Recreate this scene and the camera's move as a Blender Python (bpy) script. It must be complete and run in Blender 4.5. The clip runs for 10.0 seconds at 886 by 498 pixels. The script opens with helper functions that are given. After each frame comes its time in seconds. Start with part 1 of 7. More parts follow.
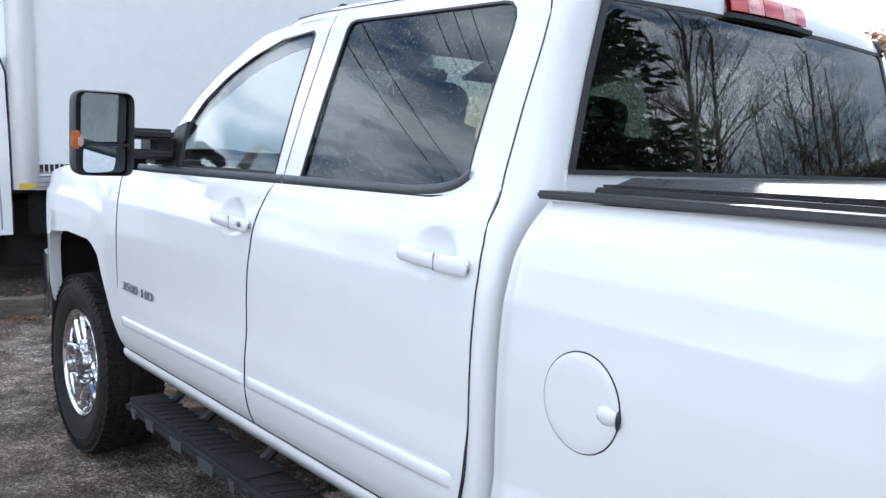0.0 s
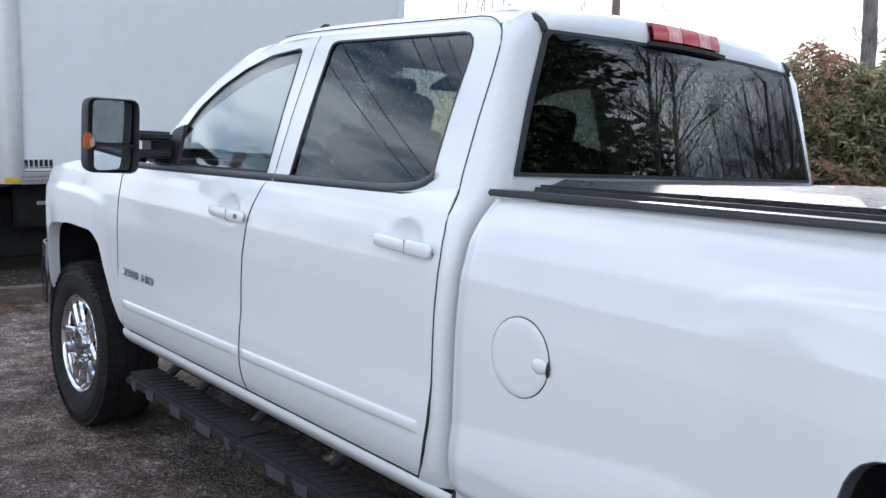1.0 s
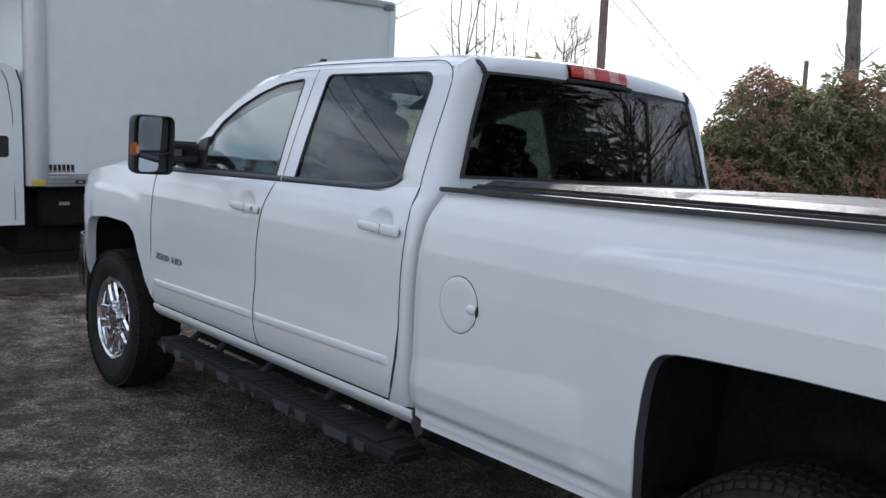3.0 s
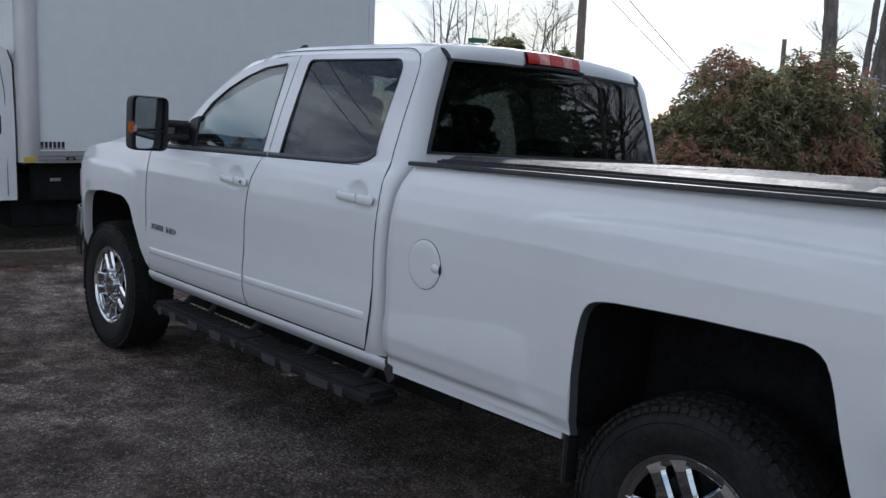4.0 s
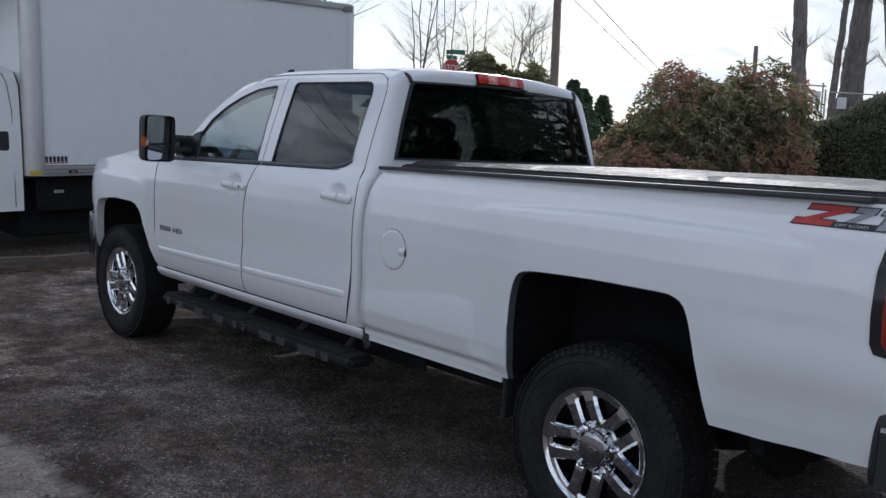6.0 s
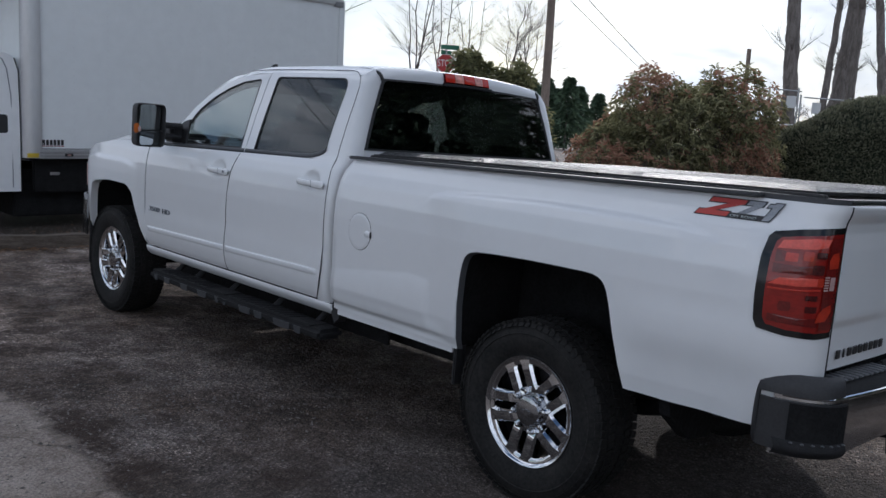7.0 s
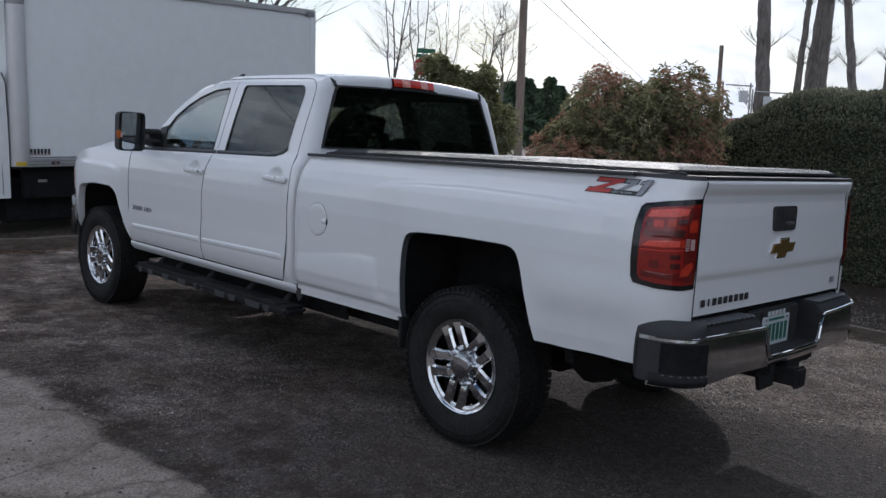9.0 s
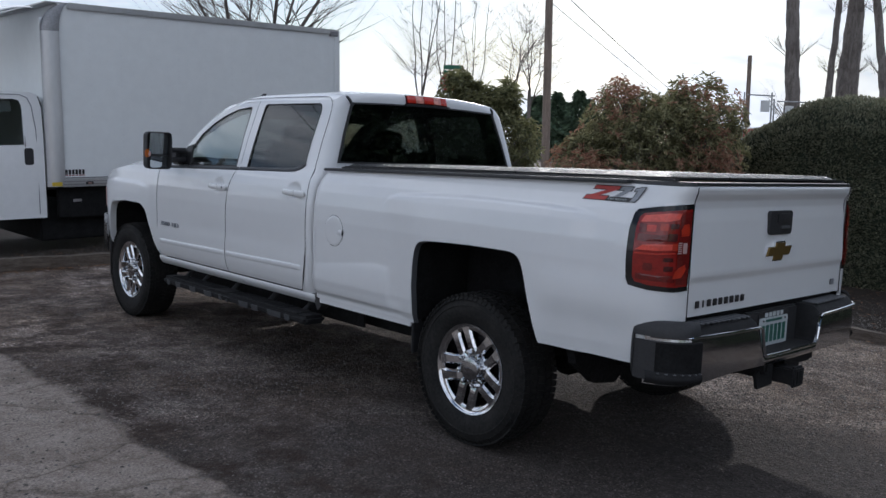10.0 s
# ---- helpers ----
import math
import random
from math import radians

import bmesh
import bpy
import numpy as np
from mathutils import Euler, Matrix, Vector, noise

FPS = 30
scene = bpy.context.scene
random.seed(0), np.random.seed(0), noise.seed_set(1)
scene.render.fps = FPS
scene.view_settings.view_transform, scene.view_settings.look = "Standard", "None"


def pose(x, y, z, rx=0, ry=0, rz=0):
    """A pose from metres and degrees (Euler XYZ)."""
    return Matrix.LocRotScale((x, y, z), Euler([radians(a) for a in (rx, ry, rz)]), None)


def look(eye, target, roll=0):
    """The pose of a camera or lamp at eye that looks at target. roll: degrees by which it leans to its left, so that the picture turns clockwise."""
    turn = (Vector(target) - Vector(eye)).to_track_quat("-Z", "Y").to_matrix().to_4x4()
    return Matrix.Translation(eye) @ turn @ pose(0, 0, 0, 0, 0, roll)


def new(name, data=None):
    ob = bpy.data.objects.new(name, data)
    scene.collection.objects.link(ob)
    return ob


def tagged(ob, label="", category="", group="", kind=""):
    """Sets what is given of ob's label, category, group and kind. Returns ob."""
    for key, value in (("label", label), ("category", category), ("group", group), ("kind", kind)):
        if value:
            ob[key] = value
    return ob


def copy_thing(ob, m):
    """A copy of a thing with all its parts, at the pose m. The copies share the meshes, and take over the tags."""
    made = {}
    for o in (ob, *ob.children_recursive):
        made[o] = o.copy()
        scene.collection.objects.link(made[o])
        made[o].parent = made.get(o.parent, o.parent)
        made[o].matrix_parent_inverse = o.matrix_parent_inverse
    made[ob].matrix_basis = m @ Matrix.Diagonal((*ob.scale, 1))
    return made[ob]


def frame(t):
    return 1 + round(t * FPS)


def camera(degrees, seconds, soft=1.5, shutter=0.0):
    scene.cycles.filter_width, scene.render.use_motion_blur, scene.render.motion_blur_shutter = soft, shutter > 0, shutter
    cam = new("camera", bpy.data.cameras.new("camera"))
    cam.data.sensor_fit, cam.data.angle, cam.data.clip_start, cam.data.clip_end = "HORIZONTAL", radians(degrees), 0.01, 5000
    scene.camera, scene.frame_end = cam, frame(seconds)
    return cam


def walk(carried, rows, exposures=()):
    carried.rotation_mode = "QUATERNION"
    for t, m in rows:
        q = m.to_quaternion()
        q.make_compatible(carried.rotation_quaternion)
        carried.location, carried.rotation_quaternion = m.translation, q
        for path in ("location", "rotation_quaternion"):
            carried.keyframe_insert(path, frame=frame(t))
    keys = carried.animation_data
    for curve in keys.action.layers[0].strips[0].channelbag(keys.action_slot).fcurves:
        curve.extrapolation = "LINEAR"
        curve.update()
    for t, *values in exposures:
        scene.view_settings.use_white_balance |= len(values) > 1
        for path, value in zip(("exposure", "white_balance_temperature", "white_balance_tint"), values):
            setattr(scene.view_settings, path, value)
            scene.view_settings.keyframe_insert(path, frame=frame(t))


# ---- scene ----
cam = camera(53.0, 10.0)
PATH = [
    (0, (-2.253, 0.127, 1.522), (-0.986, 1.654, 1.275), 3.0),
    (0.5, (-2.401, -0.043, 1.528), (-1.08, 1.425, 1.211), 3.9),
    (1, (-2.527, -0.209, 1.552), (-1.208, 1.273, 1.301), 3.5),
    (1.5, (-2.656, -0.415, 1.553), (-1.339, 1.073, 1.324), 3.6),
    (2, (-2.767, -0.609, 1.564), (-1.472, 0.885, 1.262), 3.5),
    (2.5, (-2.899, -0.781, 1.565), (-1.588, 0.713, 1.341), 3.7),
    (4, (-3.279, -1.312, 1.576), (-1.922, 0.131, 1.303), 4.2),
    (4.5, (-3.382, -1.505, 1.599), (-2.023, -0.067, 1.311), 4.3),
    (5, (-3.511, -1.665, 1.598), (-2.147, -0.225, 1.339), 3.7),
    (5.5, (-3.65, -1.818, 1.591), (-2.278, -0.385, 1.34), 3.2),
    (6.8, (-3.9, -2.298, 1.586), (-2.496, -0.897, 1.331), 4.1),
    (7, (-3.939, -2.402, 1.599), (-2.547, -0.99, 1.337), 4.8),
    (7.5, (-4.041, -2.579, 1.598), (-2.646, -1.171, 1.337), 3.6),
    (8, (-4.145, -2.738, 1.585), (-2.744, -1.333, 1.331), 3.6),
    (8.5, (-4.214, -2.899, 1.59), (-2.806, -1.502, 1.334), 2.7),
    (9, (-4.244, -3.056, 1.589), (-2.831, -1.663, 1.334), 3.4),
    (9.5, (-4.262, -3.192, 1.584), (-2.878, -1.769, 1.343), 4.0),
    (10, (-4.301, -3.294, 1.581), (-2.938, -1.847, 1.357), 2.4),
]
EXPOSURES = [(0, 1.12, 5980, 11.5), (1, 0.76, 5980, 11.5), (2.5, 0.32, 6080, 11.0), (4, -0.27, 5950, 11.5), (5, -0.31, 5950, 11.5), (7.5, -0.33, 5990, 12), (10, -0.28, 6040, 12)]
walk(cam, [(t, look(eye, target, roll)) for t, eye, target, roll in PATH], EXPOSURES)

# ---- world and sun ----
SUN_TO = Vector((1.58, 1.10, 1.0)).normalized()
world = bpy.data.worlds.new("world")
scene.world = world
world.use_nodes = True
wn = world.node_tree
wn.nodes.clear()


def wnode(kind, **values):
    n = wn.nodes.new(kind)
    for key, value in values.items():
        n.inputs[key].default_value = value
    return n


w_sky = wn.nodes.new("ShaderNodeTexSky")
w_sky.sky_type = "NISHITA"
w_sky.sun_disc = False
w_sky.sun_elevation = math.asin(SUN_TO.z)
w_sky.sun_rotation = math.atan2(SUN_TO.x, SUN_TO.y)
w_sky.air_density = 1.1
w_sky.ozone_density = 2.5
w_sky.dust_density = 0.9
w_co = wn.nodes.new("ShaderNodeTexCoord")
w_map = wn.nodes.new("ShaderNodeMapping")
w_map.inputs["Scale"].default_value = (1.0, 1.0, 3.2)
w_no = wnode("ShaderNodeTexNoise", Scale=2.3, Detail=7.0, Roughness=0.58, Distortion=0.35)
w_ramp = wn.nodes.new("ShaderNodeValToRGB")
w_ramp.color_ramp.elements[0].position = 0.41
w_ramp.color_ramp.elements[1].position = 0.55
w_no2 = wnode("ShaderNodeTexNoise", Scale=4.5, Detail=5.0, Roughness=0.6)
w_shade = wn.nodes.new("ShaderNodeValToRGB")
w_shade.color_ramp.elements[0].color = (6.4, 6.9, 7.8, 1)
w_shade.color_ramp.elements[1].color = (13.6, 14.0, 14.6, 1)
w_shade.color_ramp.elements[0].position = 0.30
w_shade.color_ramp.elements[1].position = 0.68
w_mix = wn.nodes.new("ShaderNodeMix")
w_mix.data_type = "RGBA"
w_bg = wnode("ShaderNodeBackground", Strength=0.109)
w_out = wn.nodes.new("ShaderNodeOutputWorld")
wn.links.new(w_co.outputs["Generated"], w_map.inputs["Vector"])
wn.links.new(w_map.outputs["Vector"], w_no.inputs["Vector"])
wn.links.new(w_map.outputs["Vector"], w_no2.inputs["Vector"])
wn.links.new(w_no.outputs["Fac"], w_ramp.inputs["Fac"])
wn.links.new(w_no2.outputs["Fac"], w_shade.inputs["Fac"])
wn.links.new(w_ramp.outputs["Color"], w_mix.inputs["Factor"])
wn.links.new(w_sky.outputs["Color"], w_mix.inputs["A"])
wn.links.new(w_shade.outputs["Color"], w_mix.inputs["B"])
wn.links.new(w_mix.outputs["Result"], w_bg.inputs["Color"])
wn.links.new(w_bg.outputs["Background"], w_out.inputs["Surface"])

sun = new("sun", bpy.data.lights.new("sun", "SUN"))
sun.data.energy = 1.65
sun.data.angle = radians(1.2)
sun.data.color = (1.0, 0.95, 0.88)
sun.matrix_world = look(SUN_TO * 50, (0, 0, 0))


# ---- materials ----
def material(name, base, rough=0.5, metal=0.0, vary=0.0, scale=8.0, second=None, bump=0.0, bump_scale=60.0,
             coat=0.0, thin=0.0, island=None, objects=0.0, spec=0.5, stretch=(1, 1, 1), detail=6.0, rough_vary=0.0):
    """A surface with two scales of variation, fine relief and, where wanted, colours that differ from piece to piece."""
    m = bpy.data.materials.new(name)
    m.use_nodes = True
    nt = m.node_tree
    b = nt.nodes["Principled BSDF"]
    b.inputs["Roughness"].default_value = rough
    b.inputs["Metallic"].default_value = metal
    b.inputs["Specular IOR Level"].default_value = spec
    b.inputs["Coat Weight"].default_value = coat
    b.inputs["Coat Roughness"].default_value = 0.03
    co = nt.nodes.new("ShaderNodeTexCoord")
    mp = nt.nodes.new("ShaderNodeMapping")
    mp.inputs["Scale"].default_value = stretch
    nt.links.new(co.outputs["Object"], mp.inputs["Vector"])
    colour = None
    dark = [c * (1 - vary) for c in base]
    light = [min(1.0, c * (1 + vary)) for c in base]
    if second:
        light = list(second)
    if vary or second:
        a = nt.nodes.new("ShaderNodeTexNoise")
        a.inputs["Scale"].default_value = scale
        a.inputs["Detail"].default_value = detail
        a.inputs["Roughness"].default_value = 0.62
        nt.links.new(mp.outputs["Vector"], a.inputs["Vector"])
        c = nt.nodes.new("ShaderNodeTexNoise")
        c.inputs["Scale"].default_value = scale * 9
        c.inputs["Detail"].default_value = 3.0
        nt.links.new(mp.outputs["Vector"], c.inputs["Vector"])
        half = nt.nodes.new("ShaderNodeMath")
        half.operation = "MULTIPLY_ADD"
        half.inputs[1].default_value = 0.45
        nt.links.new(c.outputs["Fac"], half.inputs[0])
        less = nt.nodes.new("ShaderNodeMath")
        less.operation = "MULTIPLY"
        less.inputs[1].default_value = 0.55
        nt.links.new(a.outputs["Fac"], less.inputs[0])
        nt.links.new(less.outputs[0], half.inputs[2])
        ramp = nt.nodes.new("ShaderNodeValToRGB")
        ramp.color_ramp.elements[0].position = 0.39
        ramp.color_ramp.elements[1].position = 0.64
        ramp.color_ramp.elements[0].color = (*dark, 1)
        ramp.color_ramp.elements[1].color = (*light, 1)
        nt.links.new(half.outputs[0], ramp.inputs["Fac"])
        colour = ramp.outputs["Color"]
        if rough_vary:
            rr = nt.nodes.new("ShaderNodeMapRange")
            rr.inputs["From Min"].default_value = 0.35
            rr.inputs["From Max"].default_value = 0.65
            rr.inputs["To Min"].default_value = rough - rough_vary
            rr.inputs["To Max"].default_value = rough + rough_vary
            nt.links.new(half.outputs[0], rr.inputs["Value"])
            nt.links.new(rr.outputs["Result"], b.inputs["Roughness"])
    if island or objects:
        if island:
            geo = nt.nodes.new("ShaderNodeNewGeometry")
            source = geo.outputs["Random Per Island"]
        else:
            geo = nt.nodes.new("ShaderNodeObjectInfo")
            source = geo.outputs["Random"]
            island = [[c * (1 - objects) for c in base], [min(1, c * (1 + objects)) for c in base]]
        r2 = nt.nodes.new("ShaderNodeValToRGB")
        while len(r2.color_ramp.elements) < len(island):
            r2.color_ramp.elements.new(0.5)
        for i, col in enumerate(island):
            r2.color_ramp.elements[i].position = i / (len(island) - 1)
            r2.color_ramp.elements[i].color = (*col, 1)
        nt.links.new(source, r2.inputs["Fac"])
        if colour is None:
            colour = r2.outputs["Color"]
        else:
            mx = nt.nodes.new("ShaderNodeMix")
            mx.data_type = "RGBA"
            mx.inputs["Factor"].default_value = 0.6
            nt.links.new(colour, mx.inputs["A"])
            nt.links.new(r2.outputs["Color"], mx.inputs["B"])
            colour = mx.outputs["Result"]
    if colour is None:
        b.inputs["Base Color"].default_value = (*base, 1)
    else:
        nt.links.new(colour, b.inputs["Base Color"])
    if thin:
        # leaves let some light through
        tl = nt.nodes.new("ShaderNodeBsdfTranslucent")
        if colour is None:
            tl.inputs["Color"].default_value = (*base, 1)
        else:
            nt.links.new(colour, tl.inputs["Color"])
        ms = nt.nodes.new("ShaderNodeMixShader")
        ms.inputs["Fac"].default_value = thin
        nt.links.new(b.outputs["BSDF"], ms.inputs[1])
        nt.links.new(tl.outputs["BSDF"], ms.inputs[2])
        nt.links.new(ms.outputs[0], nt.nodes["Material Output"].inputs["Surface"])
    if bump:
        n = nt.nodes.new("ShaderNodeTexNoise")
        n.inputs["Scale"].default_value = bump_scale
        n.inputs["Detail"].default_value = 4.0
        nt.links.new(mp.outputs["Vector"], n.inputs["Vector"])
        bp = nt.nodes.new("ShaderNodeBump")
        bp.inputs["Strength"].default_value = bump
        bp.inputs["Distance"].default_value = 0.02
        nt.links.new(n.outputs["Fac"], bp.inputs["Height"])
        nt.links.new(bp.outputs["Normal"], b.inputs["Normal"])
    return m


def glass_material(name, tint, drops=0.0, run=1.0, wet=0.0):
    """Tinted car glass: clear through its tint, with the mirror of the sky on it; dried drops roughen it."""
    m = bpy.data.materials.new(name)
    m.use_nodes = True
    nt = m.node_tree
    nt.nodes.clear()
    out = nt.nodes.new("ShaderNodeOutputMaterial")
    tr = nt.nodes.new("ShaderNodeBsdfTransparent")
    tr.inputs["Color"].default_value = (*tint, 1)
    gl = nt.nodes.new("ShaderNodeBsdfGlossy")
    gl.inputs["Roughness"].default_value = 0.0
    fr = nt.nodes.new("ShaderNodeLayerWeight")
    fr.inputs["Blend"].default_value = 0.5
    steep = nt.nodes.new("ShaderNodeMath")
    steep.operation = "POWER"
    steep.inputs[1].default_value = 5.0
    gain = nt.nodes.new("ShaderNodeMath")
    gain.operation = "MULTIPLY_ADD"
    gain.inputs[1].default_value = 0.95
    gain.inputs[2].default_value = 0.092
    gain.use_clamp = True
    mx = nt.nodes.new("ShaderNodeMixShader")
    nt.links.new(fr.outputs["Facing"], steep.inputs[0])
    nt.links.new(steep.outputs[0], gain.inputs[0])
    nt.links.new(gain.outputs[0], mx.inputs["Fac"])
    nt.links.new(tr.outputs["BSDF"], mx.inputs[1])
    nt.links.new(gl.outputs["BSDF"], mx.inputs[2])
    last = mx.outputs[0]
    if drops:
        co = nt.nodes.new("ShaderNodeTexCoord")
        vo = nt.nodes.new("ShaderNodeTexVoronoi")
        vo.inputs["Scale"].default_value = 130.0
        fall = nt.nodes.new("ShaderNodeMapping")
        fall.inputs["Scale"].default_value = (1.0, 1.0, run)
        nt.links.new(co.outputs["Object"], fall.inputs["Vector"])
        no = nt.nodes.new("ShaderNodeTexNoise")
        no.inputs["Scale"].default_value = 4.0
        sub = nt.nodes.new("ShaderNodeMath")
        sub.operation = "MULTIPLY"
        sub.inputs[1].default_value = drops
        lt = nt.nodes.new("ShaderNodeMath")
        lt.operation = "LESS_THAN"
        nt.links.new(fall.outputs["Vector"], vo.inputs["Vector"])
        nt.links.new(fall.outputs["Vector"], no.inputs["Vector"])
        nt.links.new(no.outputs["Fac"], sub.inputs[0])
        nt.links.new(vo.outputs["Distance"], lt.inputs[0])
        nt.links.new(sub.outputs[0], lt.inputs[1])
        haze = nt.nodes.new("ShaderNodeBsdfGlossy")
        haze.inputs["Roughness"].default_value = 0.35
        haze.inputs["Color"].default_value = (0.55, 0.57, 0.6, 1)
        some = nt.nodes.new("ShaderNodeMath")
        some.operation = "MULTIPLY"
        some.inputs[1].default_value = 0.22
        nt.links.new(lt.outputs[0], some.inputs[0])
        m2 = nt.nodes.new("ShaderNodeMixShader")
        nt.links.new(some.outputs[0], m2.inputs["Fac"])
        nt.links.new(last, m2.inputs[1])
        nt.links.new(haze.outputs["BSDF"], m2.inputs[2])
        last = m2.outputs[0]
    if wet:
        # runs of rain water that scatter the light behind them
        flow = nt.nodes.new("ShaderNodeMapping")
        flow.inputs["Scale"].default_value = (150.0, 150.0, 16.0)
        nt.links.new(co.outputs["Object"], flow.inputs["Vector"])
        streak = nt.nodes.new("ShaderNodeTexNoise")
        streak.inputs["Scale"].default_value = 1.0
        streak.inputs["Detail"].default_value = 5.0
        streak.inputs["Roughness"].default_value = 0.7
        nt.links.new(flow.outputs["Vector"], streak.inputs["Vector"])
        runs = nt.nodes.new("ShaderNodeMapRange")
        runs.inputs["From Min"].default_value = 0.42
        runs.inputs["From Max"].default_value = 0.52
        runs.inputs["To Max"].default_value = wet
        nt.links.new(streak.outputs["Fac"], runs.inputs["Value"])
        veil = nt.nodes.new("ShaderNodeBsdfTranslucent")
        veil.inputs["Color"].default_value = (0.75, 0.80, 0.78, 1)
        m3 = nt.nodes.new("ShaderNodeMixShader")
        nt.links.new(runs.outputs["Result"], m3.inputs["Fac"])
        nt.links.new(last, m3.inputs[1])
        nt.links.new(veil.outputs["BSDF"], m3.inputs[2])
        last = m3.outputs[0]
    nt.links.new(last, out.inputs["Surface"])
    return m


M_PAINT = material("white_paint", (0.755, 0.765, 0.775), 0.32, vary=0.012, scale=1.6, coat=1.0, rough_vary=0.04)
M_BLACK = material("black_plastic", (0.022, 0.022, 0.024), 0.55, vary=0.25, scale=14, bump=0.08, bump_scale=300)
M_PAD = material("step_pad_black", (0.014, 0.014, 0.015), 0.75, vary=0.3, scale=20, bump=0.2, bump_scale=260, spec=0.3)
M_GREY = material("grey_plastic", (0.075, 0.078, 0.085), 0.5, vary=0.15, scale=10, bump=0.05, bump_scale=240)
M_RAIL = material("rail_cap_plastic", (0.045, 0.047, 0.052), 0.38, vary=0.2, scale=9, bump=0.04, bump_scale=240)
M_GLOSS = material("gloss_black", (0.008, 0.008, 0.009), 0.14, vary=0.2, scale=8)
M_UNDER = material("underbody_black", (0.011, 0.011, 0.0115), 0.85, vary=0.4, scale=9, bump=0.3, bump_scale=40, spec=0.2)
M_RUBBER = material("tyre_rubber", (0.011, 0.011, 0.011), 0.75, vary=0.3, scale=7, second=(0.025, 0.0235, 0.022), bump=0.15, bump_scale=90, spec=0.25)
M_CHROME = material("chrome", (0.70, 0.71, 0.73), 0.03, metal=1.0, vary=0.04, scale=5, rough_vary=0.02)
M_CHROME_D = material("dull_chrome", (0.50, 0.51, 0.53), 0.14, metal=1.0, vary=0.10, scale=6, rough_vary=0.05)
M_RIM_DARK = material("wheel_pocket", (0.05, 0.05, 0.055), 0.45, metal=0.6, vary=0.3, scale=20)
M_GOLD = material("gold_badge", (0.24, 0.155, 0.05), 0.35, metal=0.7, vary=0.1, scale=30)
M_RED = material("red_lens", (0.25, 0.011, 0.008), 0.08, vary=0.18, scale=5, coat=0.35, stretch=(1, 1, 3))
M_RED_D = material("dark_red_lens", (0.055, 0.006, 0.008), 0.10, vary=0.2, scale=9, coat=0.35)
M_RED_M = material("shaded_red_lens", (0.06, 0.006, 0.006), 0.10, vary=0.25, scale=14, coat=0.35)
M_RED_L = material("bright_red_lens", (0.52, 0.035, 0.02), 0.12, vary=0.15, scale=12, coat=0.35)
M_RED_P = material("lit_red_lens", (0.70, 0.085, 0.058), 0.14, vary=0.15, scale=10, coat=0.35)
M_RED_O = material("orange_red_bulb", (0.44, 0.030, 0.012), 0.16, vary=0.2, scale=30, coat=0.35)
M_RED_S = material("deep_red_lens", (0.13, 0.008, 0.007), 0.10, vary=0.25, scale=14, coat=0.35)
M_CARGO = material("pale_cargo_lens", (0.72, 0.30, 0.24), 0.16, vary=0.4, scale=22, coat=0.6)
M_CLEAR = material("clear_lens", (0.52, 0.34, 0.32), 0.12, vary=0.1, scale=40, coat=1.0)
M_AMBER = material("amber_lens", (0.50, 0.13, 0.02), 0.12, vary=0.12, scale=30, coat=1.0)
M_COVER = material("tonneau_vinyl", (0.028, 0.029, 0.031), 0.38, vary=0.3, scale=7, second=(0.045, 0.046, 0.048), bump=0.6, bump_scale=230, rough_vary=0.14, spec=0.45)
M_CLOTH = material("seat_cloth", (0.035, 0.036, 0.038), 0.9, vary=0.2, scale=30, bump=0.2, bump_scale=300)
M_TRIM = material("interior_trim", (0.030, 0.030, 0.033), 0.7, vary=0.2, scale=20)
M_LINER = material("headliner", (0.24, 0.24, 0.24), 0.9, vary=0.06, scale=20)
M_GLASS = glass_material("side_glass", (0.92, 0.955, 0.945), 0.22)
M_GLASS_D = glass_material("privacy_glass", (0.35, 0.375, 0.365), 0.30, 0.30)
M_GLASS_R = glass_material("rear_privacy_glass", (0.235, 0.26, 0.25), 0.30, 0.30)
M_GLASS_W = glass_material("rain_wet_glass", (0.80, 0.84, 0.83), 0.25, 0.30, wet=0.65)
M_GLASS_DW = glass_material("rain_wet_privacy_glass", (0.36, 0.39, 0.375), 0.30, 0.30, wet=0.13)
M_MIRROR = material("mirror_glass", (0.52, 0.57, 0.60), 0.03, metal=1.0, vary=0.12, scale=30, rough_vary=0.02)
M_DECAL_R = material("decal_red", (0.45, 0.04, 0.03), 0.35, vary=0.06, scale=20)
M_DECAL_G = material("decal_grey", (0.20, 0.21, 0.23), 0.35, vary=0.08, scale=20)
M_DECAL_S = material("decal_silver", (0.29, 0.305, 0.33), 0.35, vary=0.25, scale=20)
M_DECAL_K = material("decal_black", (0.02, 0.02, 0.022), 0.35, vary=0.1, scale=20)
M_PLATE = material("plate_white", (0.46, 0.50, 0.51), 0.35, vary=0.08, scale=30)
M_PLATE_G = material("plate_green", (0.02, 0.11, 0.085), 0.4, vary=0.1, scale=30)


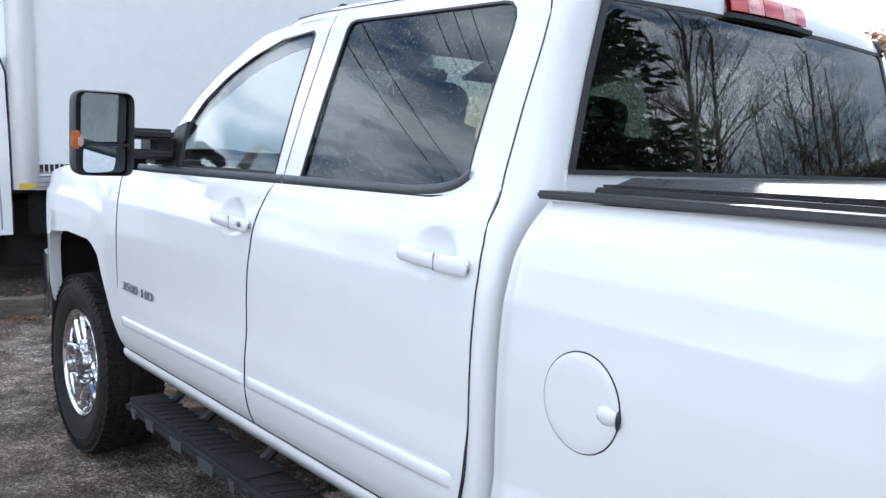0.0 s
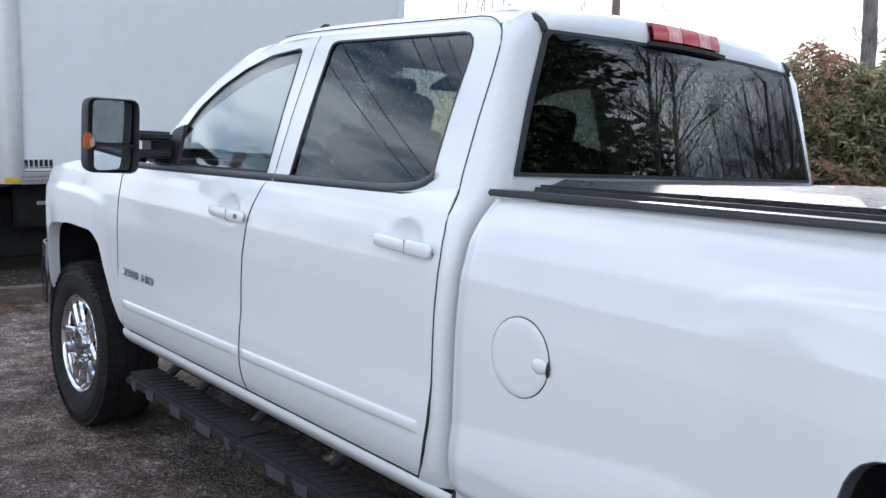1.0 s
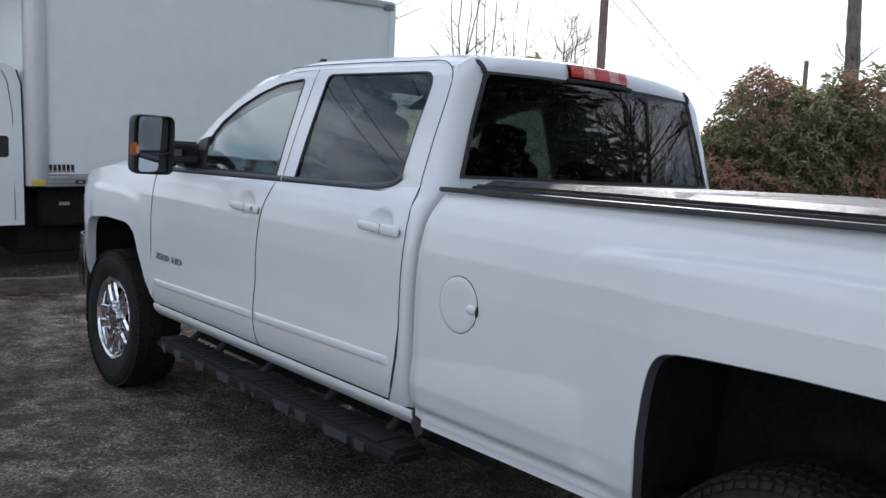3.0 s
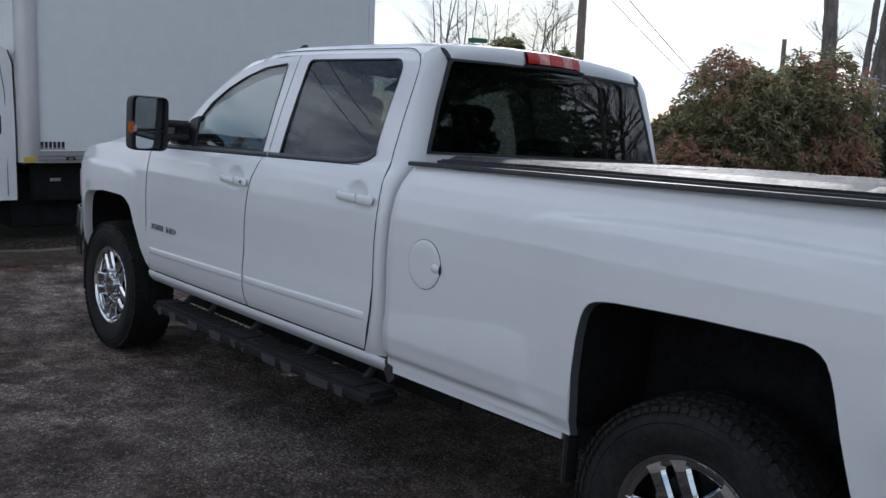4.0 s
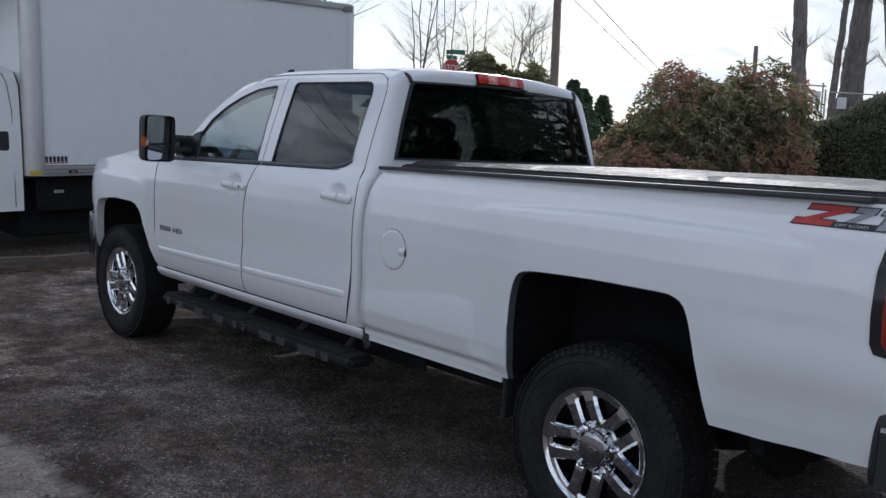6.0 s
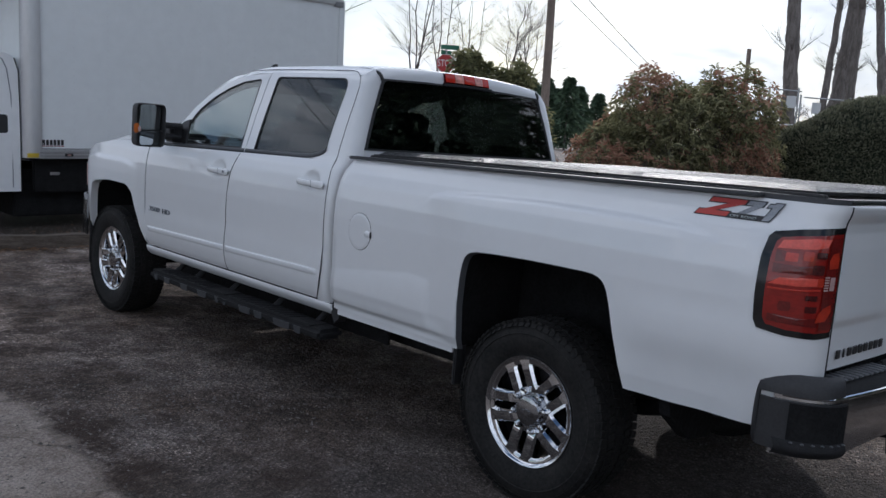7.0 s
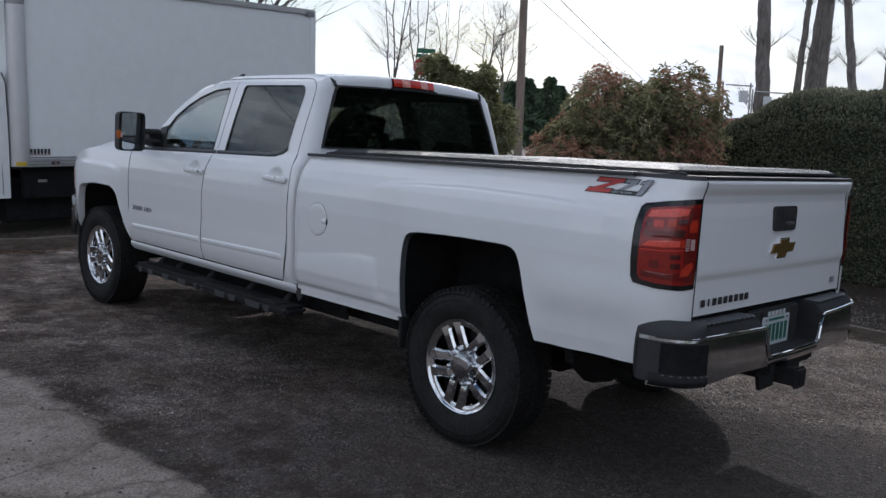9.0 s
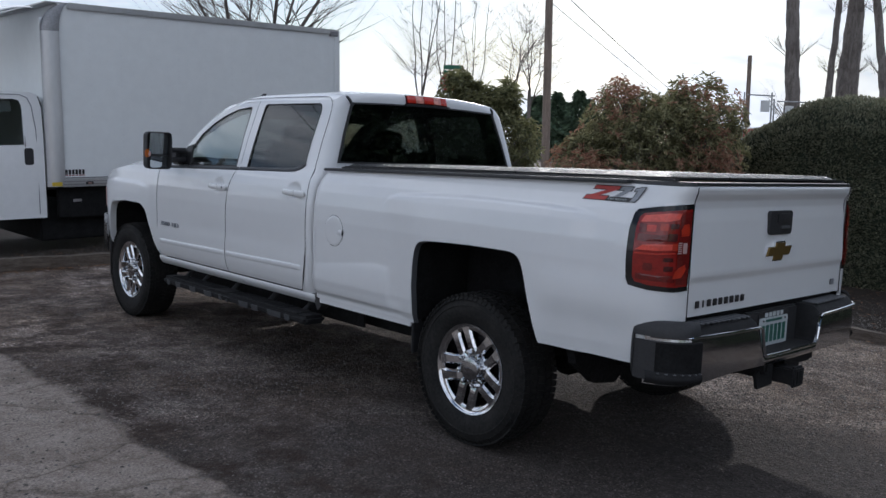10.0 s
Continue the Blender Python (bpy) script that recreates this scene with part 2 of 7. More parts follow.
# ---- building helpers ----
def part(name, bm, mat, parent=None, label="", sharp=0.55, m=None, thick=0.0):
    if thick:
        bmesh.ops.recalc_face_normals(bm, faces=bm.faces[:])
        bmesh.ops.solidify(bm, geom=bm.faces[:], thickness=thick)
    bm.normal_update()
    for f in bm.faces:
        f.smooth = True
    for e in bm.edges:
        if len(e.link_faces) == 2 and e.calc_face_angle(0.0) > sharp:
            e.smooth = False
    me = bpy.data.meshes.new(name)
    bm.to_mesh(me)
    bm.free()
    me.materials.append(mat)
    ob = new(name, me)
    if m is not None:
        ob.matrix_basis = m
    if parent is not None:
        ob.parent = parent
    if label:
        ob["label"] = label
    return ob


def thing(name, label, category, at=(0, 0, 0), group="", kind=""):
    ob = new(name)
    ob.location = at
    return tagged(ob, label, category, group, kind)


def interp(pairs, x):
    """Straight lines through (x, value) pairs, in rising order of x."""
    if x <= pairs[0][0]:
        return pairs[0][1]
    for (a, va), (b, vb) in zip(pairs, pairs[1:]):
        if x <= b:
            return va + (vb - va) * (x - a) / (b - a)
    return pairs[-1][1]


def steps(a, b, n):
    return [a + (b - a) * i / n for i in range(n + 1)]


def smooth(a, b, x):
    k = max(0.0, min(1.0, (x - a) / (b - a)))
    return k * k * (3 - 2 * k)


def sheet(fn, nu, nv, bm=None, close_u=False):
    bm = bm or bmesh.new()
    rows = [[bm.verts.new(fn(i / nu, j / nv)) for j in range(nv + 1)] for i in range(nu if close_u else nu + 1)]
    n = len(rows)
    for i in range(nu):
        a, b = rows[i], rows[(i + 1) % n]
        for j in range(nv):
            bm.faces.new((a[j], b[j], b[j + 1], a[j + 1]))
    return bm


def block(size, at=(0, 0, 0), bevel=0.01, seg=2, bm=None, turn=None):
    bm = bm or bmesh.new()
    m = Matrix.Translation(at) @ (turn or Matrix()) @ Matrix.Diagonal((*size, 1))
    got = bmesh.ops.create_cube(bm, size=1.0, matrix=m)
    if bevel:
        edges = {e for v in got["verts"] for e in v.link_edges}
        bmesh.ops.bevel(bm, geom=list(edges), offset=min(bevel, min(size) * 0.45), segments=seg, affect="EDGES")
    return bm


def tube(points, radius, sides=10, bm=None, cap=True):
    """A round bar along points; radius is one number or one for each point."""
    bm = bm or bmesh.new()
    pts = [Vector(p) for p in points]
    rings = []
    for i, p in enumerate(pts):
        d = (pts[min(i + 1, len(pts) - 1)] - pts[max(i - 1, 0)]).normalized()
        up = Vector((0, 0, 1)) if abs(d.z) < 0.9 else Vector((1, 0, 0))
        a = d.cross(up).normalized()
        b = d.cross(a)
        r = radius[i] if isinstance(radius, (list, tuple)) else radius
        rings.append([bm.verts.new(p + (a * math.cos(k * math.tau / sides) + b * math.sin(k * math.tau / sides)) * r) for k in range(sides)])
    for r0, r1 in zip(rings, rings[1:]):
        for k in range(sides):
            bm.faces.new((r0[k], r0[(k + 1) % sides], r1[(k + 1) % sides], r1[k]))
    if cap:
        bm.faces.new(rings[0][::-1])
        bm.faces.new(rings[-1])
    return bm


def lathe(profile, sides=48, bm=None, axis="x"):
    """Turns (along, radius) pairs about the axis."""
    bm = bm or bmesh.new()
    rings = []
    for a, r in profile:
        ring = []
        for k in range(sides):
            c, s = math.cos(k * math.tau / sides) * r, math.sin(k * math.tau / sides) * r
            ring.append(bm.verts.new((a, c, s) if axis == "x" else (c, s, a)))
        rings.append(ring)
    for r0, r1 in zip(rings, rings[1:]):
        for k in range(sides):
            bm.faces.new((r0[k], r0[(k + 1) % sides], r1[(k + 1) % sides], r1[k]))
    return bm


def dense(points, k):
    """Each side of a closed outline cut into k pieces."""
    out = []
    n = len(points)
    for i in range(n):
        (a, b), (c, d) = points[i], points[(i + 1) % n]
        out += [(a + (c - a) * j / k, b + (d - b) * j / k) for j in range(k)]
    return out


def ring_sheet(outer, inner, fn, rows=3, k=5, bm=None):
    """A sheet between two outlines with the same number of corners, laid on the surface fn."""
    bm = bm or bmesh.new()
    o, i = dense(outer, k), dense(inner, k)
    loops = []
    for r in range(rows + 1):
        f = r / rows
        loops.append([bm.verts.new(fn(a + (c - a) * f, b + (d - b) * f)) for (a, b), (c, d) in zip(o, i)])
    n = len(o)
    for l0, l1 in zip(loops, loops[1:]):
        for j in range(n):
            bm.faces.new((l0[j], l0[(j + 1) % n], l1[(j + 1) % n], l1[j]))
    return bm


def fill_sheet(outline, fn, rows=5, k=5, bm=None):
    """A closed outline filled towards its middle, laid on the surface fn."""
    cx = sum(p[0] for p in outline) / len(outline)
    cy = sum(p[1] for p in outline) / len(outline)
    inner = [(cx + (a - cx) * 0.02, cy + (b - cy) * 0.02) for a, b in outline]
    bm = ring_sheet(outline, inner, fn, rows, k, bm)
    n = len(outline) * k
    bm.verts.ensure_lookup_table()
    bm.faces.new(bm.verts[-n:])
    return bm


def rounded(y0, z0, y1, z1, r, seg=4):
    """The outline of a rounded rectangle."""
    out = []
    for cy, cz, a0 in ((y1 - r, z1 - r, 0), (y0 + r, z1 - r, 90), (y0 + r, z0 + r, 180), (y1 - r, z0 + r, 270)):
        for j in range(seg + 1):
            a = radians(a0 + 90 * j / seg)
            out.append((cy + r * math.cos(a), cz + r * math.sin(a)))
    return out


def prism(outline, place, depth, bm=None):
    """A flat outline raised by depth: place(a, b, d) gives the corner at height d."""
    bm = bm or bmesh.new()
    lo = [bm.verts.new(place(a, b, 0.0)) for a, b in outline]
    hi = [bm.verts.new(place(a, b, depth)) for a, b in outline]
    n = len(outline)
    bm.faces.new(hi)
    bm.faces.new(lo[::-1])
    for i in range(n):
        bm.faces.new((lo[i], lo[(i + 1) % n], hi[(i + 1) % n], hi[i]))
    return bm


# ---- ground ----
def ground_z(x, y):
    """The lot is level under the pickup and climbs a little to one side under the box truck."""
    z = 0.038 * max(-3.0, min(6.0, x + 1.4)) * smooth(6.4, 8.2, y)
    far = max(0.0, math.hypot(x, y) - 7.0)
    rough = min(1.0, far / 6.0) * 0.05 * noise.noise(Vector((x * 0.12, y * 0.12, 3.0)))
    near = 0.010 * noise.noise(Vector((x * 0.9, y * 0.9, 0.0))) + 0.005 * noise.noise(Vector((x * 3.1, y * 3.1, 7.0)))
    return z + rough + near - 0.004


def ground_material():
    m = bpy.data.materials.new("gravel_and_dirt")
    m.use_nodes = True
    nt = m.node_tree
    b = nt.nodes["Principled BSDF"]
    co = nt.nodes.new("ShaderNodeTexCoord")

    def nz(scale, detail, rough=0.6):
        n = nt.nodes.new("ShaderNodeTexNoise")
        n.inputs["Scale"].default_value = scale
        n.inputs["Detail"].default_value = detail
        n.inputs["Roughness"].default_value = rough
        nt.links.new(co.outputs["Object"], n.inputs["Vector"])
        return n.outputs["Fac"]

    def ramp(fac, stops):
        r = nt.nodes.new("ShaderNodeValToRGB")
        while len(r.color_ramp.elements) < len(stops):
            r.color_ramp.elements.new(0.5)
        for e, (p, c) in zip(r.color_ramp.elements, stops):
            e.position, e.color = p, (*c, 1)
        nt.links.new(fac, r.inputs["Fac"])
        return r.outputs["Color"]

    def mix(fac, a, c, kind="MIX"):
        n = nt.nodes.new("ShaderNodeMix")
        n.data_type = "RGBA"
        n.blend_type = kind
        if isinstance(fac, float):
            n.inputs["Factor"].default_value = fac
        else:
            nt.links.new(fac, n.inputs["Factor"])
        nt.links.new(a, n.inputs["A"])
        nt.links.new(c, n.inputs["B"])
        return n.outputs["Result"]

    xyz = nt.nodes.new("ShaderNodeSeparateXYZ")
    nt.links.new(co.outputs["Object"], xyz.inputs[0])

    def edge(axis, place, width, wander, scale):
        """1 beyond a wandering border across one axis, 0 before it."""
        n = nt.nodes.new("ShaderNodeMath")
        n.operation = "MULTIPLY_ADD"
        n.inputs[1].default_value = wander
        nt.links.new(nz(scale, 6.0, 0.65), n.inputs[0])
        nt.links.new(xyz.outputs[axis], n.inputs[2])
        r = nt.nodes.new("ShaderNodeMapRange")
        r.inputs["From Min"].default_value = place + wander / 2 - width
        r.inputs["From Max"].default_value = place + wander / 2 + width
        nt.links.new(n.outputs[0], r.inputs["Value"])
        return r.outputs["Result"]

    vo = nt.nodes.new("ShaderNodeTexVoronoi")
    vo.inputs["Scale"].default_value = 70.0
    nt.links.new(co.outputs["Object"], vo.inputs["Vector"])
    stones = ramp(vo.outputs["Color"], [(0.0, (0.070, 0.059, 0.052)), (0.5, (0.173, 0.149, 0.132)), (0.85, (0.286, 0.249, 0.227)), (1.0, (0.506, 0.459, 0.423))])
    dirt = ramp(nz(30.0, 9.0, 0.75), [(0.30, (0.053, 0.039, 0.029)), (0.60, (0.134, 0.105, 0.083)), (0.80, (0.234, 0.187, 0.155))])
    patch = ramp(nz(1.1, 8.0, 0.68), [(0.38, (0, 0, 0)), (0.62, (1, 1, 1))])
    base = mix(patch, dirt, stones)
    mid = ramp(nz(5.0, 9.0, 0.82), [(0.36, (0.80, 0.75, 0.72)), (0.50, (1.28, 1.27, 1.26)), (0.64, (1.62, 1.62, 1.62))])
    base = mix(0.85, base, mid, "MULTIPLY")
    stain = ramp(nz(0.9, 9.0, 0.76), [(0.37, (0.24, 0.21, 0.19)), (0.47, (0.90, 0.87, 0.85)), (0.62, (1.30, 1.28, 1.25))])
    base = mix(0.85, base, stain, "MULTIPLY")
    grain = ramp(nz(13.0, 10.0, 0.85), [(0.36, (0.62, 0.59, 0.57)), (0.50, (1.02, 1.01, 1.0)), (0.64, (1.28, 1.27, 1.26))])
    base = mix(0.8, base, grain, "MULTIPLY")
    speck = ramp(nz(95.0, 4.0, 0.8), [(0.36, (0.30, 0.30, 0.30)), (0.50, (0.80, 0.81, 0.825)), (0.64, (1.60, 1.62, 1.65))])
    base = mix(0.9, base, speck, "MULTIPLY")
    # trodden brown earth behind the pickup; its colour also paints the shadow there darker
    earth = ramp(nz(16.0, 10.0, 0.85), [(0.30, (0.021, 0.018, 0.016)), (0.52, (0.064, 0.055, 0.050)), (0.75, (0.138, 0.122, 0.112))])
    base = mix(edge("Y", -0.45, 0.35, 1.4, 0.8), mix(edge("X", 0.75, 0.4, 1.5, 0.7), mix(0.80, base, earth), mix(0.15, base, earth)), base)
    # dirt round the rear wheel, mixed in again to paint the shadow darker
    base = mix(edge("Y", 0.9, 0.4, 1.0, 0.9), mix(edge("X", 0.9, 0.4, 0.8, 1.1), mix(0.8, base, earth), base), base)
    # shade along the doors painted into the gravel as mottled darker tones
    base = mix(edge("Y", 0.4, 0.5, 0.9, 0.9), base, mix(1.0, base, ramp(nz(3.0, 8.0, 0.75), [(0.40, (0.50, 0.50, 0.51)), (0.52, (0.84, 0.85, 0.87)), (0.62, (1.04, 1.06, 1.09))]), "MULTIPLY"))
    # gravel colour lightened and mottled towards the front of the lot
    base = mix(edge("Y", 3.4, 0.8, 1.4, 0.7), base, mix(1.0, base, ramp(nz(2.2, 8.0, 0.7), [(0.38, (0.85, 0.80, 0.77)), (0.58, (1.75, 1.72, 1.70))]), "MULTIPLY"))
    # earth on the sunlit side behind the bed, given warm mottled tones
    base = mix(edge("X", 0.9, 0.35, 1.5, 0.7), base, mix(0.9, base, ramp(nz(2.6, 9.0, 0.75), [(0.38, (0.40, 0.36, 0.32)), (0.48, (0.80, 0.77, 0.73)), (0.64, (1.20, 1.17, 1.13))]), "MULTIPLY"))
    # pale grit between darker grains
    grit = nt.nodes.new("ShaderNodeTexVoronoi")
    grit.inputs["Scale"].default_value = 105.0
    nt.links.new(co.outputs["Object"], grit.inputs["Vector"])
    grit_tone = ramp(grit.outputs["Color"], [(0.22, (0.55, 0.53, 0.52)), (0.40, (0.92, 0.91, 0.90)), (0.72, (1.05, 1.04, 1.03)), (0.80, (2.2, 2.15, 2.1))])
    base = mix(ramp(nz(3.4, 6.0, 0.7), [(0.36, (0.15, 0.15, 0.15)), (0.60, (1, 1, 1))]), base, mix(1.0, base, grit_tone, "MULTIPLY"))
    # the paved strip past a ragged edge, worn and pale
    paved = ramp(nz(70.0, 7.0, 0.75), [(0.30, (0.104, 0.089, 0.078)), (0.50, (0.238, 0.206, 0.183)), (0.72, (0.400, 0.348, 0.310))])
    worn = ramp(nz(1.6, 9.0, 0.74), [(0.32, (0.50, 0.44, 0.39)), (0.50, (1.0, 0.98, 0.95)), (0.66, (1.15, 1.13, 1.10))])
    paved = mix(0.8, paved, worn, "MULTIPLY")
    # damp brown earth gathered along the paved edge
    damp = ramp(nz(1.9, 9.0, 0.72), [(0.49, (0, 0, 0)), (0.57, (1, 1, 1))])
    beside = nt.nodes.new("ShaderNodeMath")
    beside.operation = "MULTIPLY"
    nt.links.new(damp, beside.inputs[0])
    within = nt.nodes.new("ShaderNodeMath")
    within.operation = "SUBTRACT"
    within.inputs[0].default_value = 1.0
    nt.links.new(edge("X", -1.35, 0.45, 0.6, 1.0), within.inputs[1])
    nt.links.new(within.outputs[0], beside.inputs[1])
    wet_earth = ramp(nz(22.0, 9.0, 0.8), [(0.32, (0.020, 0.013, 0.010)), (0.55, (0.052, 0.036, 0.028)), (0.75, (0.11, 0.085, 0.07))])
    base = mix(beside.outputs[0], base, wet_earth)
    # thin dark cracks and trodden dirt on the paved strip
    crack = nt.nodes.new("ShaderNodeTexVoronoi")
    crack.feature = "DISTANCE_TO_EDGE"
    crack.inputs["Scale"].default_value = 1.3
    bent = nt.nodes.new("ShaderNodeTexNoise")
    bent.inputs["Scale"].default_value = 3.0
    bent.inputs["Detail"].default_value = 5.0
    nt.links.new(co.outputs["Object"], bent.inputs["Vector"])
    warp = nt.nodes.new("ShaderNodeMix")
    warp.data_type = "RGBA"
    warp.inputs["Factor"].default_value = 0.25
    nt.links.new(co.outputs["Object"], warp.inputs["A"])
    nt.links.new(bent.outputs["Color"], warp.inputs["B"])
    nt.links.new(warp.outputs["Result"], crack.inputs["Vector"])
    paved = mix(0.6, paved, ramp(crack.outputs["Distance"], [(0.0, (0.25, 0.22, 0.20)), (0.012, (0.9, 0.9, 0.9)), (0.03, (1, 1, 1))]), "MULTIPLY")
    paved = mix(0.7, paved, mid, "MULTIPLY")
    base = mix(edge("X", -2.32, 0.035, 0.55, 1.4), paved, base)
    # dark soil beyond the timbers
    soil = ramp(nz(18.0, 8.0, 0.75), [(0.30, (0.016, 0.012, 0.010)), (0.60, (0.045, 0.034, 0.026)), (0.82, (0.10, 0.075, 0.055))])
    base = mix(edge("X", 4.15, 0.10, 0.5, 1.2), base, soil)
    base = mix(edge("Y", 7.30, 0.08, 0.3, 1.2), base, soil)
    # the pale road beyond the planting
    base = mix(edge("X", 11.5, 0.25, 0.5, 1.0), base, paved)
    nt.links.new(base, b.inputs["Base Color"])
    b.inputs["Roughness"].default_value = 0.9
    b.inputs["Specular IOR Level"].default_value = 0.25
    hgt = nt.nodes.new("ShaderNodeMath")
    hgt.operation = "ADD"
    big = nt.nodes.new("ShaderNodeTexVoronoi")
    big.inputs["Scale"].default_value = 34.0
    nt.links.new(co.outputs["Object"], big.inputs["Vector"])
    both = nt.nodes.new("ShaderNodeMath")
    both.operation = "ADD"
    nt.links.new(vo.outputs["Distance"], both.inputs[0])
    nt.links.new(big.outputs["Distance"], both.inputs[1])
    nt.links.new(both.outputs[0], hgt.inputs[0])
    nt.links.new(nz(80.0, 6.0, 0.7), hgt.inputs[1])
    bp = nt.nodes.new("ShaderNodeBump")
    bp.inputs["Strength"].default_value = 0.7
    bp.inputs["Distance"].default_value = 0.014
    nt.links.new(hgt.outputs[0], bp.inputs["Height"])
    nt.links.new(bp.outputs["Normal"], b.inputs["Normal"])
    return m


M_GROUND = ground_material()


def axis_lines(fine0, fine1, step):
    out = [fine0 + step * i for i in range(int((fine1 - fine0) / step) + 1)]
    d = step
    a, b = fine0, fine1
    lo, hi = [], []
    while b < 900:
        d *= 1.22
        a -= d
        b += d
        lo.append(a)
        hi.append(b)
    return lo[::-1] + out + hi


gx, gy = axis_lines(-6.0, 9.0, 0.14), axis_lines(-6.0, 11.0, 0.14)
verts = [(x, y, ground_z(x, y)) for x in gx for y in gy]
ny = len(gy)
faces = [(i * ny + j, (i + 1) * ny + j, (i + 1) * ny + j + 1, i * ny + j + 1) for i in range(len(gx) - 1) for j in range(ny - 1)]
me = bpy.data.meshes.new("ground")
me.from_pydata(verts, [], faces)
me.polygons.foreach_set("use_smooth", [True] * len(faces))
me.materials.append(M_GROUND)
ground = tagged(new("ground", me), "worn gravel lot with dark dirt patches and painted shade by the pickup", "ground", kind="structure")


def scatter_mesh(name, items, mat, label, category):
    """One object of many small solids; items hold a place, a size and a turn."""
    base_v = [(1, 0, 0), (-1, 0, 0), (0, 1, 0), (0, -1, 0), (0, 0, 1), (0, 0, -1)]
    base_f = [(0, 2, 4), (2, 1, 4), (1, 3, 4), (3, 0, 4), (2, 0, 5), (1, 2, 5), (3, 1, 5), (0, 3, 5)]
    v, f = [], []
    for (x, y, z), (a, b, c), turn, rnd_ in items:
        n = len(v)
        co, si = math.cos(turn), math.sin(turn)
        for k, (p, q, r) in enumerate(base_v):
            j = 0.75 + 0.5 * ((rnd_ * (k + 3) * 7.13) % 1.0)
            px, py, pz = p * a * j, q * b * j, r * c * j
            v.append((x + px * co - py * si, y + px * si + py * co, z + pz))
        f += [(n + i, n + j, n + k) for i, j, k in base_f]
    me = bpy.data.meshes.new(name)
    me.from_pydata(v, [], f)
    me.materials.append(mat)
    return tagged(new(name, me), label, category, kind="stuff")


rng = random.Random(11)
M_STONE = material("loose_stones", (0.126, 0.115, 0.109), 0.8, vary=0.2, scale=60, island=[(0.044, 0.039, 0.035), (0.096, 0.086, 0.078), (0.148, 0.135, 0.124), (0.175, 0.162, 0.152), (0.205, 0.192, 0.182)])
items = []
while len(items) < 62000:
    x, y = rng.uniform(-5.5, 6.5), rng.uniform(-4.5, 9.0)
    dense_here = noise.noise(Vector((x * 0.7, y * 0.7, 5.0))) + 0.25
    if rng.random() > (0.35 + dense_here) * (0.28 if x < -2.3 else 1.0):
        continue
    r = rng.choice((0.0025, 0.003, 0.003, 0.0035, 0.004, 0.005, 0.006, 0.008))
    if -2.3 < x < 0.6 and y < 1.2:
        r *= 0.62
    items.append(((x, y, ground_z(x, y) + r * 0.25), (r * rng.uniform(0.8, 1.5), r * rng.uniform(0.7, 1.1), r * rng.uniform(0.5, 0.8)), rng.uniform(0, 6.3), rng.random()))
while len(items) < 70000:
    x, y = rng.uniform(0.0, 5.0), rng.uniform(-5.5, 0.3)
    r = rng.choice((0.003, 0.003, 0.004, 0.004, 0.005, 0.006, 0.009))
    items.append(((x, y, ground_z(x, y) + r * 0.25), (r * rng.uniform(0.8, 1.5), r * rng.uniform(0.7, 1.1), r * rng.uniform(0.5, 0.8)), rng.uniform(0, 6.3), rng.random()))
scatter_mesh("gravel", items, M_STONE, "loose grey gravel stones on the lot", "gravel")

M_STONE_L = material("pale_chippings", (0.26, 0.24, 0.21), 0.75, vary=0.2, scale=60, island=[(0.05, 0.043, 0.036), (0.17, 0.15, 0.13), (0.29, 0.27, 0.245), (0.50, 0.475, 0.445)])
items = []
while len(items) < 17000:
    x, y = rng.uniform(0.5, 5.5), rng.uniform(-5.0, 0.6)
    # pale stones kept to the sunlit ground, thinning out into the pickup's shadow
    if rng.random() > (x - 0.4) / 1.2:
        continue
    if noise.noise(Vector((x * 0.8, y * 0.8, 2.0))) + rng.uniform(-0.25, 0.6) < 0.0:
        continue
    r = rng.choice((0.003, 0.003, 0.004, 0.004, 0.005, 0.006, 0.008))
    items.append(((x, y, ground_z(x, y) + r * 0.3), (r * rng.uniform(0.8, 1.7), r * rng.uniform(0.7, 1.1), r * rng.uniform(0.5, 0.8)), rng.uniform(0, 6.3), rng.random()))
for i in range(450):
    x, y = rng.uniform(-2.3, -0.3), rng.uniform(-4.0, 5.0)
    if noise.noise(Vector((x * 1.6, y * 1.6, 8.0))) < -0.05:
        continue
    r = rng.choice((0.0018, 0.002, 0.0025, 0.003))
    items.append(((x, y, ground_z(x, y) + r * 0.3), (r * rng.uniform(0.8, 1.6), r * rng.uniform(0.7, 1.1), r * rng.uniform(0.5, 0.8)), rng.uniform(0, 6.3), rng.random()))
scatter_mesh("chippings", items, M_STONE_L, "pale stone chippings trodden into the earth", "gravel")

M_PEBBLE = material("dark_pebbles", (0.09, 0.08, 0.07), 0.8, vary=0.2, scale=60, island=[(0.03, 0.027, 0.024), (0.08, 0.072, 0.064), (0.14, 0.12, 0.105), (0.30, 0.28, 0.26)])
items = []
for i in range(5200):
    x, y = rng.uniform(-5.8, -2.1), rng.uniform(-2.6, 6.5)
    r = rng.choice((0.003, 0.004, 0.005, 0.006, 0.008, 0.010))
    items.append(((x, y, ground_z(x, y) + r * 0.3), (r * rng.uniform(0.8, 1.7), r * rng.uniform(0.7, 1.1), r * rng.uniform(0.4, 0.7)), rng.uniform(0, 6.3), rng.random()))
scatter_mesh("pebbles", items, M_PEBBLE, "dark pebbles strewn on the worn paved strip", "gravel")

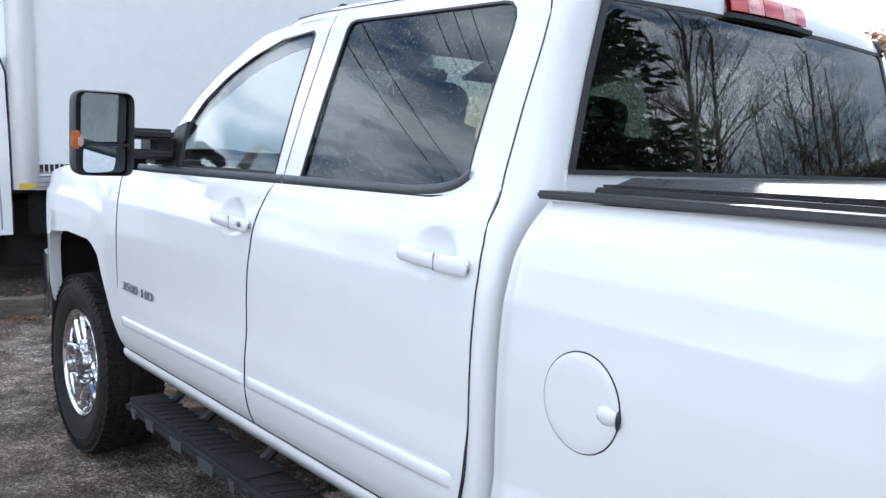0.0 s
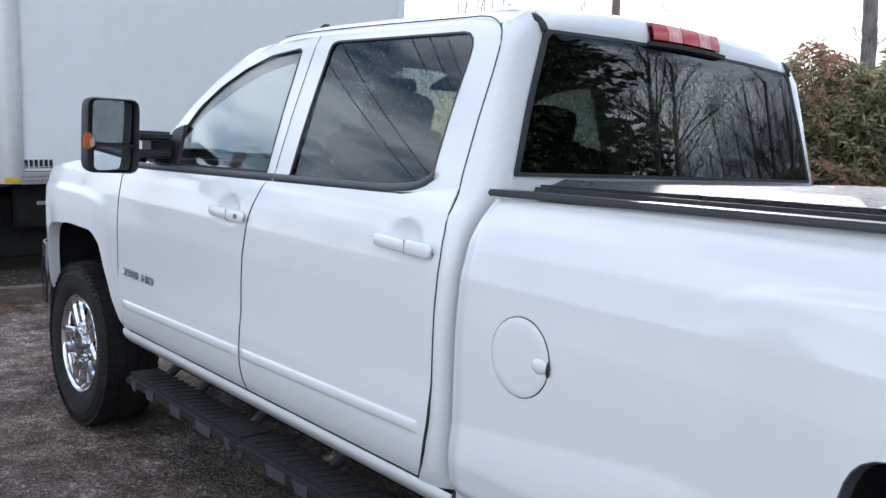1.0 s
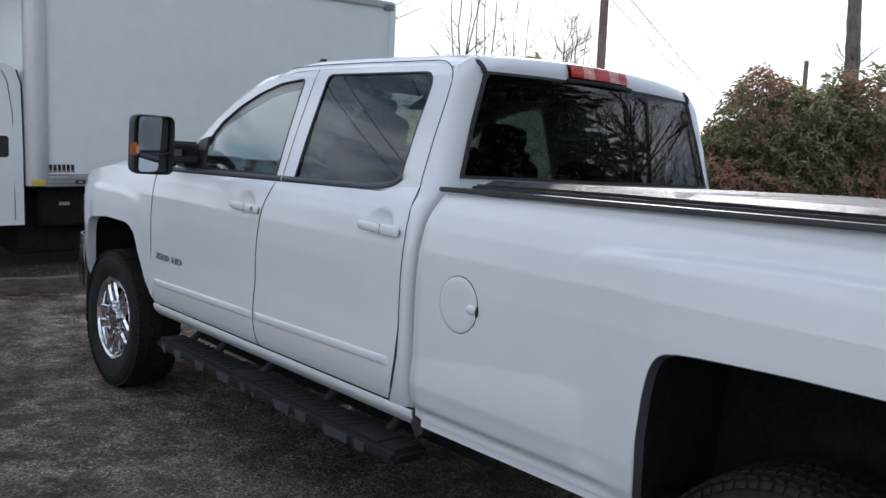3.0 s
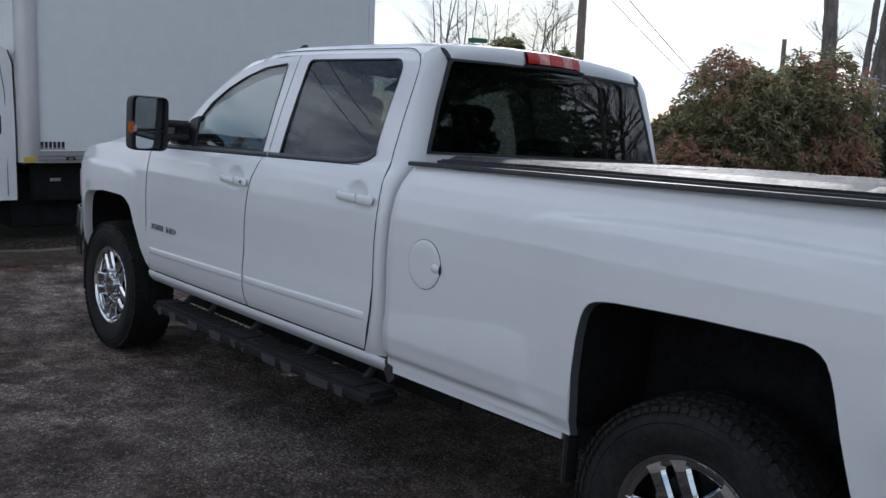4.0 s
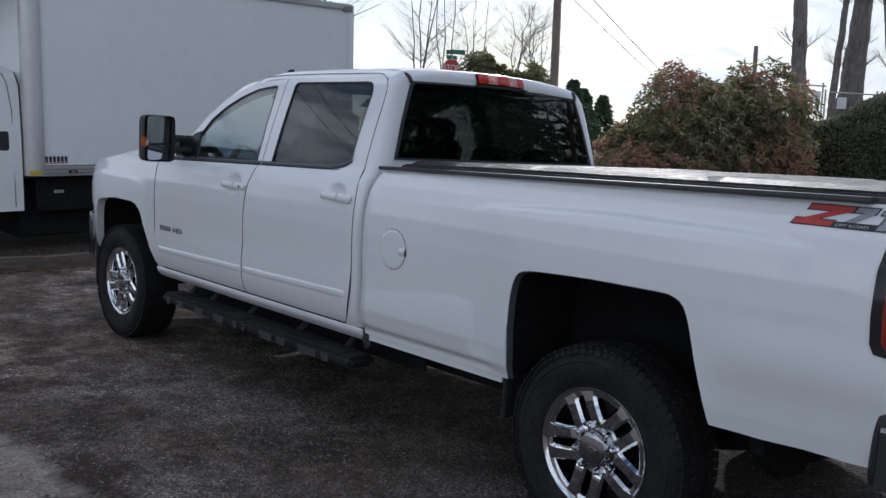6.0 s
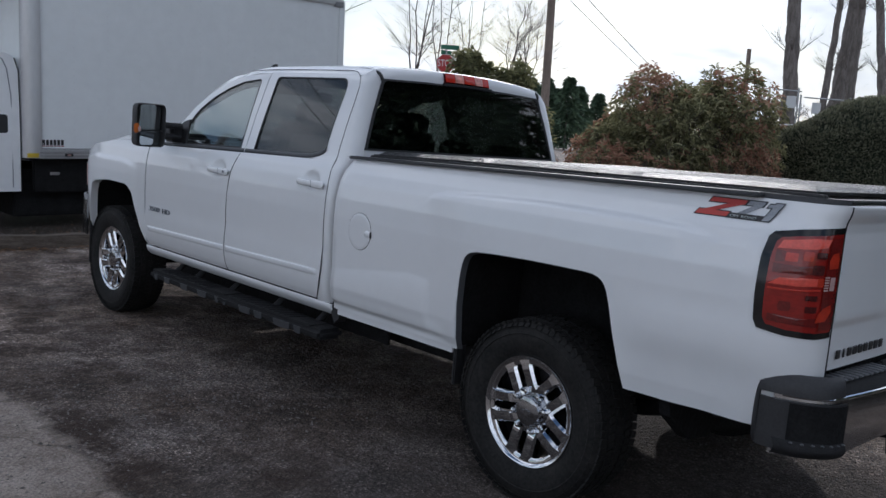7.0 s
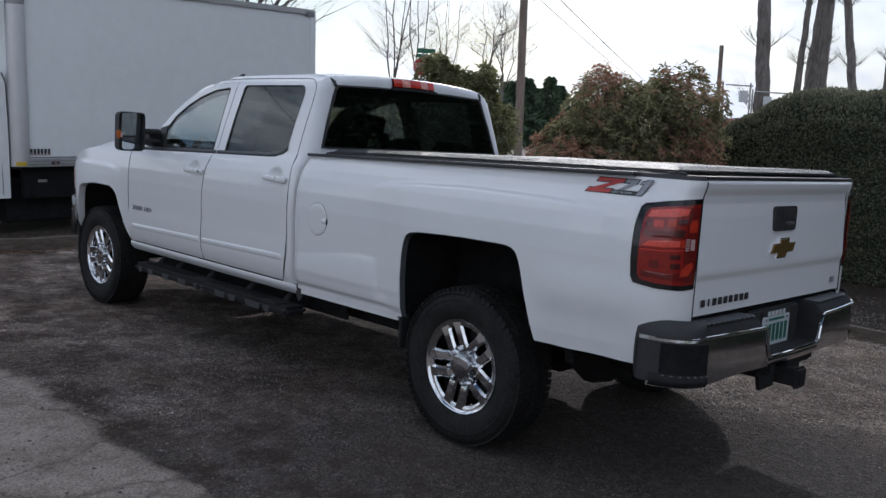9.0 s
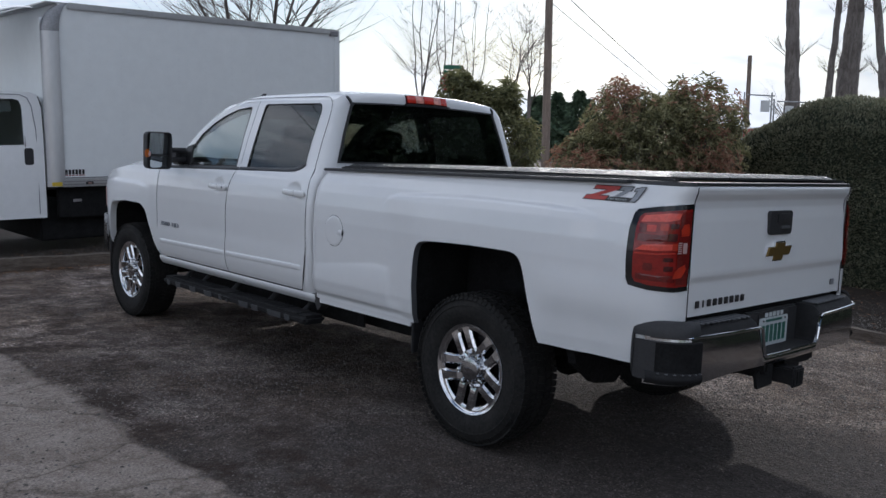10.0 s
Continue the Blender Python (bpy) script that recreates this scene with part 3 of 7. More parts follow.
M_DEADLEAF = material("dead_leaves", (0.16, 0.09, 0.05), 0.8, island=[(0.06, 0.035, 0.02), (0.17, 0.09, 0.045), (0.26, 0.15, 0.08)])
items = []
for i in range(2600):
    if i % 3:
        x, y = rng.uniform(-3.5, 2.5), 7.0 + abs(rng.gauss(0, 0.55))
    else:
        x, y = rng.uniform(3.8, 7.6), rng.uniform(-3.0, 4.5)
    items.append(((x, y, ground_z(x, y) + rng.uniform(0.006, 0.03)), (rng.uniform(0.015, 0.035), rng.uniform(0.008, 0.02), 0.004), rng.uniform(0, 6.3), rng.random()))
scatter_mesh("leaf_litter", items, M_DEADLEAF, "brown fallen leaves along the timbers", "leaf litter")

# timbers that edge the lot
M_TIMBER = material("weathered_timber", (0.10, 0.075, 0.058), 0.85, vary=0.35, scale=5, stretch=(1, 6, 6), second=(0.17, 0.14, 0.115), bump=0.5, bump_scale=40)


def timber(at, size, turn):
    bm = block(size, (0, 0, 0), 0.015, 2)
    bmesh.ops.subdivide_edges(bm, edges=[e for e in bm.edges if e.calc_length() > 0.5], cuts=12)
    for v in bm.verts:
        v.co += Vector((0, noise.noise(v.co * 2.1) * 0.015, noise.noise(v.co * 2.7 + Vector((5, 0, 0))) * 0.015))
    ob = part("landscape_timber", bm, M_TIMBER, m=Matrix.Translation(at) @ Matrix.Rotation(radians(turn), 4, "Z"))
    return tagged(ob, "weathered brown landscape timber lying on the gravel", "timber", "timbers edging the lot")


for x0, y0, ln, tr in ((-2.6, 7.22, 2.3, 3), (-0.15, 7.30, 2.5, 1), (2.4, 7.35, 2.4, 2)):
    timber((x0, y0, ground_z(x0, y0) + 0.06), (ln, 0.16, 0.15), tr)
for x0, y0, ln, tr in ((3.95, -0.75, 2.4, 82), (4.25, 1.7, 2.4, 84), (3.6, -3.2, 2.4, 80)):
    timber((x0, y0, ground_z(x0, y0) + 0.04), (ln, 0.14, 0.11), tr)


# ---- the box truck behind ----
M_BOXSIDE = material("box_side_white", (0.76, 0.785, 0.79), 0.38, vary=0.03, scale=0.8, rough_vary=0.05)
M_ALU = material("aluminium", (0.56, 0.56, 0.57), 0.40, metal=0.85, vary=0.06, scale=2.5, stretch=(1, 1, 0.3), rough_vary=0.04)
M_ALU_D = material("worn_aluminium", (0.28, 0.28, 0.29), 0.45, metal=0.8, vary=0.2, scale=6)
M_WHITECAB = material("cab_white", (0.82, 0.83, 0.84), 0.25, vary=0.03, scale=1.2, coat=0.6)
M_YELLOW = material("yellow_sticker", (0.62, 0.44, 0.04), 0.5, vary=0.1, scale=30)
M_SIGN_R = material("maker_plate_red", (0.30, 0.03, 0.03), 0.5, vary=0.15, scale=40)
M_BULB = material("rivet_white", (0.68, 0.69, 0.70), 0.4, vary=0.05, scale=40)


def build_box_truck():
    """In its own measure: x from the front pillar to the rear, y away from the side that shows, z up from the ground under its front."""
    truck = thing("box_truck", "white box truck with aluminium corner posts parked across the lot", "box truck", (-0.26, 8.30, 0.0))
    truck.rotation_euler = (0, radians(-2.2), 0)
    L, D, Z0, Z1 = 4.58, 2.25, 0.985, 3.17
    box = part("cargo_box", block((L - 0.245, D, Z1 - Z0), (0.245 + (L - 0.245) / 2, D / 2 + 0.012, (Z0 + Z1) / 2), 0.0), M_BOXSIDE, truck, "white smooth cargo box")
    # front post: a rounded aluminium corner
    def post(u, v):
        a = u * math.pi / 2
        return (0.245 - 0.195 * math.sin(a) ** 0.9, -0.012 + 0.11 * (1 - math.cos(a)), 0.89 + (2.83 - 0.89) * v)
    part("corner_post", sheet(post, 14, 6), M_ALU, box, "dull aluminium corner post", thick=0.006)
    def cap(u, v):
        a, b = u * math.pi / 2, v * math.pi / 2
        r = 1 - math.cos(b)
        return (0.245 - (0.195 * math.sin(a) ** 0.9) * math.cos(b) ** 0.8 + 0.16 * r, -0.016 + 0.11 * (1 - math.cos(a)) * math.cos(b) + 0.02 * r, 2.83 + 0.36 * math.sin(b))
    part("corner_cap", sheet(cap, 14, 10), M_ALU_D, box, "grey cast corner cap", thick=0.006)
    # nose panel and roof over the cab
    part("nose_panel", block((0.06, D - 0.20, 2.10), (0.09, D / 2 + 0.02, 1.95), 0.01), M_BOXSIDE, box)
    part("wind_fairing", sheet(lambda u, v: (0.02 - 0.75 * math.sin(u * math.pi / 2), 0.20 + (D - 0.40) * v, 3.17 - 0.45 * (1 - math.cos(u * math.pi / 2)) - 0.05 * (2 * v - 1) ** 4), 12, 12), M_WHITECAB, box, thick=0.01)
    # top and bottom rails
    part("roof_rail", block((L - 0.42, 0.035, 0.085), (0.42 + (L - 0.42) / 2 - 0.06, 0.0, 3.15), 0.012, 2), M_ALU, box, "grey roof rail")
    part("roof", block((L - 0.1, D - 0.02, 0.02), (0.10 + (L - 0.1) / 2, D / 2 + 0.012, 3.18), 0.005), M_ALU, box)
    part("rail_end", block((0.16, 0.040, 0.080), (L - 0.12, 0.0, 3.125), 0.008), M_ALU_D, box)
    part("rear_post", block((0.10, 0.020, Z1 - Z0), (L - 0.055, 0.002, (Z0 + Z1) / 2), 0.006), M_BOXSIDE, box)
    part("base_rail", block((L - 0.21, 0.030, 0.100), (0.21 + (L - 0.21) / 2, 0.0, 0.935), 0.008), M_ALU, box, "ribbed aluminium base rail")
    for z in (0.955, 0.918):
        part("rail_groove", block((L - 0.23, 0.008, 0.008), (0.21 + (L - 0.21) / 2, -0.016, z), 0.002, 1), M_ALU_D, box)
    part("panel_edge", block((L - 0.21, 0.012, 0.012), (0.21 + (L - 0.21) / 2, -0.004, 1.002), 0.003, 1), M_ALU_D, box)
    # rows of rivets along the posts and panel seams
    bm = bmesh.new()
    for x in [0.262] + [0.22 + 0.408 * k for k in range(1, 11)]:
        for i in range(26):
            bmesh.ops.create_uvsphere(bm, u_segments=6, v_segments=4, radius=0.006, matrix=Matrix.Translation((x, 0.010 if x > 0.4 else 0.004, 1.06 + i * 0.08)) @ Matrix.Diagonal((1, 0.4, 1, 1)))
    for i in range(24):
        bmesh.ops.create_uvsphere(bm, u_segments=6, v_segments=4, radius=0.008, matrix=Matrix.Translation((0.058, 0.070, 0.95 + i * 0.078)) @ Matrix.Diagonal((0.6, 0.6, 1, 1)))
    rv = part("rivets", bm, M_BULB, box)
    rv["kind"] = "stuff"
    # maker's mark as bars, side lamp, sticker
    for i in range(6):
        part("maker_mark", block((0.030, 0.004, 0.062), (0.268 + 0.043 * i, 0.008, 1.075), 0.002, 1), M_DECAL_K, box)
        part("maker_mark", block((0.036, 0.004, 0.010), (0.270 + 0.043 * i, 0.008, 1.033), 0.002, 1), M_SIGN_R, box)
    part("side_marker", block((0.10, 0.02, 0.036), (0.55, -0.016, 0.930), 0.005), M_BLACK, box)
    part("marker_lens", block((0.05, 0.014, 0.018), (0.55, -0.026, 0.930), 0.004), M_CLEAR, box)
    part("sticker", block((0.13, 0.004, 0.050), (0.14, 0.008, 0.925), 0.002, 1), M_YELLOW, box, m=Matrix.Translation((0.0, -0.022, 0)))
    # chassis
    chassis = part("chassis", block((5.6, 0.86, 0.20), (1.8, D / 2, 0.70), 0.02), M_UNDER, truck)
    # taller guard and an added mass keep the space under the box dark
    part("side_guard", block((L - 0.32, 0.05, 0.42), (0.18 + (L - 0.32) / 2, 0.14, 0.68), 0.02), M_UNDER, chassis)
    part("under_tray", block((L + 0.1, D - 0.5, 0.56), (0.05 + L / 2, D / 2, 0.46), 0.02), M_UNDER, chassis)
    part("battery_box", block((0.55, 0.35, 0.32), (0.62, 0.34, 0.64), 0.02), M_UNDER, chassis)
    part("guard_label", block((0.11, 0.004, 0.035), (0.43, 0.112, 0.70), 0.002, 1), M_ALU, chassis)
    for x in (-1.35, 3.25):
        for y in (0.16, D - 0.16):
            wl = part("wheel", lathe([(-0.11, 0.22), (-0.12, 0.36), (-0.09, 0.39), (0.09, 0.39), (0.12, 0.36), (0.11, 0.22)], 32), M_RUBBER, truck, m=Matrix.Translation((x, y, 0.39)) @ Matrix.Rotation(math.pi / 2, 4, "Z"))
            part("rim", lathe([(-0.10, 0.22), (-0.06, 0.10), (-0.05, 0.0), (0.05, 0.0), (0.06, 0.10), (0.10, 0.22)], 24), M_WHITECAB, wl)
    # cab: front faces -x; its side lies near y = 0.1
    Y0, Y1 = 0.10, D - 0.10
    outline = [(0.035, 0.50), (0.035, 1.88), (-0.01, 2.03), (-0.10, 2.075), (-1.20, 2.06), (-1.45, 1.98), (-2.05, 1.36), (-2.75, 1.20), (-2.92, 1.05), (-2.95, 0.50)]
    window = [(-0.20, 1.42), (-0.20, 1.88), (-0.23, 1.965), (-0.29, 1.985), (-1.08, 1.975), (-1.30, 1.90), (-1.74, 1.42), (-1.55, 1.415), (-1.2, 1.415), (-0.8, 1.415)]
    cab = part("cab", ring_sheet([outline[0], outline[1], outline[2], outline[3], outline[4], outline[5], outline[6], outline[7], outline[9], (-1.2, 0.50)], window, lambda x, z: (x, Y0 + 0.05 * smooth(1.2, 2.1, z), z), 3, 6), M_WHITECAB, truck, "white van cab", thick=0.01)
    part("cab_far_side", fill_sheet(outline, lambda x, z: (x, Y1, z), 2, 3), M_WHITECAB, cab, thick=0.01)
    def cab_top(u, v):
        k = u * (len(outline) - 1)
        i = min(int(k), len(outline) - 2)
        a, b = outline[i], outline[i + 1]
        f = k - i
        z = a[1] + (b[1] - a[1]) * f
        return (a[0] + (b[0] - a[0]) * f, Y0 + 0.05 * smooth(1.2, 2.1, z) + (Y1 - Y0 - 0.05) * v, z)
    part("cab_shell", sheet(cab_top, 54, 6), M_WHITECAB, cab, thick=0.01)
    gl = part("cab_window", fill_sheet(window, lambda x, z: (x, Y0 + 0.05 * smooth(1.2, 2.1, z) + 0.006, z), 3, 4), M_GLASS, cab, "clear cab window", thick=0.004)
    gl.visible_shadow = False
    mid = (-0.85, 1.70)
    part("cab_window_seal", ring_sheet([(mid[0] + (x - mid[0]) * 1.03, mid[1] + (z - mid[1]) * 1.07) for x, z in window], window, lambda x, z: (x, Y0 + 0.05 * smooth(1.2, 2.1, z) - 0.003, z), 1, 4), M_BLACK, cab, thick=0.006)
    seam = [(-0.050, 0.55), (-0.050, 1.60), (-0.085, 1.90), (-0.13, 2.00), (-0.22, 2.040), (-1.15, 2.035)]
    part("door_seam", tube([(x, Y0 + 0.05 * smooth(1.2, 2.1, z) - 0.012, z) for x, z in seam], 0.006, 6), M_DECAL_G, cab)
    # dark tube drawn for the gap line between cab and box
    part("cab_edge_seal", tube([(x, Y0 + 0.05 * smooth(1.2, 2.1, z) + 0.004, z) for x, z in ((0.040, 0.52), (0.040, 1.88), (0.0, 2.02))], 0.012, 6), M_DECAL_K, cab)
    part("cab_handle", prism(rounded(-0.205, 1.17, -0.095, 1.38, 0.03), lambda a, b, d: (a, Y0 + 0.012 - d, b), 0.022), M_BLACK, cab, "black cab door handle")
    part("cab_seat", block((0.45, 0.5, 1.1), (-0.75, 0.55, 1.30), 0.08, 3), M_CLOTH, cab)
    part("sun_visor", block((0.35, 0.02, 0.14), (-0.45, 0.30, 1.90), 0.01), M_DECAL_G, cab)
    return truck


build_box_truck()


# ---- planting ----
def leaf_cloud(name, places, mat, parent=None, seed=1, kind=""):
    """Folded leaves: each place holds a point, a direction, a length and a width."""
    r = random.Random(seed)
    v, f = [], []
    for p, d, ln, wd_ in places:
        p, d = Vector(p), Vector(d).normalized()
        side = d.cross(Vector((r.uniform(-1, 1), r.uniform(-1, 1), r.uniform(0.2, 1.4)))).normalized()
        nrm = side.cross(d)
        n = len(v)
        a, tip = p, p + d * ln + nrm * (-0.12 * ln)
        m1, m2 = p + d * ln * 0.5 + side * wd_ + nrm * 0.10 * ln, p + d * ln * 0.5 - side * wd_ + nrm * 0.10 * ln
        v += [tuple(a), tuple(m1), tuple(tip), tuple(m2)]
        f += [(n, n + 1, n + 2), (n, n + 2, n + 3)]
    me = bpy.data.meshes.new(name)
    me.from_pydata(v, [], f)
    me.materials.append(mat)
    ob = new(name, me)
    if parent is not None:
        ob.parent = parent
    if kind:
        ob["kind"] = kind
    return ob


def branch_lines(start, direction, length, radius, depth, r, out, spread=0.6, droop=0.0, kids=3, shrink=0.62, steps_=5):
    """A limb as a line of points with radii, with smaller limbs growing from it."""
    p, d = Vector(start), Vector(direction).normalized()
    pts, rad = [p.copy()], [radius]
    for i in range(steps_):
        d = (d + Vector((r.gauss(0, 0.10), r.gauss(0, 0.10), r.gauss(0, 0.06) - droop))).normalized()
        p = p + d * length / steps_
        pts.append(p.copy())
        rad.append(radius * (1 - 0.62 * (i + 1) / steps_))
    out.append((pts, rad))
    if depth > 0:
        for k in range(kids):
            i = r.randint(max(1, steps_ // 3), steps_)
            side = Vector((r.uniform(-1, 1), r.uniform(-1, 1), r.uniform(-0.3, 0.6)))
            branch_lines(pts[i], d + side * spread, length * shrink * r.uniform(0.75, 1.15), rad[i] * 0.66, depth - 1, r, out, spread, droop, kids, shrink, steps_)
    return out


def limb_mesh(lines, sides=5):
    v, f = [], []
    for pts, rad in lines:
        base = None
        n_s = sides if rad[0] > 0.03 else 3
        for i, p in enumerate(pts):
            d = (pts[min(i + 1, len(pts) - 1)] - pts[max(i - 1, 0)]).normalized()
            up = Vector((0, 0, 1)) if abs(d.z) < 0.9 else Vector((1, 0, 0))
            a = d.cross(up).normalized()
            b = d.cross(a)
            n = len(v)
            for k in range(n_s):
                t = k * math.tau / n_s
                v.append(tuple(p + (a * math.cos(t) + b * math.sin(t)) * rad[i]))
            if base is not None:
                for k in range(n_s):
                    f.append((base + k, base + (k + 1) % n_s, n + (k + 1) % n_s, n + k))
            base = n
    return v, f


def mesh_object(name, v, f, mat, parent=None, smooth_=True):
    me = bpy.data.meshes.new(name)
    me.from_pydata(v, [], f)
    if smooth_:
        me.polygons.foreach_set("use_smooth", [True] * len(f))
    me.materials.append(mat)
    ob = new(name, me)
    if parent is not None:
        ob.parent = parent
    return ob


M_BARK = material("grey_bark", (0.149, 0.128, 0.115), 0.9, vary=0.35, scale=6, stretch=(1, 1, 0.25), second=(0.270, 0.243, 0.223), bump=0.7, bump_scale=30)
M_TWIG = material("bare_twigs", (0.135, 0.115, 0.101), 0.9, vary=0.25, scale=3)
M_HEDGE = material("clipped_hedge_leaves", (0.076, 0.105, 0.048), 0.6, thin=0.35, island=[(0.092, 0.098, 0.064), (0.160, 0.166, 0.105), (0.225, 0.226, 0.15), (0.33, 0.325, 0.225)])
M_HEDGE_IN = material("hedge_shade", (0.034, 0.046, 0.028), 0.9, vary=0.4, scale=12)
M_SHRUB = material("shrub_leaves", (0.18, 0.165, 0.098), 0.5, thin=0.5, island=[(0.130, 0.135, 0.068), (0.225, 0.222, 0.115), (0.33, 0.312, 0.165), (0.46, 0.43, 0.25)])
M_SHRUB_R = material("bronze_new_leaves", (0.291, 0.168, 0.112), 0.65, thin=0.5, island=[(0.27, 0.135, 0.088), (0.40, 0.215, 0.145), (0.50, 0.30, 0.21), (0.34, 0.26, 0.16)])
M_RHODO = material("glossy_evergreen_leaves", (0.19, 0.195, 0.09), 0.34, thin=0.5, island=[(0.12, 0.13, 0.065), (0.22, 0.22, 0.105), (0.36, 0.345, 0.18)])
M_CONIFER = material("far_conifer", (0.075, 0.119, 0.075), 0.8, island=[(0.044, 0.075, 0.049), (0.090, 0.143, 0.082), (0.134, 0.194, 0.112)])


def build_hedge():
    """A clipped hedge along y with a rounded end; its face looks towards the pickup."""
    hedge = thing("clipped_hedge", "tall dark green clipped hedge with a rounded shoulder", "hedge", (8.6, 0.0, 0.0))
    r = random.Random(21)
    X0, X1, YE, YS, H = -1.05, 0.95, 4.00, -9.0, 2.47

    def top(y):
        return H - 0.95 * smooth(1.9, YE + 0.2, y) ** 1.25 + 0.05 * noise.noise(Vector((y * 0.9, 2.0, 0)))

    v, f = [], []
    prof = [j / 24 for j in range(25)]
    ys = steps(YS, YE, 90)

    def at(y, a, grow=1.0):
        h = top(y)
        k = 1 - 0.55 * smooth(YE - 1.1, YE, y) ** 2
        cx = (X0 + X1) / 2
        hw = (X1 - X0) / 2 * k * grow
        if a < 0.38:
            x, z = -hw * (1.0 - 0.03 * a), h * a / 0.38 * 0.86
        elif a < 0.62:
            t = (a - 0.38) / 0.24 * math.pi
            c = math.cos(t)
            x, z = -hw * math.copysign(abs(c) ** 0.55, c), h * (0.86 + 0.14 * math.sin(t) ** 0.6)
        else:
            x, z = hw, h * (1 - a) / 0.38 * 0.86
        bump = 0.07 * noise.noise(Vector((y * 1.6, a * 9, 1.0))) + 0.04 * noise.noise(Vector((y * 4.5, a * 22, 4.0)))
        return Vector((cx + x * (1 + bump), y, z * (1 + bump * 0.35)))

    # dark core whose colour stands for the shade between the leaves
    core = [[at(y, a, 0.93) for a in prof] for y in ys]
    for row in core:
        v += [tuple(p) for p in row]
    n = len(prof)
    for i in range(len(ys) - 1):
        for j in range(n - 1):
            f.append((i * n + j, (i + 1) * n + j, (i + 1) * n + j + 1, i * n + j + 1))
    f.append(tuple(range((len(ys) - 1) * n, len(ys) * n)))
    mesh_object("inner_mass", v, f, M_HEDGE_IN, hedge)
    places = []
    for i in range(90000):
        y = YS + (YE - YS) * (1 - r.random() ** 1.6) if i % 5 else r.uniform(0.8, YE)
        a = r.uniform(0.0, 0.66)
        p = at(y, a)
        nrm = Vector((-1, 0, 0)) if a < 0.36 else (Vector((0, 0, 1)) if a < 0.64 else Vector((1, 0, 0)))
        d = nrm + Vector((r.gauss(0, 0.6), r.gauss(0, 0.6), r.gauss(0.25, 0.5)))
        places.append((p + nrm * r.uniform(-0.06, 0.01), d, r.uniform(0.030, 0.062), r.uniform(0.008, 0.015)))
    for i in range(7000):
        b = r.uniform(0, 1)
        k = core[-1][int(b * (n - 1))]
        places.append((Vector((k.x, YE + r.uniform(-0.05, 0.03), k.z * r.random() ** 0.5)), (r.gauss(0, 0.5), 1, r.gauss(0.2, 0.5)), r.uniform(0.035, 0.065), r.uniform(0.008, 0.014)))
    leaf_cloud("hedge_leaves", places, M_HEDGE, hedge, 22, "stuff")
    return hedge


build_hedge()


def build_shrub(at, lumps, name, label, mats, count, leaf, seed, whorl=6):
    """A broad shrub: trunk and limbs, and whorls of leaves at the ends of its shoots over an uneven outline."""
    bush = thing(name, label, "shrub", at)
    r = random.Random(seed)
    lines = []
    for k in range(7):
        a = r.uniform(0, math.tau)
        branch_lines((r.uniform(-0.15, 0.15), r.uniform(-0.15, 0.15), -0.05), (math.cos(a) * 0.5, math.sin(a) * 0.5, 1.0), 1.3, 0.045, 2, r, lines, 0.7, 0.0, 3)
    mesh_object("trunk", *limb_mesh(lines), M_BARK, bush)
    green, red = [], []
    ends = []
    for k in range(count):
        c, rad = r.choice(lumps)
        d = Vector((r.gauss(0, 1), r.gauss(0, 1), r.gauss(0.15, 1))).normalized()
        depth = 1 - 0.55 * r.random() ** 2.2
        p = Vector(c) + Vector((d.x * rad[0], d.y * rad[1], d.z * rad[2])) * depth
        p += Vector((noise.noise(p * 2.3), noise.noise(p * 2.3 + Vector((9, 0, 0))), noise.noise(p * 2.3 + Vector((0, 9, 0))))) * 0.22
        if p.z < 0.05:
            continue
        shoot = (d + Vector((0, 0, 0.55)) + Vector((r.gauss(0, 0.3), r.gauss(0, 0.3), r.gauss(0, 0.3)))).normalized()
        tone = noise.noise(p * 1.3 + Vector((seed, 0, 0))) + r.gauss(0, 0.18)
        new_leaf = depth > 0.72 and tone > 0.015 and mats[1] is not None
        for j in range(whorl):
            b = j * math.tau / whorl + r.uniform(-0.3, 0.3)
            u = shoot.orthogonal().normalized()
            w = shoot.cross(u)
            ld = u * math.cos(b) + w * math.sin(b) + shoot * r.uniform(0.1, 0.8) - Vector((0, 0, 0.25))
            (red if new_leaf else green).append((p + shoot * r.uniform(-0.04, 0.02), ld, leaf * r.uniform(0.7, 1.25), leaf * r.uniform(0.12, 0.18)))
        if r.random() < 0.25:
            ends.append(([p - shoot * 0.30, p - shoot * 0.12 + Vector((0, 0, 0.01)), p], [0.006, 0.004, 0.002]))
    leaf_cloud("leaves", green, mats[0], bush, seed + 1)["kind"] = "stuff"
    if red:
        leaf_cloud("new_leaves", red, mats[1], bush, seed + 2)["kind"] = "stuff"
    mesh_object("twig_mass", *limb_mesh(ends, 3), M_TWIG, bush)["kind"] = "stuff"
    return bush


build_shrub((5.75, 3.68, 0.0), [((0, 0, 1.1), (1.08, 1.12, 1.1)), ((-0.30, 0.42, 1.15), (0.70, 0.70, 0.90)), ((-0.18, 0.05, 1.92), (0.58, 0.58, 0.66)), ((0.45, -0.55, 1.98), (0.66, 0.66, 0.66)), ((0.15, -0.15, 1.85), (0.80, 0.80, 0.66)), ((-0.25, 0.40, 1.55), (0.5, 0.5, 0.50)),
            ((0.40, -0.62, 1.40), (0.64, 0.64, 1.18)), ((-0.68, -0.12, 0.8), (0.9, 0.92, 0.8)), ((-0.35, 0.60, 0.8), (0.68, 0.68, 0.85))],
            "bronze_shrub", "large green shrub with bronze-red new leaves", (M_SHRUB, M_SHRUB_R), 8200, 0.082, 31)
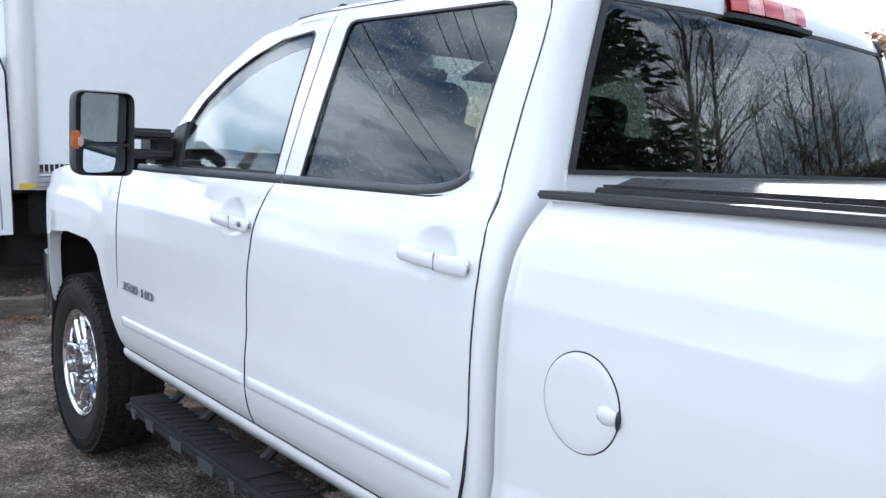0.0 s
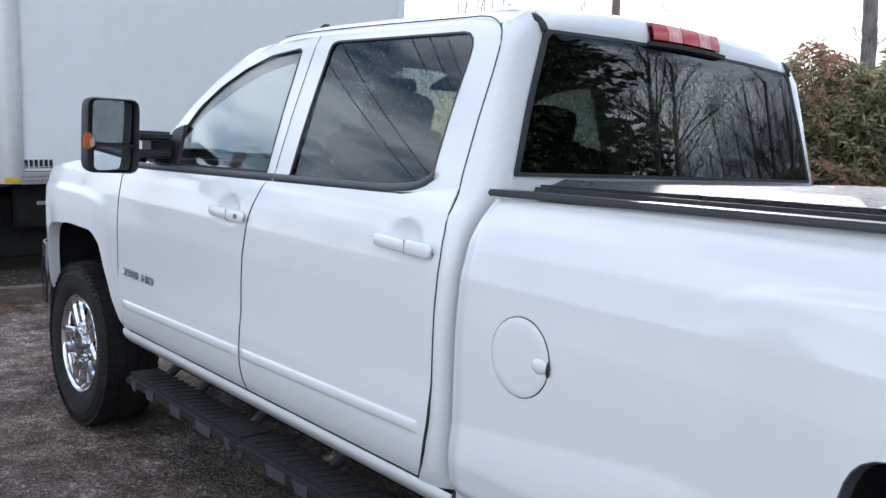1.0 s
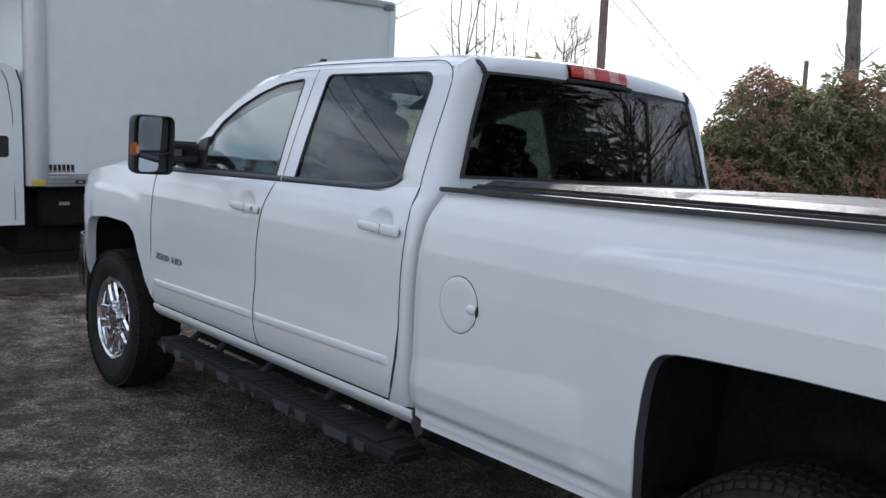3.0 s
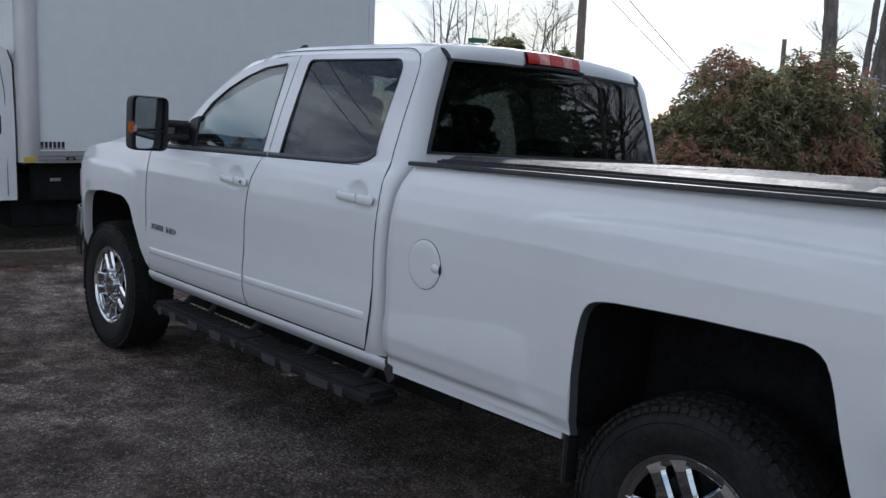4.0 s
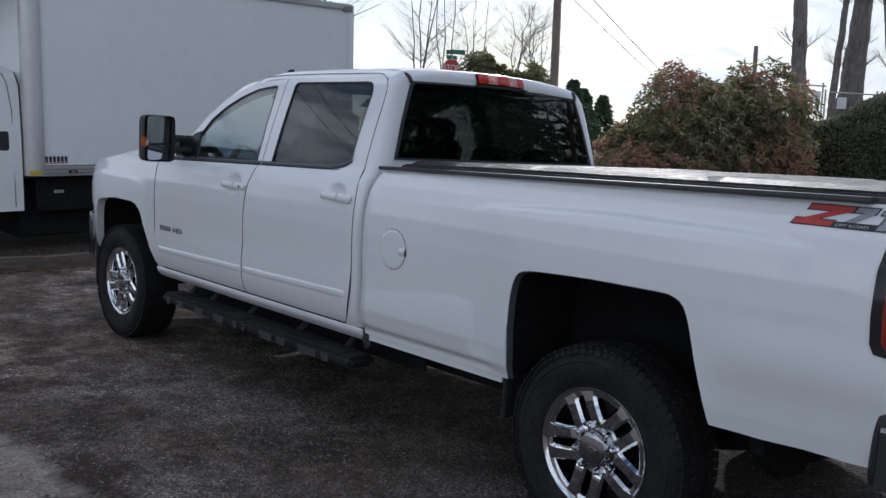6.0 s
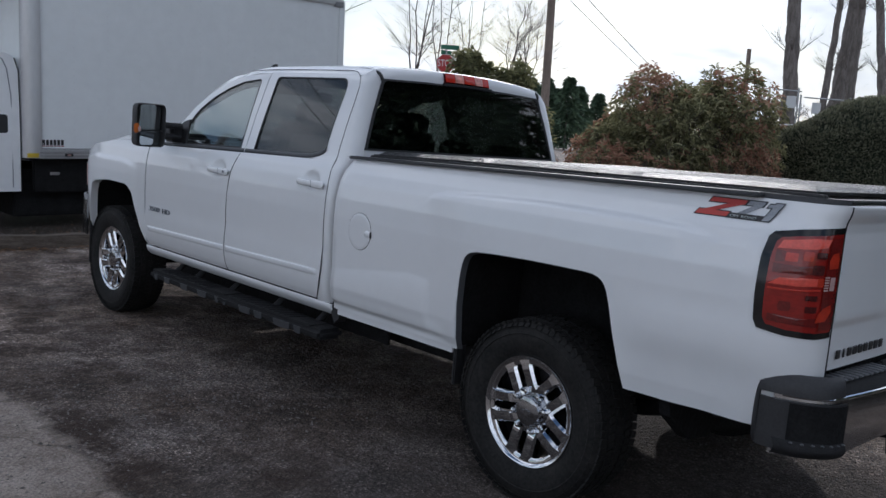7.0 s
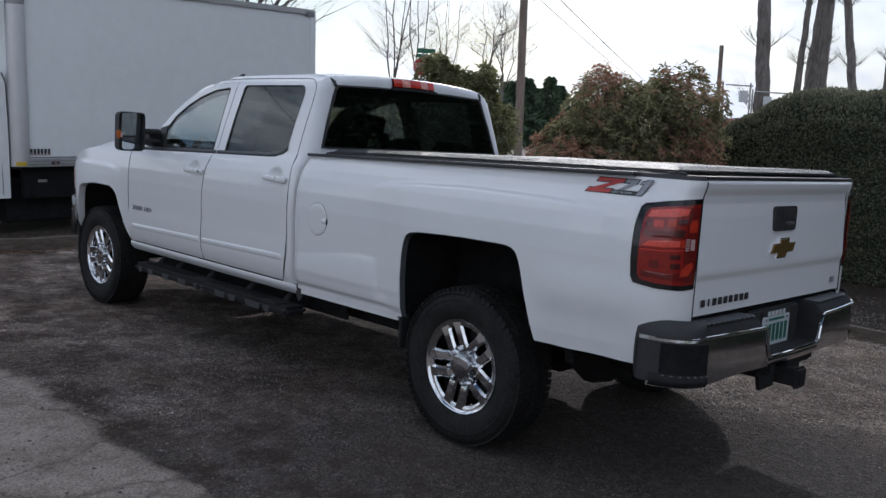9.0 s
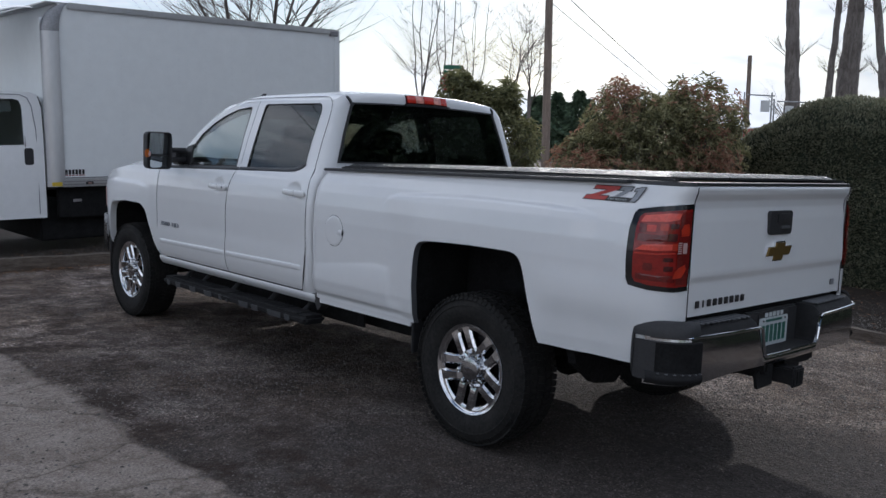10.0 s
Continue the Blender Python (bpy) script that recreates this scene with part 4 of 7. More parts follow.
build_shrub((7.12, 7.98, 0.0), [((0, 0, 1.35), (0.92, 0.92, 1.1)), ((0, 0, 1.35), (0.92, 0.92, 1.1)), ((-0.30, 0.30, 2.46), (0.31, 0.31, 0.42)), ((0.04, -0.04, 2.36), (0.38, 0.38, 0.40)), ((0.25, -0.25, 2.38), (0.34, 0.34, 0.38)), ((0.44, -0.45, 1.65), (0.48, 0.48, 0.72)), ((-0.55, 0.56, 2.12), (0.26, 0.26, 0.32))],
            "evergreen_shrub", "tall glossy dark green evergreen shrub", (M_RHODO, None), 2300, 0.13, 41)


def bare_tree(at, height, radius, seed, lean=(0.0, 0.0), depth=4, kids=4, label="", name="bare_tree", crown=0.35, mat=None, spread=0.55, shrink=0.62, limb=0.42, reach=0.26, limbs=4, knots=0.0):
    """A leafless tree: a tapered trunk, limbs and fine twigs."""
    r = random.Random(seed)
    tree = thing(name, label or "tall leafless tree with fine bare twigs", "tree", at)
    n = 10
    p = Vector((0, 0, -0.2))
    pts, rad = [], []
    for i in range(n + 1):
        f = i / n
        pts.append(Vector((lean[0] * f * height + 0.06 * height * 0.1 * noise.noise(Vector((f * 3, seed, 0))), lean[1] * f * height + 0.006 * height * noise.noise(Vector((f * 3, seed, 5))), -0.2 + f * height)))
        rad.append(radius * (1 - 0.80 * f) * (1.25 if i == 0 else 1.0))
    line, thick = pts, rad
    if knots:
        line, thick = [], []
        for i in range(n * 14 + 1):
            k, f = min(n - 1, i // 14), i / 14 - min(n - 1, i // 14)
            line.append(pts[k].lerp(pts[k + 1], f) + Vector((noise.noise(Vector((i * 0.21, seed, 3))), noise.noise(Vector((i * 0.21, seed, 8))), 0)) * radius * 0.22)
            thick.append((rad[k] + (rad[k + 1] - rad[k]) * f) * (1 + knots * noise.noise(Vector((i * 0.7, seed, 1)))))
    mesh_object("trunk", *limb_mesh([(line, thick)], 12), M_BARK, tree)
    lines = []
    for k in range(kids * limbs):
        f = r.uniform(crown, 0.98)
        i = int(f * n)
        a = r.uniform(0, math.tau)
        branch_lines(pts[i], (math.cos(a) * 0.8, math.sin(a) * 0.8, 0.75), height * reach * (1.15 - f * 0.6) * (r.uniform(0.5, 1.2) if knots else 1.0), rad[i] * limb, depth - 1, r, lines, spread, -0.02, kids, shrink)
    mesh_object("crown", *limb_mesh(lines, 5), mat or M_TWIG, tree)
    return tree


LEAN = (-0.020, 0.022)
# tall trunks far beyond the hedge: place, height, radius, lean
for k, (x, y, h, rad, ln) in enumerate(((46.27, 20.94, 38, 0.47, (-0.029, 0.058)), (50.59, 21.17, 36, 0.24, (0.009, -0.020)), (54.40, 22.43, 42, 0.48, (0.0255, -0.057)),
                                        (51.28, 19.82, 36, 0.38, (0.006, 0.012)), (48.99, 16.12, 34, 0.29, (-0.061, 0.149)), (60.0, 19.2, 28, 0.21, (0.02, 0.0)), (63.0, 15.6, 26, 0.20, (0.0, 0.03)))):
    bare_tree((x, y, 0), h, rad, 60 + k, ln, 3, 3, "tall tree with a straight grey trunk", "tall_tree", 0.06, spread=0.9, limb=0.065, reach=0.048, limbs=42, knots=0.16)
# leafless trees past the shrubs: each forks low into a fan of rising leaders
def forked_tree(at, fork, height, radius, leaders, fan, seed, turn):
    r = random.Random(seed)
    tree = thing("bare_tree", "leafless tree forking into slender rising limbs", "tree", at)
    low = [Vector((0.10 * noise.noise(Vector((k * 0.4, seed, 1))), 0.10 * noise.noise(Vector((k * 0.4, seed, 6))), -0.2 + (fork + 0.2) * k / 5)) for k in range(6)]
    mesh_object("trunk", *limb_mesh([(low, [radius * (1.25 - 0.09 * k) for k in range(6)])], 9), M_BARK, tree)
    lines = []
    for n in range(leaders):
        a = turn + (n + r.uniform(-0.2, 0.2)) * math.tau / leaders
        out = fan * r.uniform(0.55, 1.0)
        top = height * r.uniform(0.78, 1.0)
        start = low[-1] if n else low[-2]
        pts, rad = [], []
        for k in range(9):
            f = k / 8
            bow = out * (f ** 0.75) + 0.10 * math.sin(f * 6 + n * 2.0)
            wob = 0.14 * noise.noise(Vector((f * 4, n * 3.0, seed)))
            pts.append(start + Vector((math.cos(a) * bow + wob, math.sin(a) * bow - wob, (top - start.z) * f)))
            rad.append(radius * (0.36 - 0.29 * f))
        lines.append((pts, rad))
        for k in range(24):
            i = r.randint(1, 8)
            b = a + r.gauss(0, 1.2)
            f = i / 8
            branch_lines(pts[i], (math.cos(b) * 0.9, math.sin(b) * 0.9, r.uniform(0.5, 1.0)), r.uniform(1.2, 2.6) * (1.15 - 0.55 * f), max(0.009, rad[i] * 0.36), 2, r, lines, 0.55, 0.0, 3, 0.62, 4)
    mesh_object("crown", *limb_mesh(lines, 5), M_TWIG, tree)
    return tree


for x, y, fork, h, rad, leaders, fan, sd, turn in ((27.55, 32.62, 4.2, 13.5, 0.125, 4, 1.7, 181, 2.2), (28.40, 31.85, 3.4, 13.0, 0.115, 3, 1.2, 184, 5.4), (30.9, 32.2, 3.6, 11.5, 0.085, 4, 1.3, 187, 0.9),
                                                   (31.06, 29.16, 5.2, 8.8, 0.11, 3, 0.8, 190, 2.0), (33.06, 29.94, 5.0, 9.2, 0.115, 4, 0.8, 193, 5.2)):
    forked_tree((x, y, 0), fork, h, rad, leaders, fan, sd, turn)
forked_tree((6.6, 14.6, 0), 2.4, 7.3, 0.17, 6, 2.3, 91, 0.4)

# woodland behind the camera, mirrored in the glass
wood_a = bare_tree((6.0, -13.0, 0), 15, 0.22, 120, (0.10, 0.02), 4, 4, "bare woodland tree with a dark trunk", "woodland_tree", 0.30, shrink=0.66)
wood_b = bare_tree((11.0, -15.0, 0), 17, 0.20, 121, (-0.04, 0.03), 4, 4, "bare woodland tree with a dark trunk", "woodland_tree", 0.42, shrink=0.62)
wood_a["group"] = wood_b["group"] = "bare woodland trees"
wr = random.Random(5)
for k in range(58):
    x, y = wr.uniform(6.0, 52.0), wr.uniform(-40.0, -20.0)
    if x > 16:
        y += 9.0
    sc = wr.uniform(0.45, 0.85)
    kind, turn = wr.choice((wood_a, wood_b)), wr.uniform(0, 360)
    if k % 3 == 2:
        continue
    o = copy_thing(kind, pose(x, y, 0, 0, 0, turn))
    o.scale = (sc, sc, sc)
# small bare trees across the road, mirrored low in the side windows
for x, y, sc in ((-9.0, 13.0, 0.22), (-7.6, 15.5, 0.25), (-10.6, 15.0, 0.24), (-12.5, 12.0, 0.22), (-9.5, 18.0, 0.28), (-14.0, 20.0, 0.30), (-6.5, 19.0, 0.28), (-11.5, 17.0, 0.26), (-8.4, 14.2, 0.2), (-13.0, 15.0, 0.25)):
    o = copy_thing(wood_a, pose(x, y, 0, 0, 0, wr.uniform(0, 360)))
    o.scale = (sc, sc, sc)


def conifer(at, height, seed, coarse=1.0):
    r = random.Random(seed)
    tree = thing("conifer", "dark green conifer in the distance", "tree", at)
    mesh_object("trunk", *limb_mesh([([Vector((0, 0, -0.2)), Vector((0, 0, height))], [0.18, 0.02])], 8), M_BARK, tree)
    places = []
    for k in range(2600):
        f = r.random() ** 0.7
        a = r.uniform(0, math.tau)
        rad = (1 - f ** 1.6) * height * 0.34 * (0.7 + 0.3 * math.sin(a * 3 + f * 25 + seed)) * r.random() ** 0.4
        places.append((Vector((math.cos(a) * rad, math.sin(a) * rad, 0.6 + f * (height - 0.6))), (math.cos(a), math.sin(a), -0.25 + r.gauss(0, 0.3)), r.uniform(0.2, 0.5) * coarse, r.uniform(0.05, 0.12) * coarse))
    leaf_cloud("crown", places, M_CONIFER, tree, seed)
    return tree


# placed along sight lines from the end of the camera path
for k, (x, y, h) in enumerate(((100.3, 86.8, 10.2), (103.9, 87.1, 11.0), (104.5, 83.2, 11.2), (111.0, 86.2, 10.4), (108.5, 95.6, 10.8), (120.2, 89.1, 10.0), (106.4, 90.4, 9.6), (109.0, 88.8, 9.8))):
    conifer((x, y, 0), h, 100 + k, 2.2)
# unseen conifers added to darken what the rear glass mirrors
wood_c = conifer((4.0, -40.0, 0), 11.0, 130)
wood_c["label"] = "unseen dark conifer added to darken the mirrored wood behind the lot"
for k in range(58):
    if k < 42:
        a, d = radians(wr.uniform(-68, -41)), wr.uniform(23, 34)
        x, y, sc = d * math.cos(a), 1.5 + d * math.sin(a), wr.uniform(1.10, 1.45)
    else:
        x, y, sc = wr.uniform(-20, 58), wr.uniform(-54, -44), wr.uniform(0.6, 0.9)
    o = copy_thing(wood_c, pose(x, y, 0, 0, 0, wr.uniform(0, 360)))
    o.scale = (sc * 1.25, sc * 1.25, sc)


# poles, post, wires
M_POLE = material("weathered_pole", (0.230, 0.182, 0.149), 0.9, vary=0.25, scale=4, stretch=(1, 1, 0.15), bump=0.4, bump_scale=30)
px, py = 22.36, 19.36
pole = part("utility_pole", tube([(0, 0, -0.3), (LEAN[0] * 5, LEAN[1] * 5, 5), (LEAN[0] * 11, LEAN[1] * 11, 11)], [0.17, 0.155, 0.13], 16), M_POLE, m=Matrix.Translation((px, py, 0)))
tagged(pole, "weathered brown wooden utility pole", "utility pole")
qx, qy = 44.53, 22.95
post = part("wooden_pole", tube([(0, 0, -0.3), (-0.09, 0.18, 7.70)], [0.14, 0.12], 12), M_POLE, m=Matrix.Translation((qx, qy, 0)))
tagged(post, "weathered wooden pole with no wires far beyond the hedge", "pole")
M_WIRE = material("black_wire", (0.02, 0.02, 0.02), 0.7, vary=0.1, scale=5)


def wire(a, b, sag, rad=0.012):
    a, b = Vector(a), Vector(b)
    pts = []
    for i in range(25):
        f = i / 24
        p = a.lerp(b, f)
        p.z -= sag * 4 * f * (1 - f)
        pts.append(p)
    ob = part("overhead_wire", tube(pts, rad, 5), M_WIRE)
    return tagged(ob, "thin black overhead wire", "wire", "overhead wires")


wire((px - 0.13, py + 0.15, 8.1), (81.4, 48.2, 6.4), 0.25, 0.020)
wire((px - 0.13, py + 0.15, 7.35), (81.0, 48.0, 5.7), 0.25, 0.015)
far_pole = part("utility_pole", tube([(0, 0, -0.3), (0, 0, 7.0)], [0.17, 0.14], 10), M_POLE, m=Matrix.Translation((81.2, 48.1, 0)))
tagged(far_pole, "weathered wooden utility pole far down the road", "utility pole")

# wires across the road, mirrored in the side windows
for x0, y0 in ((-1.5, 10.95), (-36.0, 28.2)):
    pl = part("utility_pole", tube([(0, 0, -0.3), (0, 0, 10.6)], [0.17, 0.13], 12), M_POLE, m=Matrix.Translation((x0, y0, 0)))
    tagged(pl, "weathered wooden utility pole across the road", "utility pole")
for z0, dx in ((7.1, 0.13), (7.6, 0.13), (9.3, 0.12), (9.8, 0.12), (10.3, 0.12)):
    wire((-1.5 - dx, 10.95, z0), (-36.0 + dx, 28.2, z0), 0.35, 0.011)


# ---- far things seen over the planting ----
M_STOP = material("sign_red", (0.42, 0.03, 0.03), 0.5, vary=0.08, scale=10)
M_SIGNGREEN = material("sign_green", (0.02, 0.14, 0.08), 0.5, vary=0.08, scale=10)
M_SIGNWHITE = material("sign_white", (0.72, 0.72, 0.72), 0.5, vary=0.05, scale=10)
M_GALV = material("galvanised_pipe", (0.42, 0.43, 0.44), 0.4, metal=0.7, vary=0.15, scale=12)
M_REDPAINT = material("red_car_paint", (0.30, 0.03, 0.025), 0.3, vary=0.06, scale=3, coat=0.8)


def text_mesh(body, size):
    c = bpy.data.curves.new("letters", "FONT")
    c.body = body
    c.size = size
    c.align_x, c.align_y = "CENTER", "CENTER"
    c.extrude = 0.002
    o = new("letters_source", c)
    bpy.context.view_layer.update()
    m = bpy.data.meshes.new_from_object(o.evaluated_get(bpy.context.evaluated_depsgraph_get()))
    bpy.data.objects.remove(o)
    return m


def build_stop_sign():
    sx, sy = 20.40, 22.88
    sign = thing("stop_sign", "red octagonal stop sign under a green street-name blade", "road sign", (sx, sy, 0))
    sign.rotation_euler = (0, radians(-1.2), radians(-43.4))
    part("post", tube([(0, 0.03, -0.2), (0, 0.03, 4.95)], 0.035, 8), M_GALV, sign)
    octo = [(0.38 * math.cos(radians(22.5 + 45 * k)), 0.38 * math.sin(radians(22.5 + 45 * k))) for k in range(8)]
    part("sign_rim", prism(octo, lambda a, b, d: (a, -d, 4.20 + b), 0.006), M_SIGNWHITE, sign)
    plate = part("sign_plate", prism([(a * 0.94, b * 0.94) for a, b in octo], lambda a, b, d: (a, -0.007 - d, 4.20 + b), 0.002), M_STOP, sign, "red octagonal plate")
    word = text_mesh("STOP", 0.30)
    word.materials.append(M_SIGNWHITE)
    w = new("sign_word", word)
    w.parent = plate
    w.matrix_basis = Matrix.Translation((0, -0.014, 4.20)) @ Matrix.Rotation(math.pi / 2, 4, "X") @ Matrix.Diagonal((0.85, 1.25, 1, 1))
    part("street_blade", block((0.72, 0.02, 0.17), (0.14, -0.01, 4.82), 0.005), M_SIGNGREEN, sign, "green street-name blade")
    part("street_blade", block((0.50, 0.02, 0.15), (0.0, 0.02, 4.62), 0.005, turn=Matrix.Rotation(radians(35), 4, "Z")), M_SIGNGREEN, sign)


build_stop_sign()


def build_fence():
    fence = thing("pipe_gate", "galvanised pipe gate with two pale notice boards", "gate", (10.21, 4.48, 0))
    d = Vector((0.55, -1.05, 0)).normalized()
    for u0, u1, zt in ((-0.075, 0.375, 2.735), (0.42, 1.16, 2.63)):
        a, b = d * u0, d * u1
        for p in (a, b):
            part("gate_post", tube([(p.x, p.y, 0), (p.x - 0.03, p.y + 0.04, zt + 0.04)], 0.015, 8), M_GALV, fence)
        for z in (zt, 1.4, 0.45):
            part("gate_rail", tube([(a.x, a.y, z), (b.x, b.y, z - 0.015)], 0.012, 8), M_GALV, fence)
    for u, z, w_, h_ in ((0.225, 2.54, 0.15, 0.195), (0.615, 2.465, 0.135, 0.18)):
        p = d * u
        part("notice_board", block((w_, 0.015, h_), (0, 0, 0), 0.004, turn=Matrix.Translation((p.x - 0.03, p.y - 0.02, z)) @ Matrix.Rotation(math.atan2(d.y, d.x), 4, "Z")), M_SIGNWHITE, fence, "pale notice board")
    return fence


build_fence()


def build_far_car(at, turn, paint, label, high):
    """A parked van far off: body, glass, wheels."""
    car = thing("parked_van", label, "van", at)
    car.rotation_euler = (0, 0, radians(turn))
    body = [(-2.3, 0.40), (2.2, 0.40), (2.3, 0.80), (2.2, 1.02), (1.5, 1.16), (0.95, high - 0.12), (0.70, high), (-1.9, high), (-2.2, high - 0.15), (-2.3, 1.0)]
    b = part("body", prism(body, lambda a, z, d: (a, -0.9 + d, z), 1.8), paint, car)
    for y in (-0.905, 0.905):
        part("side_glass", prism([(-1.9, 1.22), (1.30, 1.22), (0.86, high - 0.18), (-1.8, high - 0.18)], lambda a, z, d: (a, y + (d if y > 0 else -d), z), 0.006), M_BLACK, b)
    part("rear_glass", block((0.02, 1.4, 0.5), (-2.29, 0, high - 0.55), 0.01), M_BLACK, b)
    part("roof_panel", block((2.5, 1.6, 0.04), (-0.6, 0, high + 0.01), 0.015), M_WHITECAB, b)
    for x in (-1.4, 1.4):
        for y in (-0.82, 0.82):
            wl = part("wheel", lathe([(-0.1, 0.18), (-0.1, 0.32), (-0.08, 0.34), (0.08, 0.34), (0.1, 0.32), (0.1, 0.18)], 24), M_RUBBER, car, m=Matrix.Translation((x, y, 0.34)) @ Matrix.Rotation(math.pi / 2, 4, "Z"))
            part("rim", lathe([(-0.09, 0.19), (-0.05, 0.0), (0.05, 0.0), (0.09, 0.19)], 20), M_ALU, wl)
    return car


build_far_car((13.4, 6.1, 0), 62, M_REDPAINT, "red parked van with a pale roof beyond the hedge", 2.22)


# ---- the pickup: surfaces of its body ----
LOWER = [(0.48, 0.90), (0.53, 0.945), (0.57, 0.962), (0.60, 0.966), (0.64, 0.984), (0.72, 0.998), (0.85, 1.006), (1.00, 1.013),
         (1.10, 1.015), (1.20, 1.010), (1.28, 0.998), (1.34, 0.980), (1.38, 0.958), (1.41, 0.938), (1.46, 0.920)]
DOOR_BACK = [(0.58, 1.600), (0.612, 1.586), (0.65, 1.560), (0.71, 1.539), (0.80, 1.520), (0.90, 1.512), (1.23, 1.511), (1.30, 1.515), (1.38, 1.530), (1.45, 1.538), (1.74, 1.541), (1.81, 1.546), (1.845, 1.556), (1.868, 1.580)]
DOOR_MID = [(0.60, 2.545), (0.66, 2.553), (0.75, 2.553), (0.90, 2.542), (1.03, 2.540), (1.12, 2.534), (1.24, 2.520), (1.33, 2.484), (1.38, 2.466)]
UPPER = [(1.34, 0.950), (1.40, 0.936), (1.60, 0.875), (1.84, 0.792), (1.875, 0.772), (1.90, 0.745)]
ROOF = [(0.0, 1.968), (0.30, 1.963), (0.52, 1.950), (0.64, 1.934), (0.70, 1.919), (0.745, 1.897), (0.772, 1.875)]


def back_y(x, z):
    """The rear face of the cab."""
    return interp([(0.6, 1.450), (1.40, 1.447), (1.46, 1.453), (1.85, 1.512), (1.93, 1.530)], z) - 0.006 * (1 - (x / 0.9) ** 2)


def glass_half(z):
    return interp([(0.6, 0.815), (1.44, 0.815), (1.66, 0.745), (1.86, 0.668), (1.95, 0.64)], z)


def lower_w(y, z):
    """Half the width of fenders, doors and bedsides."""
    w = interp(LOWER, z)
    if y > 2:
        lid = 1.20 - 0.05 * smooth(4.61, 4.99, y) - 0.03 * smooth(4.08, 3.78, y)
        k = smooth(3.78, 3.94, y) * (1 - smooth(4.71, 4.99, y)) * (1 - smooth(lid - 0.024, lid + 0.012, z)) * smooth(0.45, 0.9, z + 0.25)
        w += 0.014 * k
    elif y < 1.5:
        # the shoulder over the rear wheel, with a crisp upper edge and a rounded front end
        lid = interp([(-0.85, 1.300), (-0.70, 1.328), (-0.52, 1.336), (0.0, 1.341), (0.38, 1.329), (0.60, 1.315), (0.68, 1.296), (0.74, 1.25)], y)
        ahead = interp([(0.6, 0.66), (1.0, 0.68), (1.16, 0.72), (1.32, 0.78)], z)
        k = smooth(-0.84, -0.66, y) * (1 - smooth(ahead - 0.34, ahead, y)) * (1 - smooth(lid - 0.020, lid + 0.008, z)) * smooth(0.45, 0.9, z + 0.25)
        w += 0.025 * k
        if y > 0.5:
            # below a rising crease the side swells and catches the sky; it runs out before the wheel
            zc = interp([(0.60, 0.860), (0.66, 0.884), (0.80, 0.894), (1.10, 0.856), (1.42, 0.815)], y)
            swell = max(0.0, min(1.0, (zc - z) / 0.150))
            w += 0.0145 * smooth(0.630, 0.69, y) * (1 - (1 - swell) ** 2) * smooth(0.60, 0.72, z)
            # folded strip along the lower edge
            w += 0.007 * smooth(0.50, 0.60, y) * (smooth(0.618, 0.590, z) + 0.9 * smooth(0.618, 0.640, z) * (1 - smooth(0.640, 0.70, z)))
    if y < -0.40:
        k = smooth(-0.42, -0.62, y)
        w += k * (0.008 * smooth(1.08, 0.945, z) * smooth(0.80, 0.925, z) - 0.016 * smooth(0.935, 0.68, z))
    if y > 4.38:
        w -= 0.25 * ((y - 4.38) / 0.82) ** 2.0
    return w


def belt(y):
    return interp([(1.50, 1.430), (1.60, 1.420), (1.75, 1.396), (2.5, 1.378), (3.4, 1.352), (3.9, 1.345)], y)


def dent(y, z, cy, cz, ry, rz, depth):
    d = ((y - cy) / ry) ** 2 + ((z - cz) / rz) ** 2
    return depth * max(0.0, 1 - d) ** 0.8


ARCH = [(-0.500, 0.658), (-0.495, 0.671), (-0.476, 0.737), (-0.439, 0.867), (-0.412, 0.976), (-0.397, 1.022), (-0.383, 1.050), (-0.366, 1.068), (-0.346, 1.079),
        (-0.32, 1.086), (-0.28, 1.088), (-0.15, 1.088), (0.0, 1.087), (0.133, 1.083), (0.268, 1.077), (0.325, 1.072), (0.362, 1.064), (0.384, 1.052), (0.399, 1.034),
        (0.411, 1.008), (0.420, 0.972), (0.428, 0.930), (0.440, 0.804), (0.448, 0.638), (0.452, 0.587)]


def rear_arch(y):
    """A level top with a tight corner at each end."""
    return interp(ARCH, y)


def front_arch(y):
    return interp([(3.66, 0.60), (3.70, 0.645), (3.76, 0.73), (3.83, 0.86), (3.87, 0.965), (3.92, 1.005), (3.98, 1.022), (4.25, 1.025),
                   (4.50, 1.000), (4.58, 0.970), (4.63, 0.90), (4.66, 0.78), (4.70, 0.62), (4.72, 0.58)], y)


def rail_z(y):
    return interp([(-1.2, 1.464), (0.72, 1.427), (1.42, 1.405)], y)


def columns(ys, zb, zt, nv, fx, s, bm=None):
    """A panel made of upright strips at the given places."""
    bm = bm or bmesh.new()
    rows = []
    for y in ys:
        rows.append([bm.verts.new((s * fx(y, zb(y) + (zt(y) - zb(y)) * j / nv), y, zb(y) + (zt(y) - zb(y)) * j / nv)) for j in range(nv + 1)])
    for a, b in zip(rows, rows[1:]):
        for j in range(nv):
            bm.faces.new((a[j], b[j], b[j + 1], a[j + 1]))
    return bm


